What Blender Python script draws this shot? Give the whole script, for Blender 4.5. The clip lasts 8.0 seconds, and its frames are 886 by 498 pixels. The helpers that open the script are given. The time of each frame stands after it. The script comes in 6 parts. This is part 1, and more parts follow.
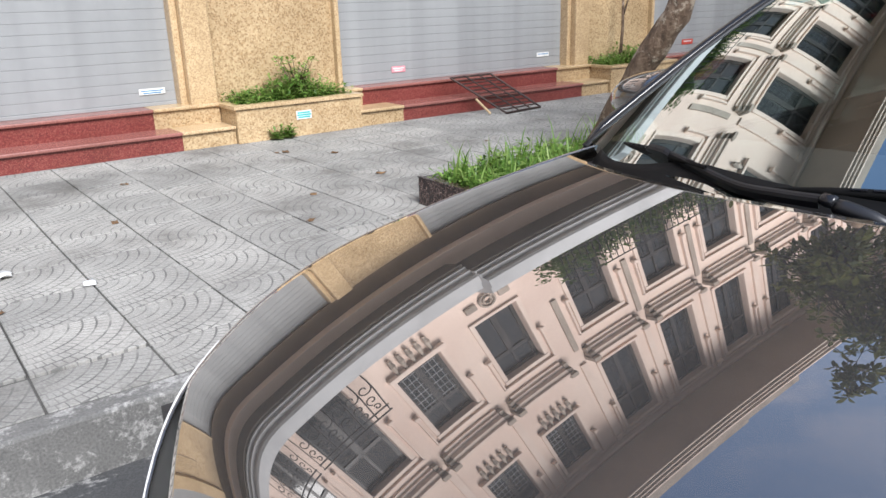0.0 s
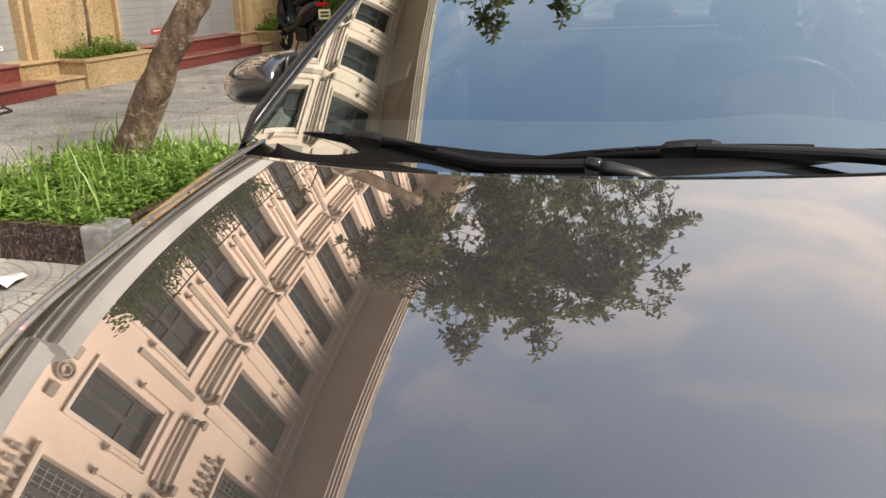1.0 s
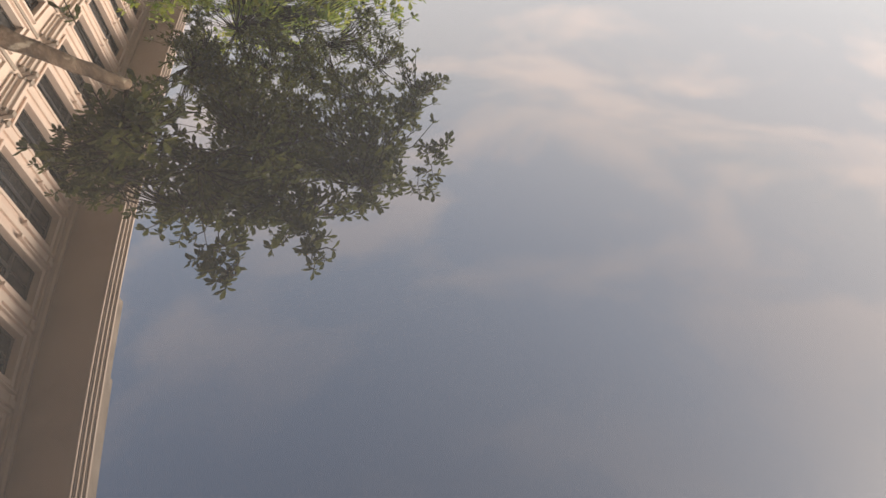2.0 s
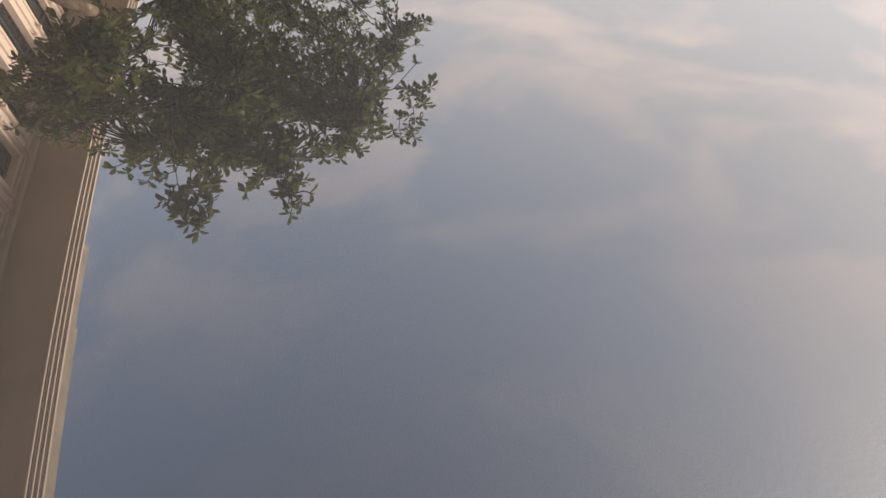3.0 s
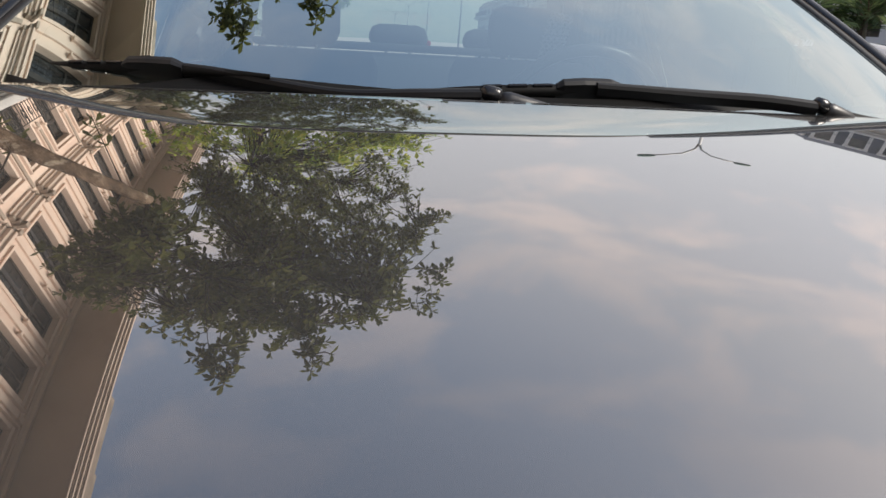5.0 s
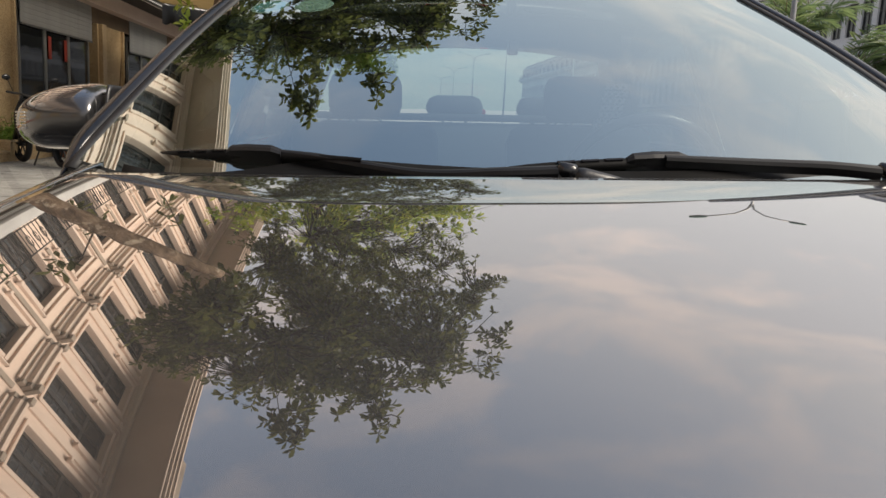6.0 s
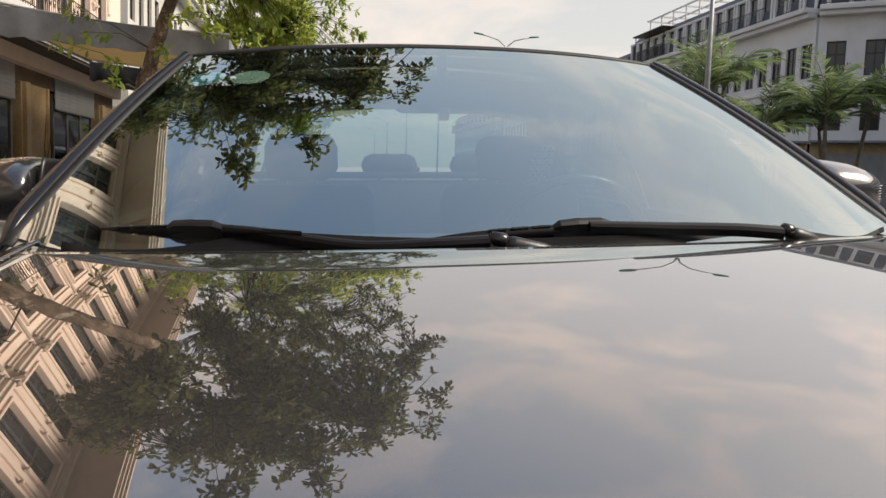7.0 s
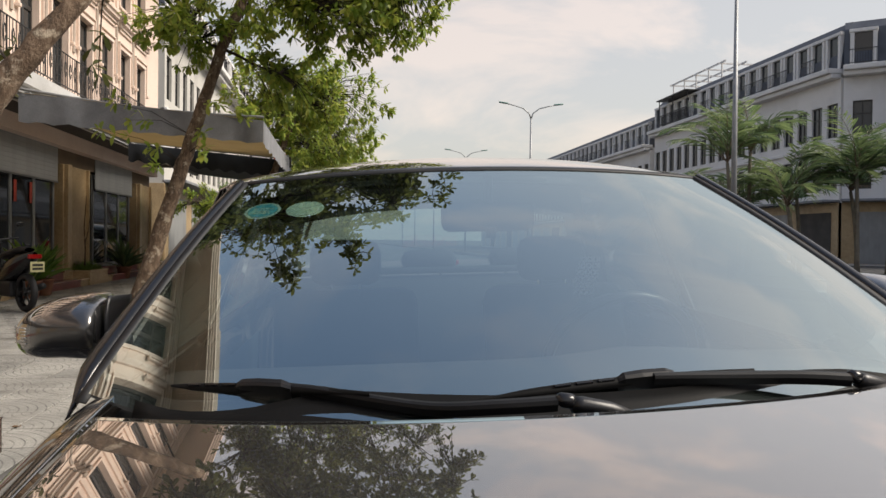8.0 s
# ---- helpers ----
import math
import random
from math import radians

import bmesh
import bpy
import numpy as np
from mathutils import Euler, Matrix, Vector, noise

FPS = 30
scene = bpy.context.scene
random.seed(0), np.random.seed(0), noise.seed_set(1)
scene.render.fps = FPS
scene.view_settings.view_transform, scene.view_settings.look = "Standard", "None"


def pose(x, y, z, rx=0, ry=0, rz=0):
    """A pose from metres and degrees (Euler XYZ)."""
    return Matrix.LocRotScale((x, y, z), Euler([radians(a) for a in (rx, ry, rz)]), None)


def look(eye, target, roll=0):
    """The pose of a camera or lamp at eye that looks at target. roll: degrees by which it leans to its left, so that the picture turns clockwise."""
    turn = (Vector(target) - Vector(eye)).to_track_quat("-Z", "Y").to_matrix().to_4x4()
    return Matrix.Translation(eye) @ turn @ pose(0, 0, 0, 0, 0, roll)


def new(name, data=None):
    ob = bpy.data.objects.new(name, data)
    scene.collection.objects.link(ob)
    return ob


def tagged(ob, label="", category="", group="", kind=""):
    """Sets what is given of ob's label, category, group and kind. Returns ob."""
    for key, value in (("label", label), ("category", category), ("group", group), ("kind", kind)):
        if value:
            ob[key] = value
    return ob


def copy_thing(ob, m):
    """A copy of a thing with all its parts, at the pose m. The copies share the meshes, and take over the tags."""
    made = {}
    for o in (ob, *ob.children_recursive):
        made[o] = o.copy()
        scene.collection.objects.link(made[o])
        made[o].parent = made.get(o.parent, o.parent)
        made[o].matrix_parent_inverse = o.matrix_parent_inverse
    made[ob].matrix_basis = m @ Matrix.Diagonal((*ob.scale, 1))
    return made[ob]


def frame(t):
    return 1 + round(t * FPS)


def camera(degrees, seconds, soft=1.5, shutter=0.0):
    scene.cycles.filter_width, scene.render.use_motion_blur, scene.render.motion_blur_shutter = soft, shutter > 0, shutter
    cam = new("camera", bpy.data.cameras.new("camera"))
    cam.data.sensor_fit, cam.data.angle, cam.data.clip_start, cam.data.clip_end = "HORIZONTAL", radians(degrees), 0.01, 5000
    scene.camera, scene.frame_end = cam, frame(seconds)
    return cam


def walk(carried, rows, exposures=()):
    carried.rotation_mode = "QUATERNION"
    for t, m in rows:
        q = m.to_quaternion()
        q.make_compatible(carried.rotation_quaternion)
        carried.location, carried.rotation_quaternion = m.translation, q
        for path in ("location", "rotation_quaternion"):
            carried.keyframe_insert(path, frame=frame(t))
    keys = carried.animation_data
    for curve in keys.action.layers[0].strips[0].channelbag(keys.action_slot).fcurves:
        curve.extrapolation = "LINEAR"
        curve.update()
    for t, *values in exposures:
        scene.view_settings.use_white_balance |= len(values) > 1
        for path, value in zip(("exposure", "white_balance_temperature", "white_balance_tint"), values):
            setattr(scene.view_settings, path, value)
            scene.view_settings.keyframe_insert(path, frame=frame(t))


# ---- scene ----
# ---------------------------------------------------------------- camera
LENS = 60.61
WALK = [
    (0, 0.468, -1.199, 1.283, 53.20, -18.23, -1.62),
    (0.3, 0.295, -1.240, 1.292, 41.78, -18.54, -2.02),
    (0.5, 0.187, -1.269, 1.279, 33.56, -18.68, -1.65),
    (1, -0.013, -1.237, 1.250, 13.59, -19.58, -0.56),
    (1.3, -0.113, -1.131, 1.245, 4.40, -20.63, -0.11),
    (1.5, -0.157, -1.053, 1.234, -0.42, -21.79, 0.08),
    (1.8, -0.199, -0.928, 1.129, -6.75, -24.67, 0.80),
    (2, -0.211, -0.849, 1.058, -9.44, -26.60, 1.70),
    (2.2, -0.219, -0.832, 1.020, -11.08, -28.59, 1.98),
    (3.3, -0.239, -0.828, 0.975, -12.05, -26.74, 4.55),
    (3.5, -0.243, -0.837, 0.966, -12.18, -25.38, 4.49),
    (4, -0.222, -0.863, 0.963, -12.32, -21.72, 4.57),
    (4.5, -0.202, -0.922, 0.988, -11.99, -17.36, 5.10),
    (5, -0.243, -0.996, 1.016, -9.27, -13.70, 4.92),
    (5.2, -0.266, -1.018, 1.028, -7.75, -12.97, 4.70),
    (6.3, -0.299, -1.048, 1.044, -4.99, -8.20, 2.73),
    (6.5, -0.303, -1.045, 1.054, -5.95, -7.54, 2.57),
    (7, -0.301, -1.088, 1.068, -9.77, -5.48, 1.85),
    (7.5, -0.317, -1.104, 1.111, -12.58, -3.80, 0.37),
    (7.6, -0.329, -1.097, 1.123, -12.26, -3.24, -0.01),
    (8, -0.356, -1.090, 1.201, -7.52, -0.67, 0.61),
]

cam = camera(LENS, 8.0)
walk(cam, [(t, pose(x, y, z, 90 + tilt, 0, turn) @ pose(0, 0, 0, 0, 0, lean)) for t, x, y, z, turn, tilt, lean in WALK],
     exposures=[(0, 0.80, 5750, 9), (0.5, 0.90, 5950, 9), (1.0, 0.95, 7000, 10), (2.0, 0.80, 6950, 10), (3.5, 0.70, 6950, 10), (5.0, 0.52, 6600, 9), (6.5, 0.54, 7100, 9), (8.0, 0.33, 6800, 9)])

# ---------------------------------------------------------------- sky and sun
HAZE_TURN = 68.0
SUN_HEIGHT, SUN_TURN = 45.0, 104.0          # degrees above the horizon, degrees from +y towards +x
world = bpy.data.worlds.new("sky")
scene.world = world
world.use_nodes = True
wt = world.node_tree
wt.nodes.clear()


def wnode(kind, **sets):
    nd = wt.nodes.new(kind)
    for k, v in sets.items():
        nd.inputs[k].default_value = v
    return nd


sky = wt.nodes.new("ShaderNodeTexSky")
sky.sky_type, sky.sun_disc = "NISHITA", False
sky.sun_elevation, sky.sun_rotation = radians(SUN_HEIGHT), radians(SUN_TURN)
sky.air_density, sky.dust_density, sky.ozone_density = 1.2, 3.0, 1.5
coord = wt.nodes.new("ShaderNodeTexCoord")
split = wt.nodes.new("ShaderNodeSeparateXYZ")
wt.links.new(coord.outputs["Generated"], split.inputs[0])
# haze: pale and warm low down, grey-blue higher up
haze = wt.nodes.new("ShaderNodeValToRGB")
el = haze.color_ramp.elements
el[0].position, el[0].color = 0.0, (0.405, 0.383, 0.37, 1)
el[1].position, el[1].color = 0.95, (0.098, 0.145, 0.245, 1)
e2 = el.new(0.30)
e2.color = (0.392, 0.373, 0.364, 1)
e3 = el.new(0.62)
e3.color = (0.225, 0.262, 0.338, 1)
# the haze is thicker to one side
sunside = wt.nodes.new("ShaderNodeVectorMath")
sunside.operation = "DOT_PRODUCT"
wt.links.new(coord.outputs["Generated"], sunside.inputs[0])
sunside.inputs[1].default_value = (math.sin(radians(HAZE_TURN)), math.cos(radians(HAZE_TURN)), 0.0)
shift = wnode("ShaderNodeMath")
shift.operation = "MULTIPLY_ADD"
wt.links.new(sunside.outputs["Value"], shift.inputs[0])
shift.inputs[1].default_value = -0.40
wt.links.new(split.outputs["Z"], shift.inputs[2])
wt.links.new(shift.outputs[0], haze.inputs[0])
# thin broken cloud
stretch = wt.nodes.new("ShaderNodeMapping")
stretch.inputs["Scale"].default_value = (1.0, 1.3, 2.6)
wt.links.new(coord.outputs["Generated"], stretch.inputs["Vector"])
cloud = wnode("ShaderNodeTexNoise", Scale=3.4, Detail=9.0, Roughness=0.58, Distortion=0.35)
wt.links.new(stretch.outputs[0], cloud.inputs["Vector"])
cloudramp = wt.nodes.new("ShaderNodeValToRGB")
cr = cloudramp.color_ramp.elements
cr[0].position, cr[0].color = 0.49, (0, 0, 0, 1)
cr[1].position, cr[1].color = 0.64, (0.72, 0.72, 0.72, 1)
wt.links.new(cloud.outputs["Fac"], cloudramp.inputs[0])
veil = wt.nodes.new("ShaderNodeMix")
veil.data_type = "RGBA"
thin = wnode("ShaderNodeMapRange")
wt.links.new(split.outputs["Z"], thin.inputs["Value"])
for k, v in (("From Min", 0.50), ("From Max", 0.82), ("To Min", 1.0), ("To Max", 0.12)):
    thin.inputs[k].default_value = v
cover = wnode("ShaderNodeMath")
cover.operation = "MULTIPLY"
wt.links.new(cloudramp.outputs[0], cover.inputs[0])
wt.links.new(thin.outputs[0], cover.inputs[1])
wt.links.new(cover.outputs[0], veil.inputs["Factor"])
wt.links.new(haze.outputs[0], veil.inputs["A"])
veil.inputs["B"].default_value = (0.66, 0.53, 0.45, 1)
blue = wnode("ShaderNodeBackground", Strength=0.05)
wt.links.new(sky.outputs[0], blue.inputs["Color"])
pale = wnode("ShaderNodeBackground", Strength=0.95)
wt.links.new(veil.outputs["Result"], pale.inputs["Color"])
both = wt.nodes.new("ShaderNodeAddShader")
wt.links.new(blue.outputs[0], both.inputs[0])
wt.links.new(pale.outputs[0], both.inputs[1])
wout = wt.nodes.new("ShaderNodeOutputWorld")
wt.links.new(both.outputs[0], wout.inputs["Surface"])

lamp = bpy.data.lights.new("sun", "SUN")
lamp.energy, lamp.angle, lamp.color = 4.1, radians(26), (1.0, 0.93, 0.85)
sun = new("sun", lamp)
a, b = radians(SUN_TURN), radians(SUN_HEIGHT)
toward = Vector((math.sin(a) * math.cos(b), math.cos(a) * math.cos(b), math.sin(b)))
sun.matrix_world = look(toward * 60, (0, 0, 0))

# ---------------------------------------------------------------- materials


class Mat:
    """A node material with a few short-hands."""

    def __init__(self, name, color=(0.5, 0.5, 0.5), rough=0.6, metal=0.0, **more):
        self.m = bpy.data.materials.new(name)
        self.m.use_nodes = True
        self.t = self.m.node_tree
        self.b = self.t.nodes["Principled BSDF"]
        self.put(Base_Color=(*color, 1), Roughness=rough, Metallic=metal, **more)

    def put(self, **sets):
        for k, v in sets.items():
            self.b.inputs[k.replace("_", " ")].default_value = v
        return self

    def node(self, kind, **sets):
        nd = self.t.nodes.new(kind)
        for k, v in sets.items():
            nd.inputs[k.replace("_", " ")].default_value = v
        return nd

    def link(self, a, b):
        self.t.links.new(a, b)

    def coords(self, which="Object", scale=(1, 1, 1)):
        tc = self.node("ShaderNodeTexCoord")
        mp = self.node("ShaderNodeMapping", Scale=scale)
        self.link(tc.outputs[which], mp.inputs["Vector"])
        return mp.outputs[0]

    def noise(self, scale, detail=4.0, rough=0.55, stretch=(1, 1, 1), which="Object"):
        nd = self.node("ShaderNodeTexNoise", Scale=scale, Detail=detail, Roughness=rough)
        self.link(self.coords(which, stretch), nd.inputs["Vector"])
        return nd.outputs["Fac"]

    def ramp(self, fac, *stops):
        nd = self.node("ShaderNodeValToRGB")
        els = nd.color_ramp.elements
        while len(els) < len(stops):
            els.new(0.5)
        for e, (p, c) in zip(els, stops):
            e.position, e.color = p, (*c, 1)
        self.link(fac, nd.inputs[0])
        return nd.outputs[0]

    def mix(self, fac, a, b, blend="MIX"):
        nd = self.node("ShaderNodeMix")
        nd.data_type, nd.blend_type = "RGBA", blend
        for sock, v in (("Factor", fac), ("A", a), ("B", b)):
            if isinstance(v, (int, float)):
                nd.inputs[sock].default_value = v
            elif isinstance(v, tuple):
                nd.inputs[sock].default_value = (*v, 1)
            else:
                self.link(v, nd.inputs[sock])
        return nd.outputs["Result"]

    def color(self, sock):
        self.link(sock, self.b.inputs["Base Color"])
        return self

    def rough(self, fac, lo, hi):
        nd = self.node("ShaderNodeMapRange", To_Min=lo, To_Max=hi)
        self.link(fac, nd.inputs["Value"])
        self.link(nd.outputs[0], self.b.inputs["Roughness"])
        return self

    def bump(self, fac, strength, distance=0.01):
        nd = self.node("ShaderNodeBump", Strength=strength, Distance=distance)
        self.link(fac, nd.inputs["Height"])
        self.link(nd.outputs[0], self.b.inputs["Normal"])
        return self

    def math(self, op, a, b=0.0, c=0.0):
        nd = self.node("ShaderNodeMath")
        nd.operation = op
        for i, v in enumerate((a, b, c)):
            if isinstance(v, (int, float)):
                nd.inputs[i].default_value = v
            else:
                self.link(v, nd.inputs[i])
        return nd.outputs[0]


def stained(name, base, dark, light, big=1.5, fine=40.0, rough=(0.6, 0.85), bump=0.15, metal=0.0, dist=0.004):
    """A surface with stains at one scale and grain at another."""
    m = Mat(name, base, rough[0], metal)
    n1, n2 = m.noise(big, 5), m.noise(fine, 3)
    c = m.ramp(n1, (0.3, dark), (0.52, base), (0.75, light))
    g = m.ramp(n2, (0.3, (0.78, 0.78, 0.78)), (0.7, (1.0, 1.0, 1.0)))
    m.color(m.mix(1.0, c, g, "MULTIPLY"))
    m.rough(n1, *rough)
    m.bump(n2, bump, dist)
    return m


def speckled(name, ground, grains, scale=120.0, rough=0.45):
    """Polished or rough stone with grains of several colours."""
    m = Mat(name, ground, rough)
    v = m.node("ShaderNodeTexVoronoi", Scale=scale)
    m.link(m.coords(), v.inputs["Vector"])
    sep = m.node("ShaderNodeSeparateColor")
    m.link(v.outputs["Color"], sep.inputs[0])
    stops = [(i / max(1, len(grains) - 1) * 0.9, g) for i, g in enumerate(grains)]
    c = m.ramp(sep.outputs[0], *stops)
    st = m.ramp(m.noise(2.2, 5), (0.3, (0.72, 0.68, 0.62)), (0.7, (1.05, 1.03, 1.0)))
    m.color(m.mix(0.85, c, st, "MULTIPLY"))
    m.bump(m.noise(scale * 0.7, 2), 0.12, 0.002)
    return m


M = {}
# car
def gloss_by_angle(m, *stops):
    """How much a clear coat or a pane mirrors, from straight on (0) to grazing (1)."""
    lw = m.node("ShaderNodeLayerWeight", Blend=0.5)
    return m.ramp(lw.outputs["Facing"], *[(p, (v, v, v)) for p, v in stops])


m = Mat("paint", (0.022, 0.021, 0.020), 0.42, 0.0)
dust = m.noise(6.0, 6, 0.7)
m.rough(dust, 0.36, 0.5)
fb = m.node("ShaderNodeBump", Strength=0.06, Distance=0.001)
m.link(m.noise(900, 2), fb.inputs["Height"])
m.link(fb.outputs[0], m.b.inputs["Normal"])
coat = m.node("ShaderNodeBsdfGlossy", Color=(1.0, 0.965, 0.93, 1), Roughness=0.01)
film = m.node("ShaderNodeMapRange", To_Min=0.002, To_Max=0.010)
m.link(dust, film.inputs["Value"])
m.link(film.outputs[0], coat.inputs["Roughness"])
mx = m.node("ShaderNodeMixShader")
m.link(gloss_by_angle(m, (0.0, 0.09), (0.2, 0.23), (0.4, 0.345), (0.55, 0.47), (0.75, 0.68), (1.0, 1.0)), mx.inputs[0])
m.link(m.b.outputs[0], mx.inputs[1]); m.link(coat.outputs[0], mx.inputs[2])
haze_ = m.node("ShaderNodeBsdfDiffuse", Color=(0.34, 0.31, 0.28, 1))
m2 = m.node("ShaderNodeMixShader")
m.link(m.math("MULTIPLY_ADD", dust, 0.02, 0.002), m2.inputs[0])
m.link(mx.outputs[0], m2.inputs[1]); m.link(haze_.outputs[0], m2.inputs[2])
m.link(m2.outputs[0], m.t.nodes["Material Output"].inputs["Surface"])
M["paint"] = m


def glass(name, tint, gloss, *stops):
    m = Mat(name, (0.02, 0.025, 0.025), 0.0)
    m.t.nodes.remove(m.b)
    tr = m.node("ShaderNodeBsdfTransparent", Color=(*tint, 1))
    gl = m.node("ShaderNodeBsdfGlossy", Color=(*gloss, 1), Roughness=0.004)
    mx = m.node("ShaderNodeMixShader")
    m.link(gloss_by_angle(m, *stops), mx.inputs[0])
    m.link(tr.outputs[0], mx.inputs[1]); m.link(gl.outputs[0], mx.inputs[2])
    m.link(mx.outputs[0], m.t.nodes["Material Output"].inputs["Surface"])
    return m


M["glass"] = glass("windscreen_glass", (0.66, 0.78, 0.74), (0.87, 0.98, 0.97), (0.0, 0.20), (0.3, 0.40), (0.5, 0.52), (0.7, 0.68), (1.0, 1.0))
m = Mat("mirror_paint", (0.018, 0.018, 0.019), 0.35)
shine = m.node("ShaderNodeBsdfGlossy", Color=(1.0, 0.97, 0.94, 1), Roughness=0.012)
mx = m.node("ShaderNodeMixShader")
m.link(gloss_by_angle(m, (0.0, 0.05), (0.3, 0.12), (0.5, 0.28), (0.75, 0.60), (1.0, 1.0)), mx.inputs[0])
m.link(m.b.outputs[0], mx.inputs[1]); m.link(shine.outputs[0], mx.inputs[2])
m.link(mx.outputs[0], m.t.nodes["Material Output"].inputs["Surface"])
M["mirror_paint"] = m
M["rear_glass"] = glass("rear_glass", (0.66, 0.80, 0.76), (0.95, 0.98, 1.0), (0.0, 0.04), (0.5, 0.08), (0.8, 0.3), (1.0, 1.0))
M["side_glass"] = glass("side_glass", (0.16, 0.19, 0.185), (0.95, 0.98, 1.0), (0.0, 0.04), (0.5, 0.08), (0.8, 0.3), (1.0, 1.0))
M["rubber"] = stained("rubber", (0.012, 0.012, 0.013), (0.009, 0.009, 0.01), (0.02, 0.02, 0.02), 8, 150, (0.45, 0.7), 0.1)
M["plastic"] = stained("plastic", (0.018, 0.018, 0.02), (0.012, 0.012, 0.013), (0.03, 0.03, 0.032), 12, 300, (0.3, 0.45), 0.15, dist=0.001)
M["cowl"] = stained("cowl", (0.006, 0.006, 0.006), (0.004, 0.004, 0.004), (0.010, 0.010, 0.010), 8, 200, (0.5, 0.7), 0.1)
M["cowl"].put(Specular_IOR_Level=0.15)
M["wiper_black"] = stained("wiper_black", (0.007, 0.007, 0.008), (0.005, 0.005, 0.005), (0.011, 0.011, 0.012), 14, 240, (0.42, 0.6), 0.12, dist=0.001)
M["wiper_black"].put(Specular_IOR_Level=0.3)
M["blade_black"] = stained("blade_black", (0.005, 0.005, 0.005), (0.004, 0.004, 0.004), (0.008, 0.008, 0.008), 14, 240, (0.5, 0.7), 0.1, dist=0.001)
M["blade_black"].put(Specular_IOR_Level=0.12)
M["interior"] = stained("interior", (0.030, 0.031, 0.034), (0.022, 0.023, 0.025), (0.04, 0.04, 0.042), 5, 120, (0.6, 0.8), 0.2)
M["seat"] = stained("seat_fabric", (0.028, 0.029, 0.033), (0.02, 0.021, 0.024), (0.04, 0.04, 0.045), 4, 200, (0.75, 0.95), 0.3)
M["chrome"] = Mat("chrome", (0.75, 0.75, 0.76), 0.08, 1.0)
M["rim"] = stained("rim", (0.45, 0.45, 0.46), (0.35, 0.35, 0.36), (0.5, 0.5, 0.5), 6, 80, (0.2, 0.35), 0.05, 0.9)
m = Mat("lens", (0.85, 0.85, 0.83), 0.08)
m.put(Transmission_Weight=0.35, IOR=1.5)
M["lens"] = m
M["red_lens"] = Mat("red_lens", (0.35, 0.01, 0.01), 0.12)
M["mirror"] = Mat("mirror_glass", (0.85, 0.87, 0.9), 0.01, 1.0)
M["teal"] = stained("sticker_teal", (0.05, 0.34, 0.42), (0.04, 0.28, 0.35), (0.08, 0.40, 0.47), 20, 200, (0.4, 0.5), 0.02)
M["lace"] = stained("lace", (0.13, 0.14, 0.14), (0.09, 0.10, 0.10), (0.17, 0.18, 0.18), 30, 200, (0.7, 0.9), 0.05)
M["sticker_pale"] = stained("sticker_pale", (0.42, 0.58, 0.50), (0.32, 0.48, 0.42), (0.52, 0.66, 0.58), 30, 200, (0.4, 0.5), 0.02)
# street
m = Mat("tile", (0.42, 0.41, 0.39), 0.8)
oi = m.node("ShaderNodeObjectInfo")
tc = m.node("ShaderNodeTexCoord")
sp = m.node("ShaderNodeSeparateXYZ")
m.link(tc.outputs["Object"], sp.inputs[0])
dx, dy = m.math("ADD", sp.outputs[0], 0.193), m.math("ADD", sp.outputs[1], 0.193)
rad = m.math("SQRT", m.math("ADD", m.math("MULTIPLY", dx, dx), m.math("MULTIPLY", dy, dy)))
ringpos = m.math("FRACT", m.math("DIVIDE", rad, 0.049))
ring = m.math("LESS_THAN", ringpos, 0.16)
angle = m.math("ARCTAN2", dy, dx)
odd = m.math("MULTIPLY", m.math("FRACT", m.math("MULTIPLY", m.math("FLOOR", m.math("DIVIDE", rad, 0.049)), 0.5)), 1.0)
dash = m.math("LESS_THAN", m.math("FRACT", m.math("ADD", m.math("MULTIPLY", m.math("MULTIPLY", angle, 11.0), 1.0), odd)), 0.13)
groove = m.math("MAXIMUM", ring, dash)
wear = m.ramp(m.noise(3.0, 5, which="Generated"), (0.42, (0, 0, 0)), (0.62, (1, 1, 1)))
wear2 = m.ramp(m.noise(9.0, 6, 0.6), (0.35, (0, 0, 0)), (0.6, (1, 1, 1)))
wearf = m.math("MULTIPLY", groove, m.math("MULTIPLY_ADD", wear2, 0.9, 0.15))
geo = m.node("ShaderNodeNewGeometry")
bign = m.node("ShaderNodeTexNoise", Scale=1.6, Detail=8.0, Roughness=0.68)
m.link(geo.outputs["Position"], bign.inputs["Vector"])
stain = m.ramp(bign.outputs["Fac"], (0.3, (0.14, 0.133, 0.122)), (0.46, (0.285, 0.278, 0.262)), (0.7, (0.43, 0.42, 0.395)))
grain = m.ramp(m.noise(90, 4), (0.3, (0.72, 0.72, 0.71)), (0.7, (1.06, 1.06, 1.06)))
tone = m.ramp(oi.outputs["Random"], (0.0, (0.86, 0.86, 0.85)), (1.0, (1.08, 1.07, 1.05)))
col = m.mix(1.0, m.mix(1.0, stain, grain, "MULTIPLY"), tone, "MULTIPLY")
m.color(m.mix(wearf, col, (0.11, 0.106, 0.10)))
hgt = m.math("SUBTRACT", m.noise(60, 4), m.math("MULTIPLY", wearf, 0.9))
m.bump(hgt, 0.5, 0.004)
M["tile"] = m
M["mortar"] = stained("mortar", (0.075, 0.072, 0.066), (0.045, 0.043, 0.04), (0.12, 0.115, 0.105), 2, 60, (0.85, 0.95), 0.3)
m = Mat("asphalt", (0.06, 0.06, 0.06), 0.85)
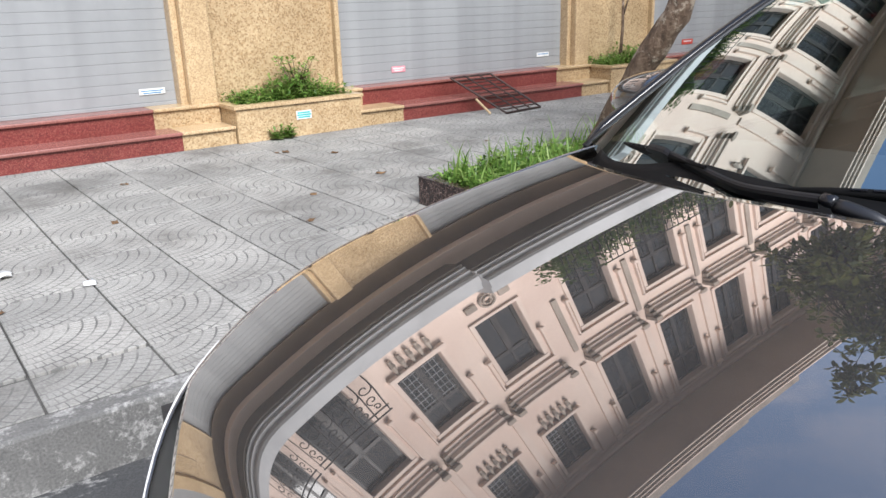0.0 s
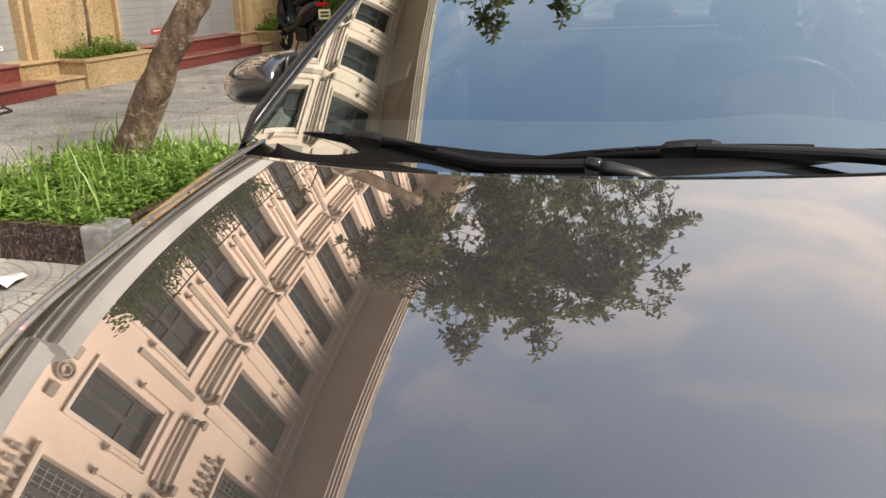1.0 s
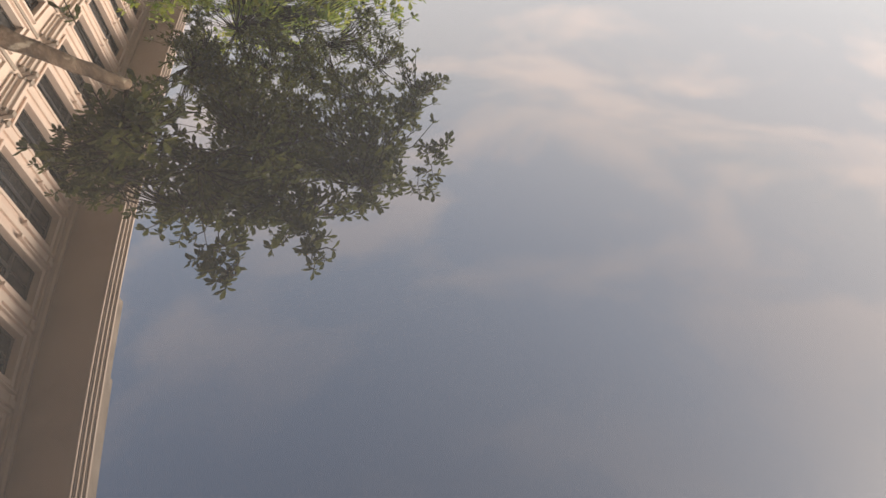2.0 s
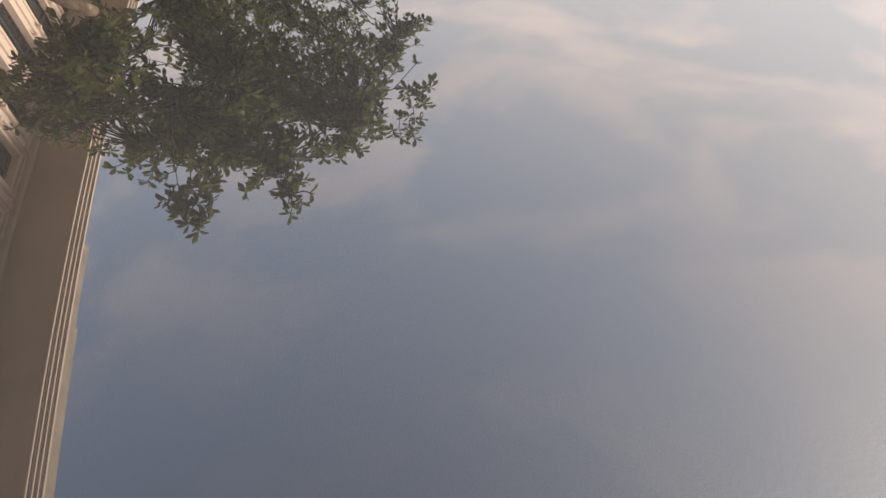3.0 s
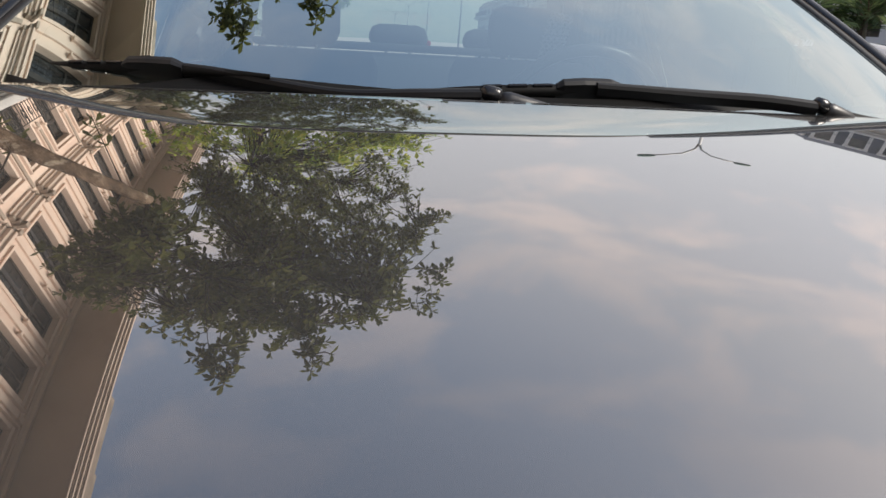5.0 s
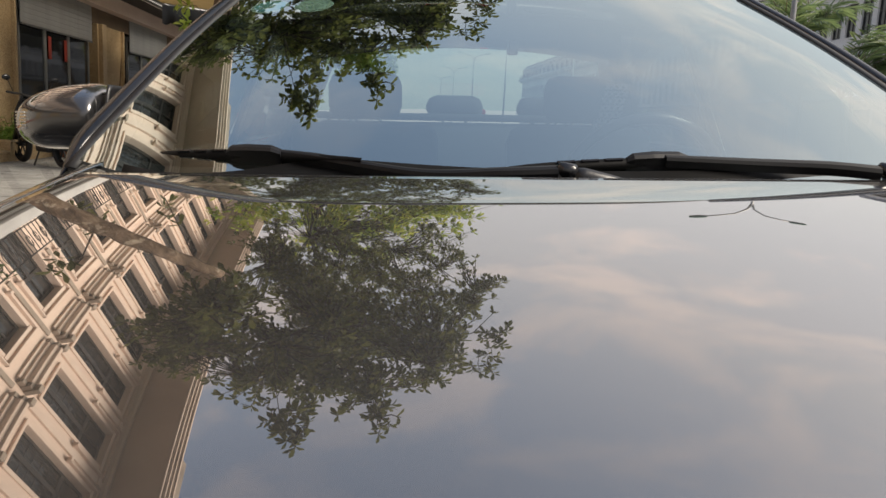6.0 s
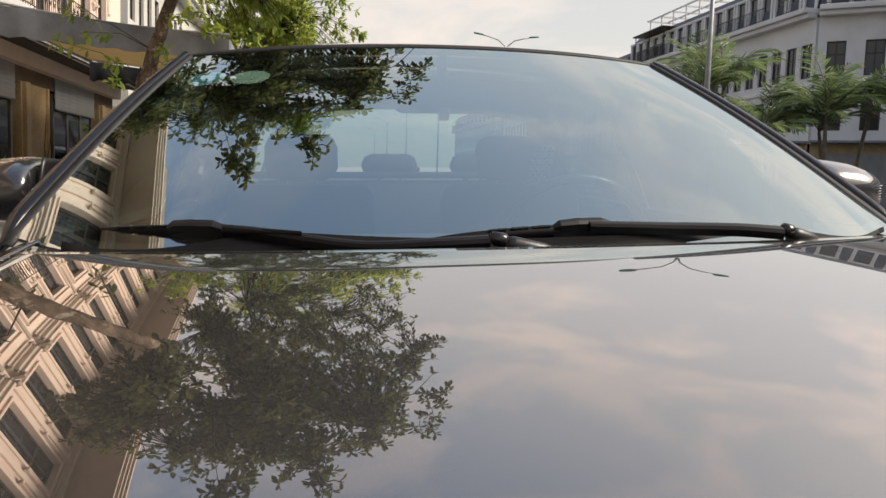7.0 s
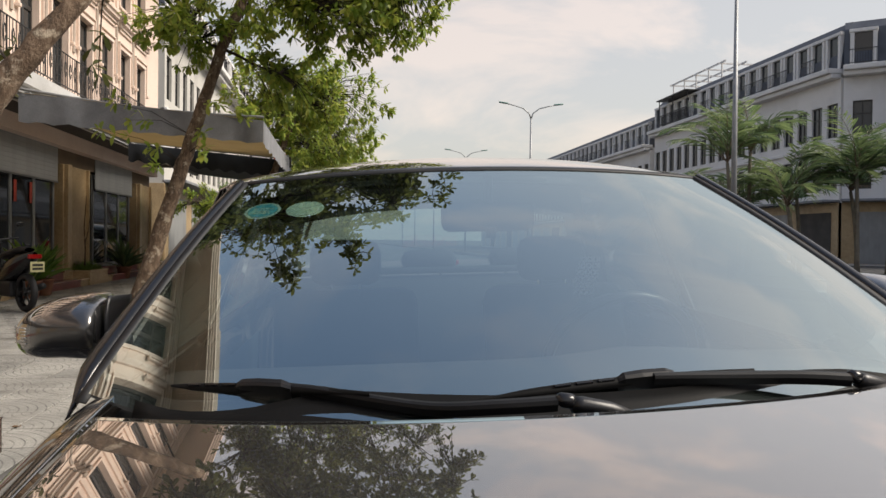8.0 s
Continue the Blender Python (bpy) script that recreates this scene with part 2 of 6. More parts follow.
n1, n2, n3 = m.noise(1.3, 6), m.noise(7.0, 13, 0.78, (1.0, 0.6, 1.0)), m.noise(160, 4)
c = m.ramp(n1, (0.3, (0.040, 0.040, 0.041)), (0.7, (0.085, 0.084, 0.082)))
smear = m.ramp(n2, (0.54, (0, 0, 0)), (0.60, (1, 1, 1)))
sp = m.node("ShaderNodeSeparateXYZ")
m.link(m.coords(), sp.inputs[0])
gutter = m.node("ShaderNodeMapRange", From_Min=-1.25, From_Max=-0.5, To_Min=0.75, To_Max=0.05)
m.link(sp.outputs[0], gutter.inputs["Value"])
c = m.mix(m.math("MULTIPLY", smear, gutter.outputs[0]), c, (0.40, 0.39, 0.37))
m.color(m.mix(1.0, c, m.ramp(n3, (0.3, (0.55, 0.55, 0.55)), (0.7, (1.15, 1.15, 1.15))), "MULTIPLY"))
m.bump(m.math("ADD", n3, m.math("MULTIPLY", n2, 0.6)), 0.6, 0.008)
M["asphalt"] = m
m = Mat("kerb_concrete", (0.2, 0.195, 0.185), 0.9)
n1, n2, n3 = m.noise(2.2, 6), m.noise(9.0, 13, 0.78), m.noise(120, 4)
c = m.ramp(n1, (0.3, (0.075, 0.073, 0.07)), (0.7, (0.19, 0.185, 0.175)))
c = m.mix(m.math("MULTIPLY", m.ramp(n2, (0.52, (0, 0, 0)), (0.59, (1, 1, 1))), 0.7), c, (0.42, 0.41, 0.39))
m.color(m.mix(1.0, c, m.ramp(n3, (0.3, (0.65, 0.65, 0.65)), (0.7, (1.1, 1.1, 1.1))), "MULTIPLY"))
m.bump(m.math("ADD", n3, n2), 0.5, 0.006)
M["kerb"] = m
M["travertine"] = speckled("yellow_granite", (0.5, 0.37, 0.22), [(0.37, 0.25, 0.125), (0.46, 0.34, 0.20), (0.51, 0.40, 0.245), (0.42, 0.31, 0.175), (0.28, 0.19, 0.10)], 75)
# tan beam: the shade of ledge and awning is put into this brown
M["beam_shaded"] = stained("beam_shaded", (0.14, 0.098, 0.062), (0.10, 0.07, 0.045), (0.18, 0.128, 0.082), 1.2, 60, (0.7, 0.9), 0.1)
M["travertine_cap"] = speckled("yellow_granite_cap", (0.5, 0.38, 0.22), [(0.46, 0.34, 0.19), (0.58, 0.45, 0.28), (0.36, 0.25, 0.14)], 110, 0.3)
M["red"] = speckled("red_granite", (0.16, 0.03, 0.03), [(0.10, 0.02, 0.02), (0.19, 0.04, 0.035), (0.14, 0.025, 0.025), (0.26, 0.09, 0.07)], 150, 0.35)
M["red_top"] = speckled("red_granite_tread", (0.26, 0.11, 0.10), [(0.20, 0.08, 0.07), (0.30, 0.13, 0.11), (0.24, 0.10, 0.09)], 150, 0.25)
m = Mat("shutter", (0.50, 0.51, 0.52), 0.45, 0.0)
n = m.noise(2.5, 6, stretch=(1, 1, 0.4))
m.color(m.ramp(n, (0.3, (0.205, 0.21, 0.21)), (0.6, (0.275, 0.28, 0.28))))
m.rough(n, 0.4, 0.6)
M["shutter"] = m
M["dark_shutter"] = stained("dark_shutter", (0.13, 0.132, 0.135), (0.10, 0.102, 0.105), (0.16, 0.163, 0.166), 2.5, 60, (0.4, 0.6), 0.1)
m = Mat("dark_marble", (0.03, 0.02, 0.018), 0.18)
wv = m.node("ShaderNodeTexVoronoi", Scale=7.0)
wv.feature = "DISTANCE_TO_EDGE"
warp = m.node("ShaderNodeVectorMath")
warp.operation = "ADD"
m.link(m.coords(), warp.inputs[0])
wn = m.node("ShaderNodeTexNoise", Scale=9.0, Detail=5.0)
m.link(m.coords(), wn.inputs["Vector"])
m.link(wn.outputs["Color"], warp.inputs[1])
m.link(warp.outputs[0], wv.inputs["Vector"])
m.color(m.ramp(wv.outputs["Distance"], (0.0, (0.36, 0.28, 0.24)), (0.018, (0.05, 0.028, 0.024)), (0.2, (0.022, 0.012, 0.011))))
M["marble"] = m
M["metal_wrap"] = stained("metal_wrap", (0.42, 0.43, 0.44), (0.25, 0.25, 0.26), (0.6, 0.6, 0.6), 18, 60, (0.25, 0.5), 0.4, 0.7)
M["soil"] = stained("soil", (0.06, 0.045, 0.03), (0.035, 0.025, 0.018), (0.09, 0.07, 0.05), 4, 50, (0.9, 1.0), 0.6, dist=0.02)
M["iron"] = stained("iron", (0.045, 0.028, 0.024), (0.03, 0.02, 0.018), (0.10, 0.05, 0.035), 12, 80, (0.5, 0.75), 0.2, 0.3)
M["black_iron"] = stained("black_iron", (0.02, 0.02, 0.022), (0.014, 0.014, 0.015), (0.035, 0.033, 0.03), 9, 80, (0.45, 0.6), 0.1, 0.2)
# buildings
M["cream"] = stained("cream_render", (0.80, 0.635, 0.535), (0.73, 0.56, 0.47), (0.83, 0.68, 0.58), 0.7, 60, (0.8, 0.92), 0.12)
M["cream_trim"] = stained("cream_trim", (0.79, 0.64, 0.545), (0.71, 0.56, 0.47), (0.82, 0.69, 0.60), 1.5, 60, (0.75, 0.9), 0.1)
M["trim_dark"] = stained("darker_trim", (0.38, 0.315, 0.26), (0.28, 0.23, 0.19), (0.46, 0.39, 0.33), 2.0, 60, (0.8, 0.92), 0.1)
# eave underside: darker than the cream walls, shade mixed into the colour
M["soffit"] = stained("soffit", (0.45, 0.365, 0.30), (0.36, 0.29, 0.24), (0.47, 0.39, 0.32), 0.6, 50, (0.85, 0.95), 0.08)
# the shade under the shop ledge, put into a dark colour
M["ledge_shade"] = stained("ledge_shade", (0.075, 0.062, 0.05), (0.05, 0.04, 0.033), (0.10, 0.083, 0.066), 0.8, 50, (0.75, 0.9), 0.08)
M["ledge"] = stained("grey_ledge", (0.52, 0.52, 0.52), (0.42, 0.42, 0.42), (0.60, 0.60, 0.60), 1.2, 60, (0.8, 0.92), 0.1)
M["white"] = stained("white_render", (0.78, 0.76, 0.74), (0.68, 0.66, 0.64), (0.82, 0.80, 0.78), 0.5, 40, (0.8, 0.92), 0.1)
M["slate"] = stained("slate_roof", (0.075, 0.085, 0.11), (0.05, 0.055, 0.07), (0.11, 0.12, 0.14), 1.2, 30, (0.5, 0.7), 0.2)
M["dark_frame"] = stained("dark_frame", (0.03, 0.027, 0.025), (0.02, 0.02, 0.018), (0.05, 0.045, 0.04), 5, 80, (0.35, 0.5), 0.08)
M["pane"] = Mat("window_pane", (0.025, 0.028, 0.03), 0.04)
M["pale_render"] = stained("pale_render", (0.56, 0.54, 0.50), (0.46, 0.44, 0.41), (0.61, 0.59, 0.55), 0.5, 40, (0.8, 0.92), 0.1)
M["canvas"] = stained("canvas", (0.25, 0.255, 0.27), (0.19, 0.195, 0.21), (0.31, 0.315, 0.33), 2.5, 70, (0.8, 0.95), 0.2)
M["awning_cloth"] = stained("beige_canvas", (0.46, 0.38, 0.24), (0.36, 0.29, 0.18), (0.52, 0.44, 0.29), 1.5, 60, (0.8, 0.95), 0.15)
m = M["awning_cloth"]
t2 = m.node("ShaderNodeBsdfTranslucent", Color=(0.55, 0.46, 0.30, 1))
mx = m.node("ShaderNodeMixShader", Fac=0.5)
m.link(m.b.outputs[0], mx.inputs[1]); m.link(t2.outputs[0], mx.inputs[2])
m.link(mx.outputs[0], m.t.nodes["Material Output"].inputs["Surface"])
M["dark_canvas"] = stained("dark_canvas", (0.028, 0.034, 0.045), (0.02, 0.024, 0.032), (0.04, 0.047, 0.06), 2.0, 70, (0.7, 0.9), 0.15)
# rooms behind windows and shop fronts: their lack of light is put into this colour
M["unlit_room"] = stained("unlit_interior", (0.06, 0.055, 0.05), (0.04, 0.036, 0.032), (0.09, 0.08, 0.07), 1.5, 30, (0.7, 0.9), 0.1)
M["pole"] = stained("galvanised", (0.34, 0.35, 0.36), (0.26, 0.27, 0.27), (0.42, 0.42, 0.42), 3, 60, (0.4, 0.6), 0.06, 0.4)
M["lamp_green"] = stained("lamp_head", (0.10, 0.22, 0.19), (0.07, 0.17, 0.15), (0.14, 0.27, 0.23), 4, 60, (0.4, 0.55), 0.05)
M["label_white"] = stained("paper_white", (0.72, 0.72, 0.70), (0.6, 0.6, 0.58), (0.78, 0.78, 0.77), 9, 80, (0.6, 0.8), 0.05)
M["label_blue"] = stained("ink_blue", (0.06, 0.22, 0.42), (0.05, 0.18, 0.36), (0.08, 0.26, 0.46), 9, 80, (0.5, 0.6), 0.02)
M["label_teal"] = stained("ink_teal", (0.06, 0.42, 0.42), (0.05, 0.36, 0.36), (0.08, 0.47, 0.46), 9, 80, (0.5, 0.6), 0.02)
M["label_pink"] = stained("paper_pink", (0.75, 0.30, 0.34), (0.66, 0.25, 0.28), (0.8, 0.36, 0.4), 9, 80, (0.5, 0.6), 0.02)
M["label_red"] = stained("paper_red", (0.48, 0.06, 0.035), (0.4, 0.045, 0.03), (0.55, 0.08, 0.05), 9, 80, (0.5, 0.6), 0.02)
M["plate_pale"] = stained("plate_yellow", (0.72, 0.66, 0.34), (0.6, 0.55, 0.28), (0.76, 0.7, 0.4), 9, 80, (0.4, 0.5), 0.02)
M["gloss_black"] = stained("gloss_black", (0.012, 0.012, 0.014), (0.01, 0.01, 0.01), (0.02, 0.02, 0.022), 5, 90, (0.12, 0.3), 0.02)
M["clay"] = stained("clay_pot", (0.30, 0.13, 0.075), (0.22, 0.09, 0.05), (0.36, 0.18, 0.11), 6, 80, (0.7, 0.9), 0.15)
M["dry_leaf"] = stained("dry_leaf", (0.16, 0.09, 0.04), (0.10, 0.055, 0.025), (0.24, 0.15, 0.07), 20, 90, (0.7, 0.9), 0.1)
# plants
m = Mat("bark", (0.16, 0.11, 0.075), 0.9)
n1, n2 = m.noise(16, 7, 0.7, (1, 1, 0.45)), m.noise(80, 4)
c = m.ramp(n1, (0.32, (0.04, 0.027, 0.018)), (0.5, (0.13, 0.085, 0.055)), (0.70, (0.30, 0.22, 0.155)))
lichen = m.ramp(m.noise(11.0, 8, 0.72), (0.55, (0, 0, 0)), (0.62, (1, 1, 1)))
m.color(m.mix(m.math("MULTIPLY", lichen, 0.75), c, (0.46, 0.39, 0.30)))
m.bump(m.math("ADD", n1, m.math("MULTIPLY", n2, 0.4)), 0.9, 0.02)
M["bark"] = m
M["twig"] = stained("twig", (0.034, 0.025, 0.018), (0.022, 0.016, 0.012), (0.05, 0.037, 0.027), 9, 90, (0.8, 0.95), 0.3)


def leafmat(name, c1, c2, c3):
    m = Mat(name, c2, 0.45)
    g = m.node("ShaderNodeNewGeometry")
    m.color(m.ramp(g.outputs["Random Per Island"], (0.0, c1), (0.55, c2), (1.0, c3)))
    m.put(Subsurface_Weight=0.0, Transmission_Weight=0.0)
    t2 = m.node("ShaderNodeBsdfTranslucent")
    m.link(m.ramp(g.outputs["Random Per Island"], (0.0, c2), (1.0, c3)), t2.inputs["Color"])
    mx = m.node("ShaderNodeMixShader", Fac=0.45)
    m.link(m.b.outputs[0], mx.inputs[1]); m.link(t2.outputs[0], mx.inputs[2])
    m.link(mx.outputs[0], m.t.nodes["Material Output"].inputs["Surface"])
    return m


# near tree: leaf colours darkened for a crown backlit by the sky
M["leaf"] = leafmat("backlit_leaf", (0.032, 0.042, 0.014), (0.068, 0.082, 0.026), (0.15, 0.155, 0.045))
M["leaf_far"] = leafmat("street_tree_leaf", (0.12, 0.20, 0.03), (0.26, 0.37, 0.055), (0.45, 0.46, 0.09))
M["grass"] = leafmat("grass_blade", (0.07, 0.15, 0.025), (0.15, 0.27, 0.045), (0.30, 0.40, 0.11))
M["palm"] = leafmat("palm_leaf", (0.05, 0.095, 0.042), (0.11, 0.175, 0.075), (0.24, 0.30, 0.13))
M["palm_trunk"] = stained("palm_trunk", (0.20, 0.175, 0.135), (0.13, 0.11, 0.085), (0.27, 0.245, 0.19), 3, 60, (0.8, 0.95), 0.3)
M["hedge"] = leafmat("hedge_leaf", (0.025, 0.06, 0.015), (0.05, 0.09, 0.02), (0.09, 0.14, 0.03))

# ---------------------------------------------------------------- building helpers


def part(name, bm, mat, parent=None, label="", smooth=False, solid=0.0):
    """Links a bmesh as one mesh object under a thing or part."""
    me = bpy.data.meshes.new(name)
    bmesh.ops.recalc_face_normals(bm, faces=bm.faces[:]) if not smooth == "keep" else None
    bm.to_mesh(me)
    bm.free()
    return link(name, me, mat, parent, label, smooth, solid)


def link(name, me, mat, parent=None, label="", smooth=False, solid=0.0):
    if mat is not None and not me.materials:
        me.materials.append(M[mat].m)
    if smooth:
        for p in me.polygons:
            p.use_smooth = True
    ob = new(name, me)
    if parent is not None:
        ob.parent = parent
    if label:
        ob["label"] = label
    if solid:
        md = ob.modifiers.new("thickness", "SOLIDIFY")
        md.thickness, md.offset = solid, -1
    return ob


def thing(name, label, category, at=(0, 0, 0), turn=0.0, group="", kind=""):
    ob = new(name)
    ob.matrix_world = pose(*at, 0, 0, turn)
    return tagged(ob, label, category, group, kind)


def box(bm, x0, x1, y0, y1, z0, z1, bevel=0.0):
    g = bmesh.ops.create_cube(bm, size=1.0)
    vs = g["verts"]
    bmesh.ops.scale(bm, vec=(x1 - x0, y1 - y0, z1 - z0), verts=vs)
    bmesh.ops.translate(bm, vec=((x0 + x1) / 2, (y0 + y1) / 2, (z0 + z1) / 2), verts=vs)
    if bevel:
        es = list({e for v in vs for e in v.link_edges})
        bmesh.ops.bevel(bm, geom=es, offset=bevel, segments=2, affect="EDGES", profile=0.5)
    return vs


def boxes(*dims, bevel=0.0):
    bm = bmesh.new()
    for d in dims:
        box(bm, *d, bevel=bevel)
    return bm


def tube(bm, pts, radii, n=8, cap=True):
    """A tapered tube along points."""
    pts = [Vector(p) for p in pts]
    if isinstance(radii, (int, float)):
        radii = [radii] * len(pts)
    rings, ref = [], None
    for i, p in enumerate(pts):
        d = (pts[min(i + 1, len(pts) - 1)] - pts[max(i - 1, 0)]).normalized()
        if ref is None:
            ref = d.orthogonal().normalized()
        u = (ref - d * ref.dot(d)).normalized()
        ref = u
        w = d.cross(u)
        rings.append([bm.verts.new(p + radii[i] * (math.cos(k * 2 * math.pi / n) * u + math.sin(k * 2 * math.pi / n) * w)) for k in range(n)])
    for r1, r2 in zip(rings, rings[1:]):
        for k in range(n):
            bm.faces.new((r1[k], r1[(k + 1) % n], r2[(k + 1) % n], r2[k]))
    if cap:
        bm.faces.new(rings[0][::-1])
        bm.faces.new(rings[-1])


def tubes(*runs, n=8):
    bm = bmesh.new()
    for pts, r in runs:
        tube(bm, pts, r, n)
    return bm


def grid(bm, rows, close=False):
    """Quads over rows of points."""
    vs = [[bm.verts.new(p) for p in r] for r in rows]
    for a, b in zip(vs, vs[1:]):
        for i in range(len(a) - 1):
            bm.faces.new((a[i], a[i + 1], b[i + 1], b[i]))
    return vs


def extrude_y(bm, profile, y0, y1):
    """A closed x-z profile drawn out along y."""
    a = [bm.verts.new((x, y0, z)) for x, z in profile]
    b = [bm.verts.new((x, y1, z)) for x, z in profile]
    n = len(profile)
    for i in range(n):
        bm.faces.new((a[i], a[(i + 1) % n], b[(i + 1) % n], b[i]))
    bm.faces.new(a[::-1])
    bm.faces.new(b)


def smoothstep(a, b, v):
    u = min(1.0, max(0.0, (v - a) / (b - a)))
    return u * u * (3 - 2 * u)


def mixf(a, b, t):
    return a + (b - a) * t
# ---------------------------------------------------------------- ground
KERB = -1.75          # pavement edge
WALL = -6.35          # shop fronts
PAVE = 0.15           # pavement level


def road_z(x):
    """The road's camber: it falls towards the kerb."""
    return 0.0315 * max(-1.9, min(3.2, x))


bm = bmesh.new()
xs = [-400, -6.5, -2.2, -1.7, 0, 1.6, 3.2, 8.6, 8.62, 200, 900]
zs = [-0.06, -0.06, -0.06, -0.0536, 0, 0.0504, 0.10, 0.10, 0.10, 0.06, 0.0]
grid(bm, [[(x, y, z) for x, z in zip(xs, zs)] for y in (-600, -40, -10, -3, 0, 3, 8, 20, 60, 200, 2500)])
tagged(part("road", bm, "asphalt"), "worn grey asphalt street with dusty gutter", "road", kind="structure")

bm = boxes((KERB - 0.10, KERB, -60, 300, -0.2, PAVE - 0.006), bevel=0.012)
tagged(part("kerb", bm, "kerb"), "weathered concrete kerb along the pavement edge", "kerb", kind="structure")
pavement = part("pavement", boxes((-6.5, KERB - 0.1, -60, 300, -0.2, PAVE - 0.012)), "mortar")
tagged(pavement, "grey concrete paving tiles with pressed fan pattern", "pavement", kind="structure")

# the planted strip in the middle of the street
bm = boxes((8.6, 8.85, -60, 300, -0.1, 0.30), (11.6, 11.85, -60, 300, -0.1, 0.30), bevel=0.02)
tagged(part("kerb", bm, "kerb"), "pale concrete kerb round the planted median", "kerb", kind="structure")
tagged(part("median", boxes((8.85, 11.6, -60, 300, -0.1, 0.26)), "soil"), "planted strip of earth between the lanes", "median", kind="structure")
# ---------------------------------------------------------------- the car
# Its own axes: x to the viewer's right, y towards the tail, z up from the ground; the bonnet's rear edge lies near y = 0.
car = thing("car", "dark grey metallic saloon car parked by the kerb", "car")
car.matrix_world = pose(0, 0, 0, 0, 0, -2.122) @ pose(0, 0, 0, 0, -1.806, 0) @ pose(0, 0, 0, -0.216, 0, 0)
HOOD = (1.0007, 0.1227, -0.0172, -0.0812, 0.0150, -0.0178, 0.0120, -0.1030, -0.0369, -0.0033)
NOSE, TAIL = -1.18, 3.42


def hood_rear(x):
    return -0.156 + 0.039 * x + 0.413 * x * x


def top_z(x, y):
    """Height of the bonnet and wings."""
    h0, s, q, c, e, k, q3, k2, q4, e2 = HOOD
    yy = min(y, 0.12)
    x = abs(x)
    z = h0 + s * yy + q * yy * yy + c * x * x + e * x ** 4 + k * x * x * yy + q3 * yy ** 3 + k2 * x * x * yy * yy + q4 * yy ** 4 + e2 * x ** 4 * yy
    if yy < -0.90:
        z -= 0.34 * ((-0.90 - yy) / 0.28) ** 3.0
    return z + max(0.0, y - 0.12) * 0.03 * (1 if y < 2.4 else 0)


def half_width(y):
    if y < -0.488:
        return 0.838 * max(0.0, 1 - (min(1.0, (-0.488 - y) / 0.694)) ** 2.03) ** 0.765
    if y > 2.75:
        return 0.838 * max(0.0, 1 - (min(1.0, (y - 2.75) / 0.68)) ** 3.2) ** 0.3
    return 0.838 + 0.012 * math.sin((y + 0.488) / 3.238 * math.pi)


def body_point(y, v):
    """v 0..1 across the top from the middle to the shoulder, 1..2 down the side."""
    w = half_width(y)
    if v <= 1:
        x = w * v
        z = top_z(x, y)
        if y > 2.45:
            z = mixf(z, 1.02 - 0.10 * ((y - 2.45) / 0.95) ** 2 - 0.05 * v * v, smoothstep(2.45, 2.7, y))
        z -= mixf(0.337, 0.20, smoothstep(-0.45, 0.05, y)) * max(0.0, (v - 0.77) / 0.23) ** 3
        return (x, y, z)
    t = v - 1
    z0 = body_point(y, 1.0)[2]
    z = mixf(z0, 0.20, t)
    x = w * (1 + 0.018 * math.sin(t * math.pi * 0.9) - 0.07 * max(0.0, t - 0.55) ** 1.5)
    return (x, y, z)


def sheet(name, mat, ys, vs, sides=(1, -1), keep=None, label="", solid=0.004, parent=car, lift=0.0):
    """A body panel over a range of stations, once per side."""
    made = []
    for s in sides:
        bm = bmesh.new()
        rows = [[body_point(y, v) for v in vs] for y in ys]
        vt = [[bm.verts.new((s * (p[0] + lift), p[1], p[2])) for p in r] for r in rows]
        for i in range(len(ys) - 1):
            for j in range(len(vs) - 1):
                mid = [(rows[i][j][k] + rows[i + 1][j + 1][k]) / 2 for k in range(3)]
                if keep is None or keep(*mid):
                    q = (vt[i][j], vt[i][j + 1], vt[i + 1][j + 1], vt[i + 1][j])
                    bm.faces.new(q if s > 0 else q[::-1])
        bmesh.ops.delete(bm, geom=[v for v in bm.verts if not v.link_faces], context="VERTS")
        made.append(part(name, bm, mat, parent, label, "keep", solid))
    return made


def span(a, b, n):
    return [a + (b - a) * i / (n - 1) for i in range(n)]


def arch(yc, r):
    return lambda x, y, z: (y - yc) ** 2 + (z - 0.31) ** 2 > r * r


AXLES, TYRE = (-0.30, 2.34), 0.315
front_arch, rear_arch = arch(AXLES[0], 0.365), arch(AXLES[1], 0.365)
SEAM = 0.80

# bonnet: rows follow its curved rear edge
bm = bmesh.new()
rows = []
for f in span(0, 1, 66):
    r = []
    for c in span(-1, 1, 97):
        x = c * SEAM * 0.862
        for _ in range(4):
            y = mixf(-1.10 + 0.16 * abs(c) ** 3, hood_rear(x), f)
            x = c * SEAM * half_width(y)
        z = top_z(x, y) - 0.337 * max(0.0, (abs(x) / half_width(y) - 0.77) / 0.23) ** 3
        r.append((x, y, z))
    rows.append(r)
grid(bm, rows)
bmesh.ops.recalc_face_normals(bm, faces=bm.faces[:])
if sum(f.normal.z for f in bm.faces) < 0:
    bmesh.ops.reverse_faces(bm, faces=bm.faces[:])
hood = part("bonnet", bm, "paint", car, "glossy dark grey metallic bonnet", "keep", 0.005)
for p in hood.data.polygons:
    p.use_smooth = True

wing_vs = span(SEAM + 0.004, 1.0, 26) + span(1.0, 2.0, 24)[1:]
nose_vs = span(0.0, 1.0, 30) + span(1.0, 2.0, 24)[1:]


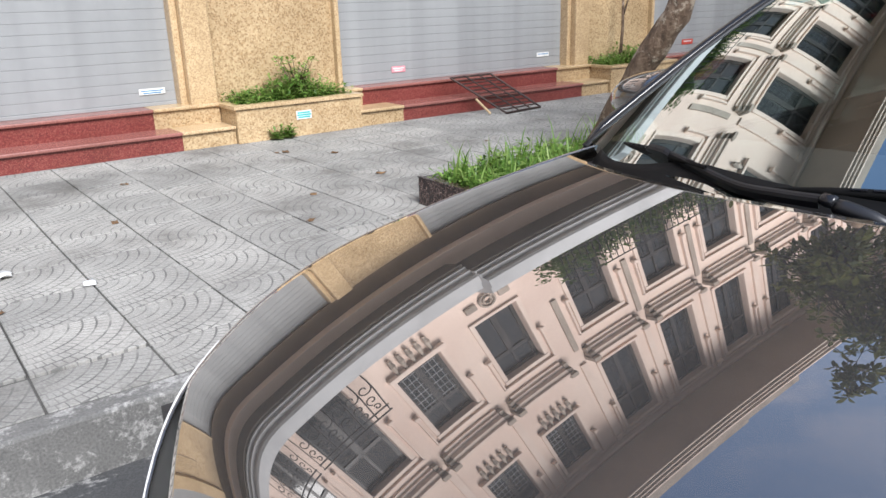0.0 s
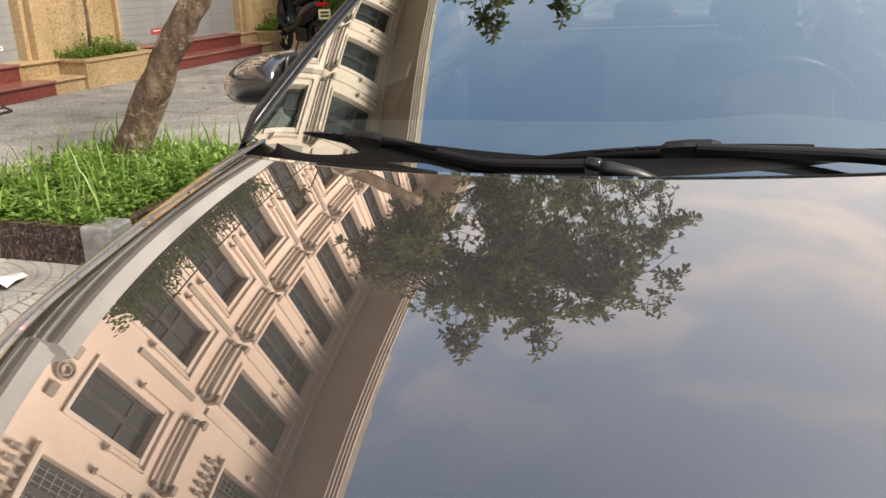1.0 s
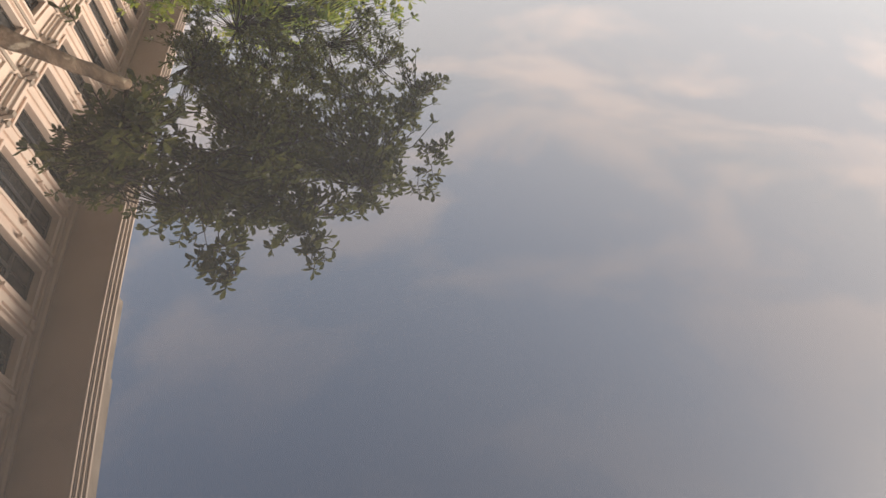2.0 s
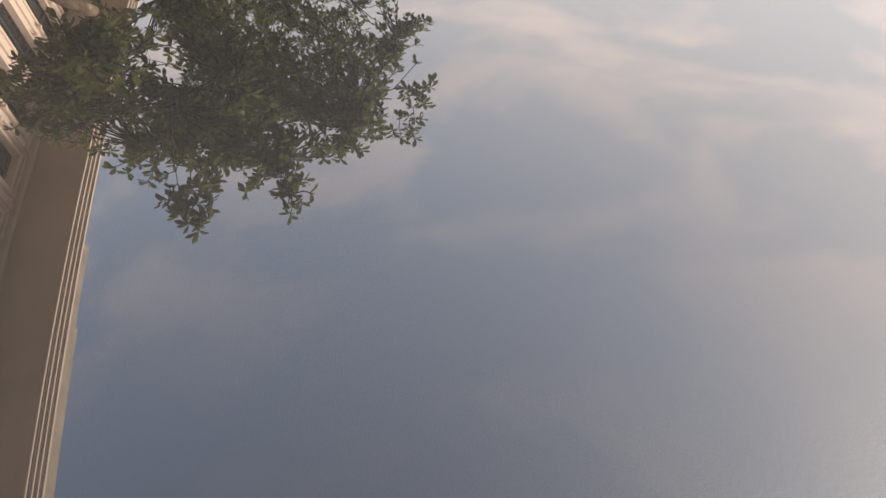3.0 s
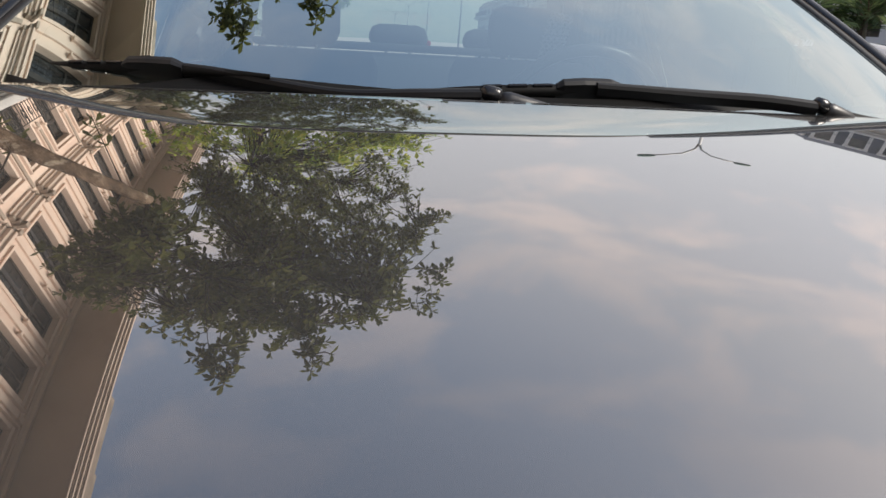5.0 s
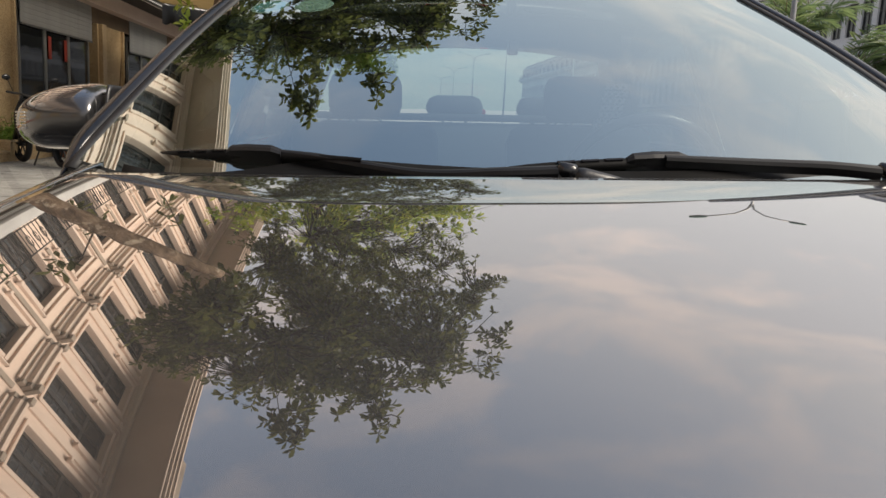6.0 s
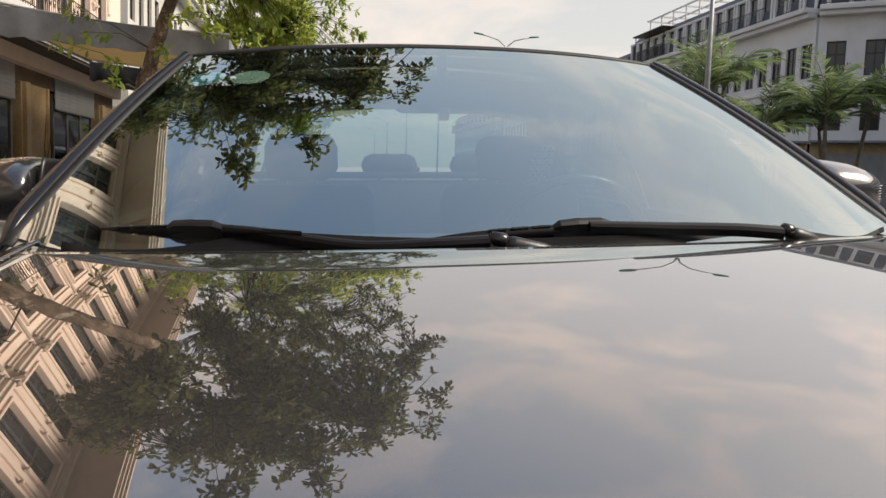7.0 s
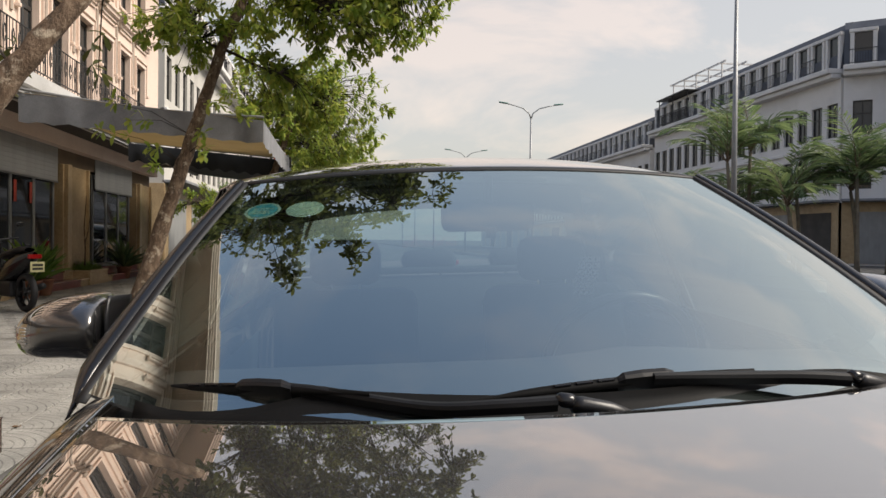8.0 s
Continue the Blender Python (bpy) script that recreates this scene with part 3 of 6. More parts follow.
def is_wing(x, y, z):
    return front_arch(x, y, z) and not (y > 0.10 and abs(x) < mixf(0.80, 0.93, min(1.0, (y - 0.10) / 0.2)) * half_width(y)) and not (y < -0.72 and z < 0.53 + 0.35 * (y + 0.72)) and not lamp_zone(x, y, z)


def lamp_zone(x, y, z):
    return -1.08 < y < -0.815 + 0.4 * (z - 0.78) and 0.54 + 0.25 * (y + 1.06) < z < 0.80 and abs(x) > 0.815 * half_width(y)


sheet("front_wing", "paint", span(NOSE + 0.10, 0.34, 70), wing_vs, keep=is_wing)
sheet("front_bumper", "paint", [NOSE + 0.001 * k * k for k in range(22)] + span(-0.73, -0.60, 4),
      nose_vs, keep=lambda x, y, z: front_arch(x, y, z) and z < 0.545 + 0.35 * (y + 0.72) + (0.30 if y < -1.08 else 0) and not lamp_zone(x, y, z))
sheet("headlight", "lens", span(-1.075, -0.78, 40), nose_vs, keep=lamp_zone, label="clear plastic headlight lens", lift=0.003)
bm = boxes((-0.30, 0.30, NOSE - 0.012, NOSE + 0.05, 0.47, 0.50), (-0.30, 0.30, NOSE - 0.012, NOSE + 0.05, 0.54, 0.57), (-0.27, 0.27, NOSE - 0.012, NOSE + 0.05, 0.40, 0.43), bevel=0.008)
part("grille", bm, "chrome", car, "chrome grille bars")
sheet("front_door", "paint", span(0.345, 1.33, 30), span(0.90, 1.0, 8) + span(1.0, 1.93, 18)[1:])
sheet("rear_door", "paint", span(1.335, 2.25, 30), span(0.90, 1.0, 8) + span(1.0, 1.93, 18)[1:], keep=lambda x, y, z: rear_arch(x, y, z))
sheet("rear_wing", "paint", span(2.255, 3.2, 40), span(0.80, 1.0, 14) + span(1.0, 2.0, 22)[1:], keep=rear_arch)
sheet("boot_lid", "paint", span(2.47, 3.2, 24), span(0.0, 0.796, 22))
sheet("rear_bumper", "paint", span(3.204, TAIL + 0.008, 26), span(0.0, 1.0, 24) + span(1.0, 2.0, 20)[1:])
sheet("sill", "plastic", span(0.10, 1.95, 20), span(1.931, 2.0, 4))
for s in (1, -1):
    part("tail_light", boxes((s * 0.58 - 0.13, s * 0.58 + 0.13, TAIL - 0.10, TAIL - 0.03, 0.72, 0.90), bevel=0.02), "red_lens", car, "red tail light")
    part("door_handle", boxes((s * 0.856 - 0.012, s * 0.856 + 0.012, 1.08, 1.26, 0.80, 0.825), bevel=0.006), "paint", car)
    part("door_handle", boxes((s * 0.856 - 0.012, s * 0.856 + 0.012, 2.00, 2.18, 0.81, 0.835), bevel=0.006), "paint", car)
part("underbody", boxes((-0.74, 0.74, -0.98, 3.25, 0.17, 0.40), (-0.60, 0.60, -0.95, 0.1, 0.40, 0.70)), "plastic", car)


# windscreen, roof and pillars
def screen_point(s, t):
    """s -1..1 across, t 0..1 from the scuttle to the roof."""
    q = s * s
    w = mixf(0.742, 0.582, t)
    y = mixf(-0.080 + 0.2225 * q + 0.0516 * q * q, 0.747 + 0.0286 * q + 0.0337 * q * q, t)
    z = mixf(0.955 + 0.0544 * q, 1.381 - 0.025 * q, t) + 0.0134 * math.sin(math.pi * t)
    return Vector((w * s + 0.009 * (1 - 2 * t), y, z))


def glass_foot(s):
    """Where the glass disappears behind the scuttle: lower at the outer ends."""
    return mixf(-0.075, -0.012, smoothstep(-0.80, -0.50, s) * smoothstep(0.85, 0.60, s))


def roof_point(s, y):
    f = (y - 0.745) / 1.25
    w = 0.576 + 0.02 * math.sin(math.pi * min(1, max(0, f)))
    rise = 0.095 * (1 - (1 - min(1.0, f * 1.6)) ** 2) if f < 0.625 else 0.095 - 0.12 * ((f - 0.625) / 0.375) ** 2
    return Vector((w * s - 0.009 * (1 - f), y + (0.0286 * s * s + 0.0337 * s ** 4) * (1 - f), 1.381 + rise - (0.025 + 0.03 * min(1, f * 2)) * abs(s) ** 2.2))


bm = bmesh.new()
grid(bm, [[screen_point(s, mixf(glass_foot(s), 1, f)) for s in span(-1, 1, 61)] for f in span(0, 1, 28)])
screen = part("windscreen", bm, "glass", car, "tinted windscreen reflecting sky", True)
screen.visible_shadow = False
bm = bmesh.new()
grid(bm, [[roof_point(s, y) for s in span(-1.09, 1.09, 35)] for y in span(0.752, 1.995, 24)])
part("roof", bm, "paint", car, "", True, 0.02)
bm = bmesh.new()
grid(bm, [[screen_point(s, 0.985) + Vector((0, 0.002, 0.003)) for s in span(-1, 1, 31)], [screen_point(s, 1.0) + Vector((0, 0.004, 0.006)) for s in span(-1, 1, 31)]])
part("screen_seal", bm, "rubber", car, "black rubber seal", True, 0.004)
for s in (1, -1):
    # pillar: black seal by the glass, then a smooth dark frame that narrows to its foot
    foot = lambda t: smoothstep(-0.15, 0.0, t)
    bm = bmesh.new()
    grid(bm, [[screen_point(s, t) + Vector((s * d * mixf(1.5, 1, t), d2, d3)) for d, d2, d3 in ((-0.016, -0.003, 0.003), (-0.010, -0.004, 0.006), (-0.004, -0.002, 0.006))] for t in span(-0.12, 1.0, 26)])
    part("pillar_seal", bm, "rubber", car, "black rubber pillar seal", True, 0.004)
    bm = bmesh.new()
    grid(bm, [[screen_point(s, t) + Vector((s * d * mixf(1.4, 1, t) * foot(t), d2 * foot(t), d3 * foot(t) - 0.012 * (1 - foot(t)))) for d, d2, d3 in ((-0.005, 0.0, 0.001), (-0.002, -0.001, 0.009), (0.005, 0.002, 0.0125), (0.013, 0.009, 0.0125), (0.020, 0.020, 0.009), (0.023, 0.045, -0.003), (0.026, 0.09, -0.03))] for t in span(-0.14, 1.0, 30)])
    part("pillar", bm, "gloss_black", car, "", True, 0.004)
    bm = bmesh.new()
    grid(bm, [[roof_point(s * q, y) + Vector((s * dx, 0, dz)) for q, dx, dz in ((1.06, 0.0, 0.0), (1.09, 0.022, -0.012), (1.09, 0.040, -0.05), (1.09, 0.046, -0.085))] for y in span(0.80, 2.0, 16)])
    part("roof_rail", bm, "paint", car, "", True, 0.004)
    # side glass and rear pillar
    bm = bmesh.new()
    grid(bm, [[(s * mixf(0.80, 0.63, t), mixf(yb, yt, t), mixf(0.915, 1.345, t)) for yb, yt in ((0.36, 0.86), (0.8, 1.05), (1.3, 1.32))] for t in span(0, 1, 6)])
    part("side_window", bm, "side_glass", car, "", True)
    bm = bmesh.new()
    grid(bm, [[(s * mixf(0.80, 0.63, t), mixf(yb, yt, t), mixf(0.915, 1.345, t)) for yb, yt in ((1.37, 1.37), (1.8, 1.7), (2.25, 1.92))] for t in span(0, 1, 6)])
    part("side_window", bm, "side_glass", car, "", True)
    bm = bmesh.new()
    grid(bm, [[(s * mixf(0.80, 0.63, t), mixf(yb, yt, t), mixf(0.90, 1.36, t)) for yb, yt in ((1.30, 1.32), (1.37, 1.37))] for t in span(0, 1, 6)])
    part("door_pillar", bm, "plastic", car, "", True, 0.01)
    bm = bmesh.new()
    grid(bm, [[(s * mixf(a, b, t), mixf(yb, yt, t), mixf(0.92, 1.385, t)) for yb, yt, a, b in ((2.22, 1.90, 0.80, 0.63), (2.45, 1.98, 0.78, 0.61), (2.52, 2.02, 0.68, 0.53))] for t in span(0, 1, 8)])
    part("rear_pillar", bm, "paint", car, "", True, 0.01)
bm = bmesh.new()
grid(bm, [[(s * mixf(0.68, 0.54, t), mixf(2.58 - 0.06 * s * s, 1.995, t), mixf(1.115, 1.40, t) - 0.02 * s * s) for s in span(-1, 1, 15)] for t in span(0, 1, 8)])
part("rear_window", bm, "rear_glass", car, "", True)

# scuttle panel under the wipers
bm = bmesh.new()
rows = []
for t in span(0, 1, 7):
    row = []
    for c_ in span(-0.86, 0.93, 45):
        edge = screen_point(c_, glass_foot(c_) + 0.016 + 0.045 * smoothstep(-0.65, -0.40, c_) * smoothstep(0.75, 0.45, c_))
        x = edge.x
        low = Vector((x, hood_rear(x) + 0.004, 0.895))
        row.append(low.lerp(edge + Vector((0, -0.004, 0.005)), t))
    rows.append(row)
grid(bm, rows)
part("scuttle", bm, "cowl", car, "black plastic scuttle panel", True, 0.004)

# frit: black band on the lower edge of the glass
bm = bmesh.new()
grid(bm, [[screen_point(s, glass_foot(s) + t) + Vector((0, 0.004, -0.006)) for s in span(-0.99, 0.99, 41)] for t in (0.0, 0.03, 0.055)])
part("screen_band", bm, "rubber", car, "black lower screen band", True)


# wipers
def wiper(tip, heel, f_bracket, arm, cap_end):
    """blade from tip to heel; arm: points from the bracket to the nut; cap_end: where the pivot cover ends"""
    tip, heel = Vector(tip), Vector(heel)
    w = new("wiper")
    w.parent = car
    w["label"] = "black wiper with plain arm and slotted blade"
    along = (heel - tip).normalized()
    up = Vector((0, -0.40, 0.92)).normalized()
    out = Vector((0, -0.92, -0.40)).normalized()
    slim = lambda f: 0.45 + 0.55 * smoothstep(0.0, 0.22, f)
    on = lambda f: tip.lerp(heel, f) + up * 0.006 * math.sin(math.pi * f)
    bm = bmesh.new()
    # slender spoiler with slots, thicker towards the bracket
    rows = []
    for f in span(0, 1, 22):
        k = 1.1 * (0.40 + 0.60 * math.sin(math.pi * min(1, f * 0.9 + 0.08))) * slim(f)
        rows.append([on(f) + up * a_ * k + out * b_ * k for a_, b_ in ((-0.004, 0.008), (0.001, 0.009), (0.005, 0.004), (0.006, -0.002), (0.004, -0.006), (-0.006, -0.006), (-0.004, 0.008))])
    grid(bm, rows)
    part("blade_frame", bm, "blade_black", w, "", True)
    bm = bmesh.new()
    for i in range(4):
        f = f_bracket - 0.32 + i * 0.075
        p0, p1 = on(f) + up * 0.0065, on(f + 0.055) + up * 0.0065
        tube(bm, [p0 + out * 0.002, p1 + out * 0.002], 0.0028, 6)
    part("spoiler_rib", bm, "gloss_black", w)
    bm = bmesh.new()
    tube(bm, [on(f) - up * 0.010 * slim(f) + out * 0.001 for f in span(0.06, 0.97, 12)], [0.0015, 0.0025, 0.0035] + [0.0045] * 8 + [0.003], 6)
    part("support_bar", bm, "blade_black", w)
    bm = bmesh.new()
    grid(bm, [[on(f) - up * 0.004 * slim(f), on(f) - up * 0.018 * slim(f), on(f) - (up * 0.024 + out * 0.006) * slim(f)] for f in span(0.01, 0.99, 16)])
    part("rubber_strip", bm, "blade_black", w, "black rubber wiping edge", False, 0.003)
    # bracket that clasps the blade
    c0 = on(f_bracket)
    bm = bmesh.new()
    rows = []
    for d, h, wd in ((-0.045, 0.007, 0.007), (-0.036, 0.013, 0.009), (-0.008, 0.0145, 0.010), (0.030, 0.013, 0.010), (0.045, 0.007, 0.009)):
        p = c0 + along * d
        rows.append([p + up * -0.012 + out * wd, p + up * h * 0.8 + out * wd, p + up * h + out * wd * 0.4, p + up * h - out * wd * 0.5, p - up * 0.008 - out * wd * 0.7])
    grid(bm, rows)
    part("bracket", bm, "wiper_black", w, "", False, 0.003)
    pts = [Vector(p) for p in arm]
    fine = []
    for i in range(len(pts) - 1):
        q0, q1, q2, q3 = pts[max(0, i - 1)], pts[i], pts[i + 1], pts[min(len(pts) - 1, i + 2)]
        for k in range(6):
            u = k / 6
            fine.append(0.5 * ((2 * q1) + (q2 - q0) * u + (2 * q0 - 5 * q1 + 4 * q2 - q3) * u * u + (3 * q1 - q0 - 3 * q2 + q3) * u ** 3))
    fine.append(pts[-1])
    bm = bmesh.new()
    rows = []
    for i, p in enumerate(fine):
        f = i / (len(fine) - 1)
        wd, th = mixf(0.007, 0.010, f), mixf(0.003, 0.005, f)
        rows.append([p + out * wd - up * 0.013, p + out * wd * 0.95 - up * 0.002, p + out * wd * 0.6 + up * th * 0.6, p + up * th * 0.8, p - out * wd * 0.8 + up * th * 0.3, p - out * wd - up * 0.010])
    grid(bm, rows)
    part("arm", bm, "wiper_black", w, "", False, 0.003)
    nut, end = pts[-1], Vector(cap_end)
    d = end - nut
    bm = bmesh.new()
    tube(bm, [nut + d * 0.02 - up * 0.004, nut + d * 0.05, nut + d * 0.16, nut + d * 0.20], [0.009, 0.0105, 0.0105, 0.009], 14)
    part("hinge", bm, "gloss_black", w, "", True)
    bm = bmesh.new()
    tube(bm, [nut + d * 0.18 - up * 0.006, nut + d * 0.30 - up * 0.004, nut + d * 0.65 - up * 0.006, end - up * 0.014], [0.011, 0.012, 0.011, 0.007], 12)
    part("pivot_cap", bm, "plastic", w, "", True)
    return w


wiper((-0.655, 0.121, 0.984), (-0.285, -0.033, 0.992), 0.58, ((-0.410, 0.018, 1.000), (-0.350, -0.007, 0.996), (-0.288, -0.031, 0.988), (-0.195, -0.064, 0.979), (-0.105, -0.090, 0.984), (-0.032, -0.101, 0.988)), (0.085, -0.095, 0.968))
wiper((-0.145, -0.045, 0.978), (0.300, 0.000, 0.998), 0.60, ((0.130, -0.032, 1.003), (0.20, -0.030, 1.001), (0.27, -0.030, 0.999), (0.36, -0.036, 0.997), (0.428, -0.040, 0.992)), (0.52, -0.015, 0.972))



# door mirrors
def door_mirror(s):
    m_ = new("door_mirror")
    m_.parent = car
    m_["label"] = "dark painted door mirror with a turn signal"
    XI, XO, Y0, Y1 = 0.822, 1.008, 0.435, 0.60
    cz = 1.040
    # a blunt shell, lower towards its outer tip
    rows = []
    for i in range(17):
        f = i / 16
        y = mixf(Y0, Y1, f)
        r = max(0.0, 1 - (1 - min(1.0, f / 0.80)) ** 2.1) ** 0.50
        row = []
        for k in range(41):
            a_ = k / 40 * 2 * math.pi
            c, sn = math.cos(a_), math.sin(a_)
            ex = abs(c) ** (0.60 if c > 0 else 0.34) * (1 if c > 0 else -1)
            ez = abs(sn) ** 0.66 * (1 if sn > 0 else -1)
            hgt = mixf(0.074, 0.060, smoothstep(-1.0, 1.0, ex)) * (1.0 if sn > 0 else 0.94)
            xx = mixf(XI, XO, (ex * mixf(0.72, 1.0, r) + 1) / 2) - 0.012 * (1 - r)
            row.append((s * xx, y + 0.030 * max(0.0, ex) ** 2 * (1 - 0.5 * f), cz + hgt * ez * r - 0.012 * max(0.0, ex) + 0.006 * (1 - r)))
        rows.append(row)
    bm = bmesh.new()
    grid(bm, rows)
    bmesh.ops.remove_doubles(bm, verts=bm.verts, dist=0.0004)
    part("housing", bm, "mirror_paint", m_, "", True)
    # flat dark inner cheek
    bm = bmesh.new()
    grid(bm, [[(s * (XI - 0.004 - 0.012 * smoothstep(0, 1, f)), mixf(0.478 + 0.022 * (2 * q - 1) ** 2, 0.606, f), cz + mixf(-0.066, 0.070, q) * mixf(0.96, 0.92, f)) for q in span(0, 1, 12)] for f in span(0, 1, 8)])
    part("inner_trim", bm, "plastic", m_, "dark plastic inner edge", True, 0.005)
    bm = bmesh.new()
    bmesh.ops.create_circle(bm, cap_ends=True, segments=28, radius=1.0)
    for v in bm.verts:
        v.co = Vector((s * (XI + XO) / 2 + v.co.x * 0.088, 0.592, cz - 0.004 + v.co.y * 0.060))
    part("mirror_glass", bm, "mirror", m_, "mirror glass")
    bm = bmesh.new()
    grid(bm, [[(s * (XO - 0.004 - 0.046 * (1 - f) ** 2), mixf(0.460, 0.534, f), cz - 0.005 + mixf(-0.019, 0.019, q)) for q in span(0, 1, 6)] for f in span(0, 1, 9)])
    ts = part("turn_signal", bm, "lens", m_, "clear ribbed turn signal", True, 0.006)
    for q in span(0.1, 0.9, 6):
        f = 0.35
        bm = bmesh.new()
        tube(bm, [(s * (XO - 0.001 - 0.046 * (1 - f) ** 2), mixf(0.460, 0.534, f) - 0.004, cz - 0.005 + mixf(-0.019, 0.019, q)) for f in (0.0, 0.3, 0.6, 0.9)], 0.0016, 5)
        part("rib", bm, "lens", ts)
    bm = bmesh.new()
    rows = []
    for f in span(0, 1, 7):
        rows.append([(s * mixf(0.835, 0.765, f), 0.53 + dy, mixf(0.982, 0.935, f) + dz) for dy, dz in ((-0.05, 0), (-0.035, 0.024), (0.02, 0.026), (0.06, 0.0), (0.02, -0.022), (-0.035, -0.02), (-0.05, 0))])
    grid(bm, rows)
    part("stalk", bm, "plastic", m_, "", True)


door_mirror(-1)
door_mirror(1)

# wheels
for s in (1, -1):
    for y in AXLES:
        w = new("wheel")
        w.parent = car
        w.location = (s * 0.73, y, TYRE)
        bm = bmesh.new()
        prof = [(0.095, 0.19), (0.105, 0.25), (0.10, 0.29), (0.085, 0.312), (0.0, TYRE), (-0.085, 0.312), (-0.10, 0.29), (-0.105, 0.25), (-0.095, 0.19)]
        grid(bm, [[(px, pr * math.cos(a_ / 40 * 2 * math.pi), pr * math.sin(a_ / 40 * 2 * math.pi)) for px, pr in prof] for a_ in range(41)])
        part("tyre", bm, "rubber", w, "black rubber tyre", True)
        bm = bmesh.new()
        for k in range(10):
            a_ = k / 10 * 2 * math.pi
            tube(bm, [(s * 0.075, 0.03 * math.cos(a_), 0.03 * math.sin(a_)), (s * 0.088, 0.11 * math.cos(a_), 0.11 * math.sin(a_)), (s * 0.080, 0.195 * math.cos(a_), 0.195 * math.sin(a_))], [0.022, 0.016, 0.02], 6)
        tube(bm, [(s * 0.02, 0, 0), (s * 0.092, 0, 0)], [0.05, 0.038], 14)
        prof = [(0.092, 0.192), (0.082, 0.205), (-0.05, 0.200), (-0.05, 0.185), (0.07, 0.18)]
        grid(bm, [[(s * px, pr * math.cos(a_ / 36 * 2 * math.pi), pr * math.sin(a_ / 36 * 2 * math.pi)) for px, pr in prof + prof[:1]] for a_ in range(37)])
        part("rim", bm, "rim", w, "silver alloy rim", True)

# cabin
bm = bmesh.new()
grid(bm, [[(x, mixf(0.05, 0.62, t), 0.915 + 0.045 * math.sin(math.pi * (0.15 + 0.75 * t)) + 0.02 * math.exp(-((x - 0.33) / 0.16) ** 2) * t) for x in span(-0.68, 0.68, 33)] for t in span(0, 1, 12)]
     + [[(x, 0.66, 0.88) for x in span(-0.68, 0.68, 33)], [(x, 0.66, 0.55) for x in span(-0.68, 0.68, 33)]])
part("dashboard", bm, "interior", car, "dark grey dashboard", True, 0.01)
part("cabin_floor", boxes((-0.74, 0.74, 0.0, 2.5, 0.30, 0.36)), "interior", car)
sheet("door_lining", "interior", span(0.36, 2.3, 12), span(1.0, 1.9, 8), lift=-0.06)


def seat(name, x0, x1, y, back_z, rests):
    st = new(name)
    st.parent = car
    part("cushion", boxes((x0, x1, y, y + 0.50, 0.42, 0.60), bevel=0.05), "seat", st, "", True)
    bm = boxes((x0, x1, -0.06, 0.09, 0.0, back_z - 0.56), bevel=0.05)
    bmesh.ops.rotate(bm, cent=(0, 0, 0), matrix=Matrix.Rotation(radians(-16), 3, "X"), verts=bm.verts)
    bmesh.ops.translate(bm, vec=(0, y + 0.48, 0.56), verts=bm.verts)
    part("backrest", bm, "seat", st, "", True)
    for rx in rests:
        bm = boxes((rx - 0.125, rx + 0.125, y + 0.565, y + 0.665, back_z - 0.005, back_z + (0.155 if len(rests) == 1 else 0.10)), bevel=0.045)
        hr = part("headrest", bm, "seat", st, "", True)
        for d in (-0.05, 0.05):
            part("post", tubes(([(rx + d, y + 0.60, back_z - 0.07), (rx + d, y + 0.61, back_z + 0.03)], 0.006)), "chrome", hr)


seat("front_seat", -0.62, -0.12, 0.98, 1.06, (-0.37,))
seat("front_seat", 0.12, 0.62, 0.98, 1.06, (0.37,))
seat("rear_seat", -0.64, 0.64, 1.72, 1.07, (-0.40, -0.02, 0.38))
part("parcel_shelf", boxes((-0.62, 0.62, 2.28, 2.56, 1.06, 1.09), bevel=0.01), "interior", car)
part("brake_light", boxes((-0.13, 0.13, 2.44, 2.50, 1.09, 1.115), bevel=0.008), "red_lens", car)
bm = bmesh.new()
ring_ = [(0.33 + 0.185 * math.cos(k / 32 * 2 * math.pi), 0.72 - 0.075 * math.sin(k / 32 * 2 * math.pi), 0.90 + 0.165 * math.sin(k / 32 * 2 * math.pi)) for k in range(33)]
tube(bm, ring_, 0.014, 8)
tube(bm, [(0.16, 0.72, 0.90), (0.33, 0.70, 0.89), (0.50, 0.72, 0.90)], [0.014, 0.05, 0.014], 8)
part("steering_wheel", bm, "plastic", car, "black steering wheel", True)
bm = boxes((-0.10, 0.14, 0.80, 0.83, 1.228, 1.305), bevel=0.02)
rm = part("rear_view_mirror", bm, "plastic", car, "black rear-view mirror", True)
part("stem", tubes(([(0.02, 0.81, 1.30), (0.02, 0.785, 1.385)], 0.012)), "plastic", rm)
part("sensor", boxes((0.014, 0.038, 0.79, 0.82, 1.210, 1.24), bevel=0.004), "plastic", rm)
# lace cover that hangs behind the wheel
bm = bmesh.new()
for i in range(4):
    for j in range(6):
        x, z = 0.27 + 0.016 * i + 0.004 * j, 1.05 + 0.018 * j
        tube(bm, [(x, 0.93, z), (x + 0.012, 0.93, z + 0.014)], 0.003, 4)
        tube(bm, [(x + 0.012, 0.93, z), (x, 0.93, z + 0.014)], 0.003, 4)
part("seat_cover_lace", bm, "lace", car, "pale woven seat cover")


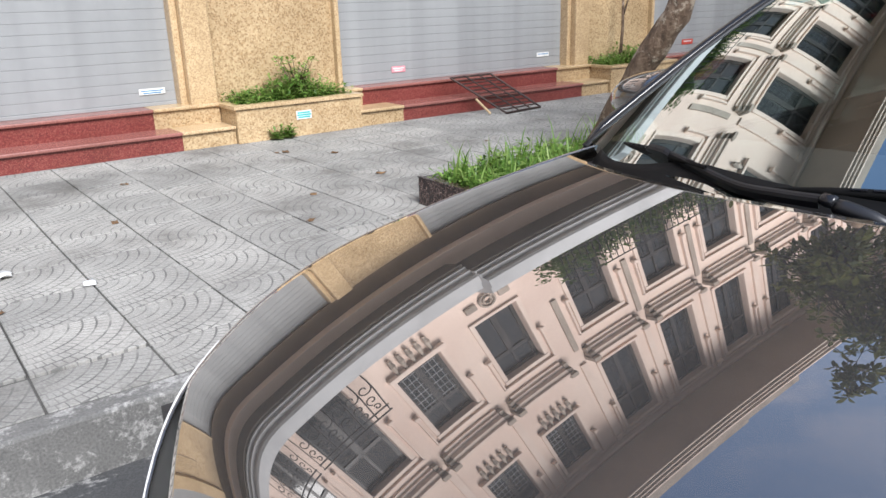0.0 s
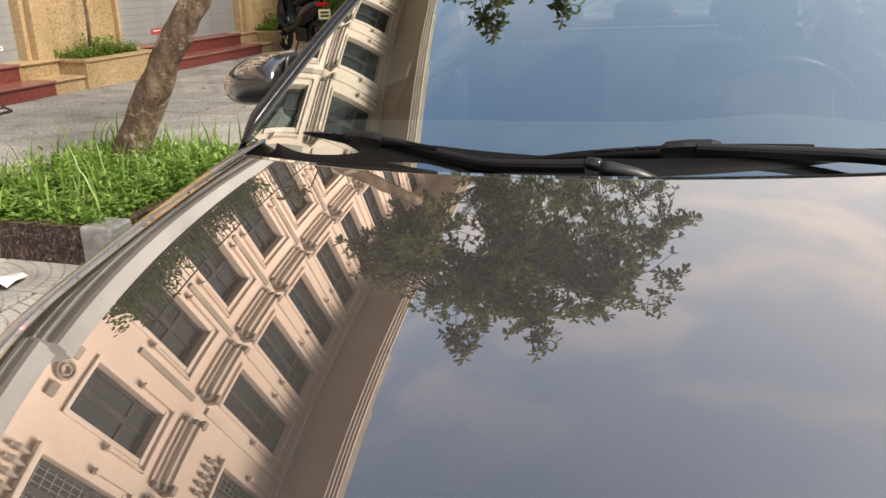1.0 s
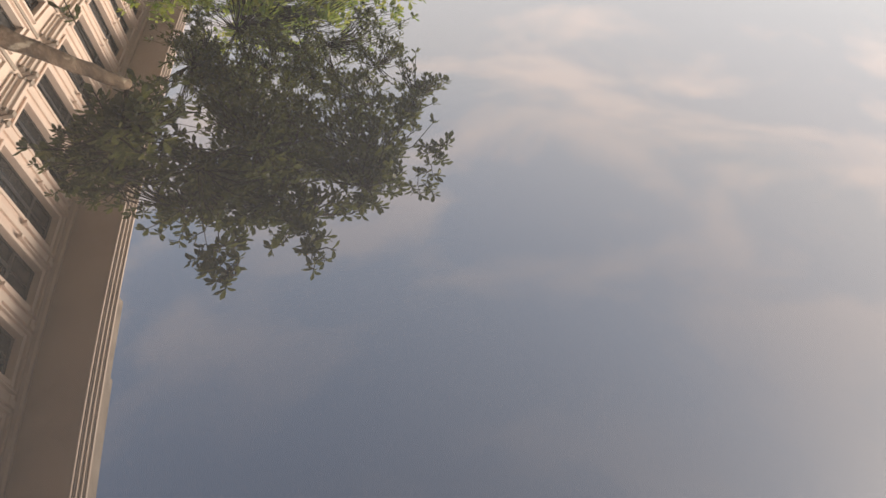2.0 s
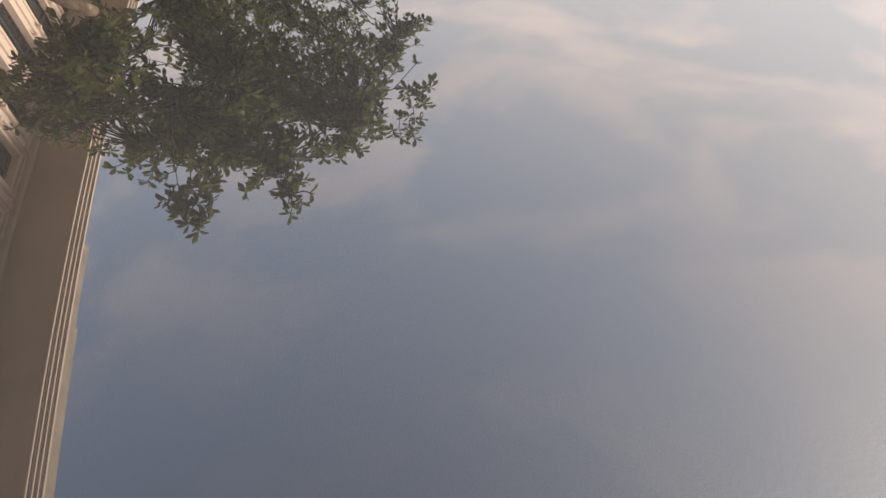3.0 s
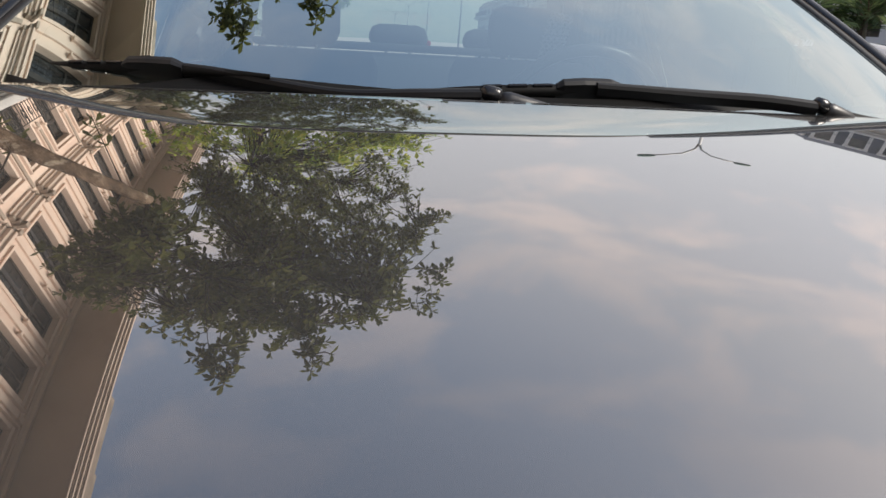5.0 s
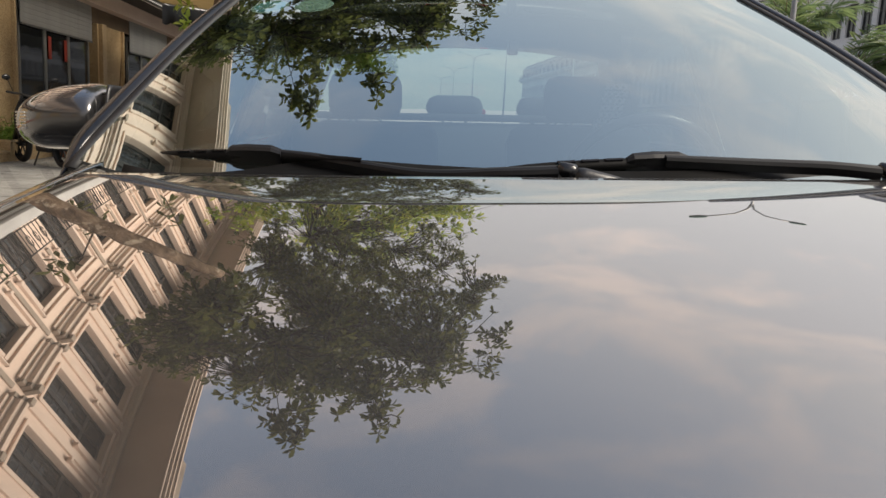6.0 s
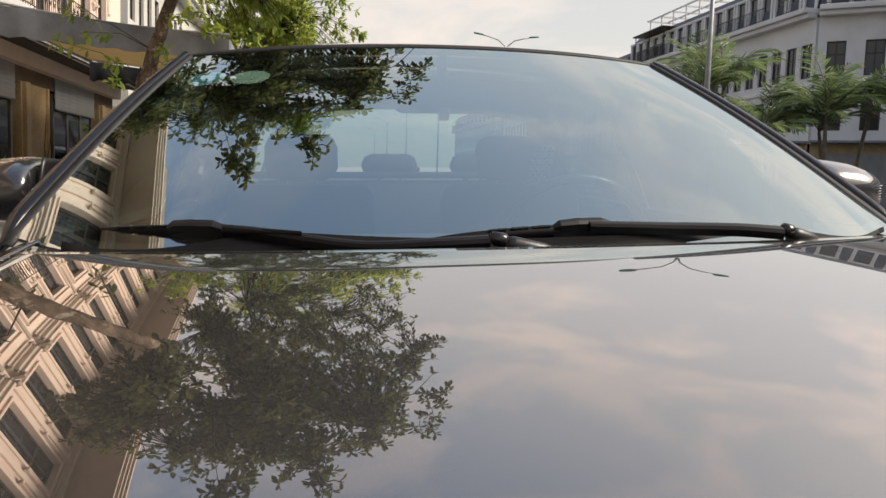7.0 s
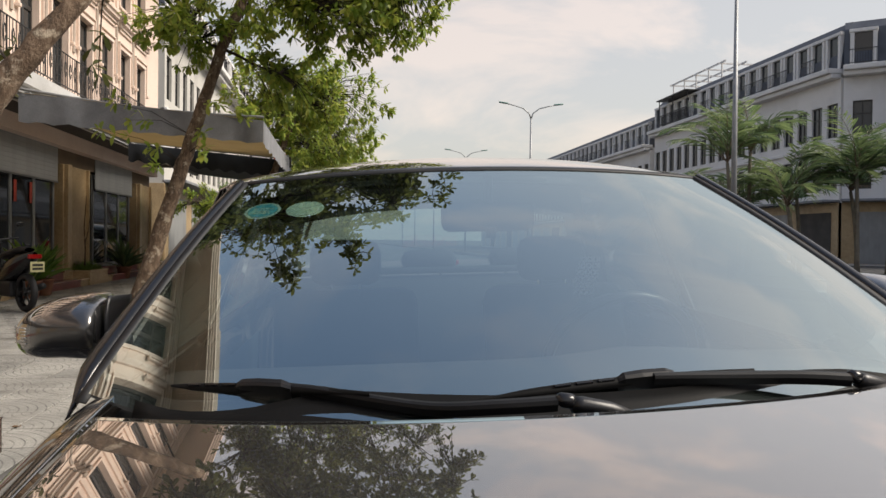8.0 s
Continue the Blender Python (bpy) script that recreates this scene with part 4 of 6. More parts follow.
# round stickers inside the windscreen
def sticker(s, t, mat, label):
    c = screen_point(s, t)
    u = (screen_point(s + 0.02, t) - c).normalized()
    v = (screen_point(s, t + 0.02) - c).normalized()
    nrm = u.cross(v).normalized()
    for name, r0, r1, mt, off in (("sticker", 0.0, 0.036, mat, -0.004), ("rim_band", 0.036, 0.043, "sticker_pale", -0.0045)):
        bm = bmesh.new()
        pts = [[c + nrm * off + (math.cos(k / 28 * 2 * math.pi) * u * 1.0 + math.sin(k / 28 * 2 * math.pi) * v) * r for k in range(29)] for r in (max(r0, 0.0005), r1)]
        grid(bm, pts)
        if name == "sticker":
            base = part(name, bm, mt, car, label)
        else:
            part(name, bm, mt, base)
    bm = bmesh.new()
    for k, (w_, h_) in enumerate(((0.030, 0.010), (0.022, -0.004), (0.026, -0.014))):
        grid(bm, [[c + nrm * (off + 0.001) + u * (a_ * w_) * 0.8 + v * (h_ + b_ * 0.003) for a_ in (-1, 1)] for b_ in (-1, 1)])
    part("text_bar", bm, "sticker_pale", base)


sticker(-0.83, 0.765, "teal", "round teal inspection sticker")
sticker(-0.675, 0.765, "sticker_pale", "round pale green inspection sticker")
# ---------------------------------------------------------------- shop row beside the pavement
BAY = 4.75                       # one shop front
FIRST = 1.0                      # where a pier begins
UPPER = -6.01                    # face of the upper storeys
SPLIT = 3.45                     # boundary between the two house types
ROW_Y0, ROW_Y1 = -20.0, 23.1

row = thing("townhouse_row", "cream rendered townhouses with yellow stone shop fronts", "building")
bm = boxes((WALL - 0.5, WALL - 0.12, ROW_Y0, ROW_Y1, 0.0, 3.08))
part("back_wall", bm, "unlit_room", row)
# beam over the shops, ledge and moulded edge
part("beam", boxes((WALL - 0.4, WALL + 0.10, ROW_Y0, ROW_Y1, 2.72, 3.08)), "beam_shaded", row, "tan beam over the shops, darkened in colour for the shade")
LEDGE = -5.30
bm = bmesh.new()
JOG = 2.45                       # here the ledge steps back from one house to the next
for off, dz, ya, yb in ((-0.15, 0.03, ROW_Y0, JOG), (0.0, 0.13, JOG, ROW_Y1)):
    e_ = LEDGE + off
    extrude_y(bm, [(UPPER - 0.1, 3.26 + dz), (e_ - 0.16, 3.26 + dz), (e_ - 0.16, 3.32 + dz), (e_ - 0.10, 3.33 + dz), (e_ - 0.09, 3.40 + dz), (e_ - 0.03, 3.42 + dz), (e_, 3.46 + dz), (e_, 3.60 + dz), (e_ - 0.04, 3.62 + dz), (e_ - 0.04, 3.72 + dz), (UPPER - 0.1, 3.76 + dz)], ya, yb)
part("ledge", bm, "ledge", row, "grey moulded ledge over the shops")
# added boards and lintel: their dark colour holds the shade below the ledge
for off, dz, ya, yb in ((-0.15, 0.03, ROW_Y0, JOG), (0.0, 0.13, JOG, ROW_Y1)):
    part("ledge_soffit", boxes((WALL, LEDGE + off - 0.20, ya, yb, 3.20 + dz, 3.256 + dz)), "ledge_shade", row, "added board under the ledge, coloured dark for its shade")
part("lintel", boxes((WALL - 0.3, UPPER - 0.02, ROW_Y0, ROW_Y1, 3.08, 3.20)), "ledge_shade", row)

# upper walls, built round their openings
TOP = 9.45
AXIS_A = [4.406 + 1.512 * k for k in range(12)]
AXIS_B = [2.69 - 1.42 * k for k in range(16)]
KINDS = {"tall": (0.86, 7.04, 9.07), "low": (0.84, 4.15, 5.95), "short": (0.76, 7.75, 9.08), "square": (0.78, 4.61, 6.03), "french": (0.84, 3.80, 6.06)}


def kind_b(k):
    return "french" if k % 4 in (2, 3) else "square"


storeys = [(SPLIT, ROW_Y1, 3.03, 6.5, [(y, "low") for y in AXIS_A]), (SPLIT, ROW_Y1, 6.5, TOP + 0.5, [(y, "tall") for y in AXIS_A]),
           (ROW_Y0, SPLIT, 3.03, 6.5, [(y, kind_b(k)) for k, y in enumerate(AXIS_B)][::-1]), (ROW_Y0, SPLIT, 6.5, TOP + 0.5, [(y, "short") for y in AXIS_B][::-1])]
dims = []
for ya, yb, za, zb, holes in storeys:
    edge = ya
    for y, kd in holes:
        w_, z0, z1 = KINDS[kd]
        dims.append((UPPER - 0.3, UPPER, edge, y - w_ / 2, za, zb))
        dims.append((UPPER - 0.3, UPPER, y - w_ / 2, y + w_ / 2, za, z0))
        dims.append((UPPER - 0.3, UPPER, y - w_ / 2, y + w_ / 2, z1, zb))
        edge = y + w_ / 2
    dims.append((UPPER - 0.3, UPPER, edge, yb, za, zb))
part("upper_wall", boxes(*dims), "cream", row, "cream rendered upper wall")
# sheet behind the windows, coloured dark in place of unlit rooms
part("room_backing", boxes((UPPER - 0.9, UPPER - 0.85, ROW_Y0, ROW_Y1, 3.7, 9.4)), "unlit_room", row)

# deep eave with a moulded edge; its shade is put into the browner colour
EAVE = -4.95
bm = bmesh.new()
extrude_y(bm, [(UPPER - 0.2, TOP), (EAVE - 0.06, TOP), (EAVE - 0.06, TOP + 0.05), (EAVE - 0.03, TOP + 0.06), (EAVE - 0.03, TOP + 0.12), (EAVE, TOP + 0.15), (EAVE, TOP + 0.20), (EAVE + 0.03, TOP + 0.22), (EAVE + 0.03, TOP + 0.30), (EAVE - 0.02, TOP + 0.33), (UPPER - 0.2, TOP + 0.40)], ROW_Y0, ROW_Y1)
part("eave", bm, "soffit", row, "deep soffit with a moulded cornice, browned in colour for shade")
# cream fillets; the darkened eave between them stands in for shaded grooves
for dx, z0, z1 in ((-0.045, 0.005, 0.045), (-0.005, 0.085, 0.12), (0.025, 0.165, 0.20), (0.055, 0.245, 0.295)):
    part("cornice_fillet", boxes((EAVE + dx - 0.10, EAVE + dx, ROW_Y0, ROW_Y1, TOP + z0, TOP + z1), bevel=0.006), "cream_trim", row)
bm = boxes((EAVE - 0.3, EAVE - 0.01, ROW_Y0, 7.59, TOP + 0.34, TOP + 0.60), (EAVE - 0.3, EAVE - 0.03, ROW_Y0, 5.9, TOP + 0.58, TOP + 0.72), bevel=0.02)
part("parapet", bm, "trim_dark", row, "parapet darker than the cream trim", False)
bm = bmesh.new()
extrude_y(bm, [(UPPER - 0.3, TOP + 0.3), (UPPER + 0.1, TOP + 0.35), (UPPER - 0.5, TOP + 3.0), (UPPER - 1.2, TOP + 3.2), (UPPER - 6, TOP + 3.2), (UPPER - 6, TOP + 0.3)], ROW_Y0, ROW_Y1)
part("mansard_roof", bm, "slate", row, "dark blue slate mansard roof")
part("rear_mass", boxes((UPPER - 6, UPPER - 0.95, ROW_Y0, ROW_Y1, 0.0, TOP + 0.35)), "cream", row)
bm = bmesh.new()
extrude_y(bm, [(UPPER - 0.01, 9.30), (UPPER + 0.04, 9.30), (UPPER + 0.06, 9.37), (UPPER + 0.10, 9.39), (UPPER + 0.10, 9.445), (UPPER - 0.01, 9.445)], ROW_Y0, ROW_Y1)
part("frieze", bm, "cream_trim", row)


def mesh_of(bm, name):
    bmesh.ops.recalc_face_normals(bm, faces=bm.faces[:])
    me = bpy.data.meshes.new(name)
    bm.to_mesh(me)
    bm.free()
    return me


# moulded sill courses, corbels and narrow pilasters, shared along the row
bm = bmesh.new()
extrude_y(bm, [(UPPER - 0.01, 6.38), (UPPER + 0.04, 6.38), (UPPER + 0.04, 6.45), (UPPER + 0.08, 6.46), (UPPER + 0.08, 6.52), (UPPER + 0.15, 6.55), (UPPER + 0.16, 6.62), (UPPER + 0.20, 6.64), (UPPER + 0.20, 6.70), (UPPER - 0.01, 6.74)], -0.54, 0.54)
sill_mesh = mesh_of(bm, "sill_moulding")
bm = bmesh.new()
for w_, d_, z0, z1 in ((0.045, 0.10, 6.44, 6.56), (0.055, 0.16, 6.56, 6.66), (0.075, 0.235, 6.66, 6.76)):
    box(bm, UPPER, UPPER + d_, -w_, w_, z0, z1, bevel=0.01)
corb = mesh_of(bm, "corbel")
pil_up = mesh_of(boxes((UPPER, UPPER + 0.045, -0.07, 0.07, 6.80, 9.29), (UPPER, UPPER + 0.075, -0.085, 0.085, 9.10, 9.18), bevel=0.008), "pilaster")
pil_low = mesh_of(boxes((UPPER, UPPER + 0.035, -0.055, 0.055, 5.05, 6.42), bevel=0.008), "pilaster")
for axis, half, low in ((AXIS_A, 0.756, True), (AXIS_B, 0.71, False)):
    for y in axis:
        o = link("pilaster", pil_up, "cream_trim", row)
        o.location.y = y - half
        if low:
            o = link("pilaster", pil_low, "trim_dark", row)
            o.location.y = y - half
        o = link("sill_moulding", sill_mesh, "cream_trim", row, "moulded sill course under the upper window")
        o.location.y = y
        for d in (-0.59, 0.59):
            k_ = link("corbel", corb, "trim_dark", o)
            k_.location.y = d

# windows
sh = {}


def window_meshes(key):
    w_, z0, z1 = KINDS[key]
    h = w_ / 2
    x0, x1 = UPPER, UPPER + 0.03
    bm = bmesh.new()
    for a, b, c, d in ((-h - 0.08, -h, z0 - 0.06, z1), (h, h + 0.08, z0 - 0.06, z1), (-h - 0.08, h + 0.08, z1, z1 + 0.08), (-h - 0.08, h + 0.08, z0 - 0.06, z0)):
        box(bm, x0, x1 + (0.01 if d - c < 0.2 else 0.0), a, b, c, d, bevel=0.008)
    # an outer raised fillet with ears at the head
    e = h + 0.13
    mid = z0 + 0.60 * (z1 - z0)
    for a, b, c, d in ((-e - 0.03, -e, mid, z1 + 0.16), (e, e + 0.03, mid, z1 + 0.16), (-e - 0.03, e + 0.03, z1 + 0.13, z1 + 0.17)):
        box(bm, x0, x1 + 0.03, a, b, c, d, bevel=0.006)
    for s_ in (-1, 1):
        box(bm, x0, x1 + 0.07, s_ * (e + 0.015) - 0.045, s_ * (e + 0.015) + 0.045, mid - 0.07, mid, bevel=0.012)
    sh[key, "surround"] = mesh_of(bm, "surround")
    xf0, xf1 = UPPER - 0.16, UPPER - 0.10
    tr = z0 + 0.66 * (z1 - z0)
    bm = bmesh.new()
    for a, b, c, d in ((-h, -h + 0.06, z0, z1), (h - 0.06, h, z0, z1), (-h, h, z0, z0 + 0.07), (-h, h, z1 - 0.07, z1), (-0.05, 0.05, z0, tr), (-h, h, tr, tr + 0.08), (-0.02, 0.02, tr, z1)):
        box(bm, xf0, xf1, a, b, c, d)
    sh[key, "frame"] = mesh_of(bm, "window_frame")
    sh[key, "pane"] = mesh_of(boxes((UPPER - 0.135, UPPER - 0.125, -h + 0.04, h - 0.04, z0 + 0.04, z1 - 0.04)), "pane")
    bm = bmesh.new()
    for s_ in (-1, 1):
        for i in range(3):
            y = s_ * (0.10 + 0.09 * i)
            box(bm, UPPER - 0.095, UPPER - 0.087, y - 0.003, y + 0.003, z0 + 0.08, tr)
        for q in span(0.12, 0.92, 6):
            box(bm, UPPER - 0.098, UPPER - 0.084, s_ * 0.19 - 0.13, s_ * 0.19 + 0.13, mixf(z0, tr, q) - 0.0035, mixf(z0, tr, q) + 0.0035)
    sh[key, "bars"] = mesh_of(bm, "window_bars")
    bm = bmesh.new()
    for i in range(5):
        y = -0.30 + 0.15 * i
        tube(bm, [(UPPER + 0.05, y, z0 - 0.46), (UPPER + 0.05, y, z0 - 0.42), (UPPER + 0.06, y, z0 - 0.34), (UPPER + 0.05, y, z0 - 0.26), (UPPER + 0.05, y, z0 - 0.18), (UPPER + 0.05, y, z0 - 0.14)], [0.034, 0.03, 0.05, 0.036, 0.02, 0.034], 8)
    sh[key, "balusters"] = mesh_of(bm, "baluster_row")
    sh[key, "sill"] = mesh_of(boxes((UPPER, UPPER + 0.10, -h - 0.10, h + 0.10, z0 - 0.14, z0 - 0.065), bevel=0.012), "window_sill")


rng = random.Random(4)
for key in KINDS:
    window_meshes(key)
placed = [(y, "tall") for y in AXIS_A] + [(y, "low") for y in AXIS_A] + [(y, "short") for y in AXIS_B] + [(y, kind_b(k)) for k, y in enumerate(AXIS_B)]
for y, key in placed:
    o = link("window", sh[key, "surround"], "cream_trim", row)
    o.location.y = y
    link("window_frame", sh[key, "frame"], "dark_frame", o)
    link("pane", sh[key, "pane"], "pane", o)
    if key == "short" or (key == "square" and y < 2):
        link("baluster_row", sh[key, "balusters"], "trim_dark", o, "row of small turned balusters")
        link("window_sill", sh[key, "sill"], "cream_trim", o)
        link("window_bars", sh[key, "bars"], "pole", o, "thin pale window bars")
    elif rng.random() < 0.45:
        link("window_bars", sh[key, "bars"], "black_iron", o)
# round ornament under the square window by the house boundary
bm = bmesh.new()
for r_ in (0.07, 0.13):
    tube(bm, [(UPPER + 0.03, r_ * math.cos(k / 20 * 2 * math.pi), 4.27 + r_ * math.sin(k / 20 * 2 * math.pi)) for k in range(21)], 0.022, 6)
for s_ in (-1, 1):
    box(bm, UPPER, UPPER + 0.05, s_ * 0.30 - 0.10, s_ * 0.30 + 0.10, 4.20, 4.34, bevel=0.02)
part("ornament", bm, "trim_dark", row, "round moulded ornament").location.y = AXIS_B[0]

# wrought-iron balconies on the ledge: bellied and scrolled on one house, straight on the other
bm = bmesh.new()
for z, x in ((3.72, 0.0), (4.62, 0.0), (4.50, 0.01)):
    tube(bm, [(x, -0.66, z), (x, 0.66, z)], 0.014, 6)
for i in range(7):
    y = -0.63 + 0.21 * i
    tube(bm, [(0, y, 3.64), (0.09, y, 3.86), (0.10, y, 4.06), (0.03, y, 4.36), (0.0, y, 4.62)], 0.011, 5)
for i in range(6):
    y = -0.525 + 0.21 * i
    for zc, r_, ph in ((3.98, 0.11, 0.0), (4.24, 0.09, 2.0), (4.40, 0.06, 4.0)):
        tube(bm, [(0.07 if zc < 4.1 else 0.03, y + r_ * math.cos(k * 0.5 + ph) * (1 - k / 17), zc + r_ * math.sin(k * 0.5 + ph) * (1 - k / 17)) for k in range(14)], 0.011, 5)
balc = mesh_of(bm, "balcony_railing")
for k, y in enumerate(AXIS_B):
    if kind_b(k) == "french":
        o = link("balcony_railing", balc, "black_iron", row, "scrolled black iron balcony railing")
        o.location = (LEDGE - 0.32, y, 0.06)
bm = bmesh.new()
tube(bm, [(0, 0.75, 3.95), (0, -0.75, 3.95), (0, -0.75, 4.55), (0, 0.75, 4.55), (0, 0.75, 3.95)], 0.014, 6)
balc = mesh_of(bm, "balcony_railing")
bar_mesh = mesh_of(tubes(([(0, 0, 3.87), (0, 0, 4.55)], 0.008), n=5), "bar")
loop_mesh = mesh_of(tubes(([(0.005, 0.05 * math.cos(k * 0.6), 4.27 + 0.14 * math.sin(k * 0.6)) for k in range(11)], 0.008), n=5), "scroll")
for y in AXIS_A:
    o = link("balcony_railing", balc, "black_iron", row, "straight black iron balcony railing")
    o.location = (LEDGE - 0.14, y, 0)
    for i in range(12):
        b_ = link("bar", bar_mesh, "black_iron", o)
        b_.location.y = -0.66 + 0.12 * i
        if i % 2:
            link("scroll", loop_mesh, "black_iron", o).location.y = -0.66 + 0.12 * i

# shop fronts ------------------------------------------------------------
slat = mesh_of(boxes((-0.010, 0.010, -1.575, 1.575, 0.0005, 0.0842), bevel=0.003), "slat")


def shopfront(y):
    """pier with its two mouldings from y to y + 1.55, then the opening"""
    bm = boxes((WALL - 0.3, WALL + 0.12, y + 0.30, y + 1.55, 0.15, 2.72))
    part("pier", bm, "travertine", row, "yellow speckled stone pier")
    for d in ((WALL - 0.3, WALL + 0.24, y + 0.06, y + 0.30, 0.46, 2.72), (WALL - 0.3, WALL + 0.16, y, y + 0.06, 0.46, 2.72), (WALL - 0.3, WALL + 0.19, y + 1.55, y + 1.60, 0.46, 2.72)):
        part("pilaster", boxes(d, bevel=0.012), "travertine_cap", row)


def shutter(y, top=2.72, colour="shutter", label="closed grey steel roller shutter"):
    st = thing("roller_shutter", label, "shutter", (WALL + 0.03, y, 0.475), group="shop shutters")
    n_ = int((top - 0.475) / 0.085)
    part("backing", boxes((-0.02, -0.012, -1.575, 1.575, 0, top - 0.475)), colour, st)
    for i in range(n_):
        o = link("slat", slat, colour, st)
        o.location.z = i * 0.085 + 0.033
    part("bottom_rail", boxes((-0.016, 0.02, -1.575, 1.575, 0.0, 0.032), bevel=0.004), colour, st)
    return st


bays = [FIRST + BAY * k for k in range(-4, 3)] + [15.75, 21.45]
for y in bays:
    shopfront(y)


def steps(y0, y1, name="entrance_steps"):
    """Two steps, red stone with yellow stone ends."""
    st = thing(name, "two stone entrance steps, dark red with yellow ends", "steps", group="shop steps")
    e = 0.42
    for lo, hi, x, off in ((0.15, 0.305, -5.78, 0.0), (0.305, 0.475, -6.08, 0.14)):
        ya, yb = y0, y1
        ea, eb = (0.50, 0.46) if not off else (0.22, 0.58)
        part("riser", boxes((WALL - 0.1, x, ya + ea, yb - eb, lo, hi - 0.03)), "red", st, "dark red polished riser")
        part("tread", boxes((WALL - 0.1, x + 0.025, ya + ea, yb - eb, hi - 0.028, hi), bevel=0.008), "red_top", st, "dark red stone tread")
        for a, b in ((ya, ya + ea), (yb - eb, yb)):
            part("end_block", boxes((WALL - 0.1, x + 0.001, a + 0.001, b - 0.001, lo, hi - 0.03)), "travertine", st, "yellow stone step end")
            part("end_tread", boxes((WALL - 0.1, x + 0.026, a + 0.001, b - 0.001, hi - 0.028, hi + 0.001), bevel=0.008), "travertine_cap", st)


def wall_planter(y0, y1, label):
    pl = thing("wall_planter", label, "planter", group="wall planters")
    x1, x0, zt = -5.74, WALL + 0.12, 0.47
    t = 0.07
    for d in ((x0, x1, y0, y0 + t, 0.15, zt - 0.03), (x0, x1, y1 - t, y1, 0.15, zt - 0.03), (x1 - t, x1, y0 + t, y1 - t, 0.15, zt - 0.03)):
        part("side", boxes(d), "travertine", pl)
    for d in ((x0, x1 + 0.02, y0 - 0.02, y0 + t + 0.02, zt - 0.03, zt), (x0, x1 + 0.02, y1 - t - 0.02, y1 + 0.02, zt - 0.03, zt), (x1 - t - 0.02, x1 + 0.02, y0 + t + 0.02, y1 - t - 0.02, zt - 0.03, zt)):
        part("rim", boxes(d), "travertine_cap", pl)
    part("earth", boxes((x0, x1 - t, y0 + t, y1 - t, 0.16, zt - 0.07)), "soil", pl)


for k, y in enumerate(bays):
    back = bays[k - 1] if k else y - BAY
    steps(back + 1.535, y + 0.295)
    wall_planter(y + 0.30, y + 1.53, "yellow stone planter against the pier with green shrubs")
    if y < 12:
        shutter(y - BAY + 1.60 + 1.575)
# ---------------------------------------------------------------- plants


def leaf_mesh(name, leaves, mat, parent, label="", width=0.42, kind=""):
    """Many folded leaves as one mesh. leaves: (base, direction, up, length)."""
    n = len(leaves)
    P = np.array([l[0] for l in leaves]); D = np.array([l[1] for l in leaves]); U = np.array([l[2] for l in leaves]); L = np.array([l[3] for l in leaves])[:, None]
    D = D / (np.linalg.norm(D, axis=1, keepdims=True) + 1e-9)
    S = np.cross(D, U); S = S / (np.linalg.norm(S, axis=1, keepdims=True) + 1e-9)
    N = np.cross(S, D)
    w = L * width * 0.5
    vs = np.stack([P, P + D * L * 0.38 + S * w * 0.72 + N * L * 0.03, P + D * L * 0.40 - N * L * 0.02, P + D * L * 0.38 - S * w * 0.72 + N * L * 0.03,
                   P + D * L * 0.72 + S * w + N * L * 0.02 - N * L * 0.05, P + D * L * 0.72 - N * L * 0.06, P + D * L * 0.72 - S * w + N * L * 0.02 - N * L * 0.05, P + D * L - N * L * 0.14], axis=1)
    faces = []
    for i in range(n):
        b = 8 * i
        faces += [(b, b + 1, b + 2), (b, b + 2, b + 3), (b + 1, b + 4, b + 5, b + 2), (b + 2, b + 5, b + 6, b + 3), (b + 4, b + 7, b + 5), (b + 5, b + 7, b + 6)]
    me = bpy.data.meshes.new(name)
    me.from_pydata(vs.reshape(-1, 3).tolist(), [], faces)
    ob = link(name, me, mat, parent, label, True)
    if kind:
        ob["kind"] = kind
    return ob


def unit(rng):
    while True:
        v = Vector((rng.uniform(-1, 1), rng.uniform(-1, 1), rng.uniform(-1, 1)))
        if 0.1 < v.length < 1:
            return v.normalized()


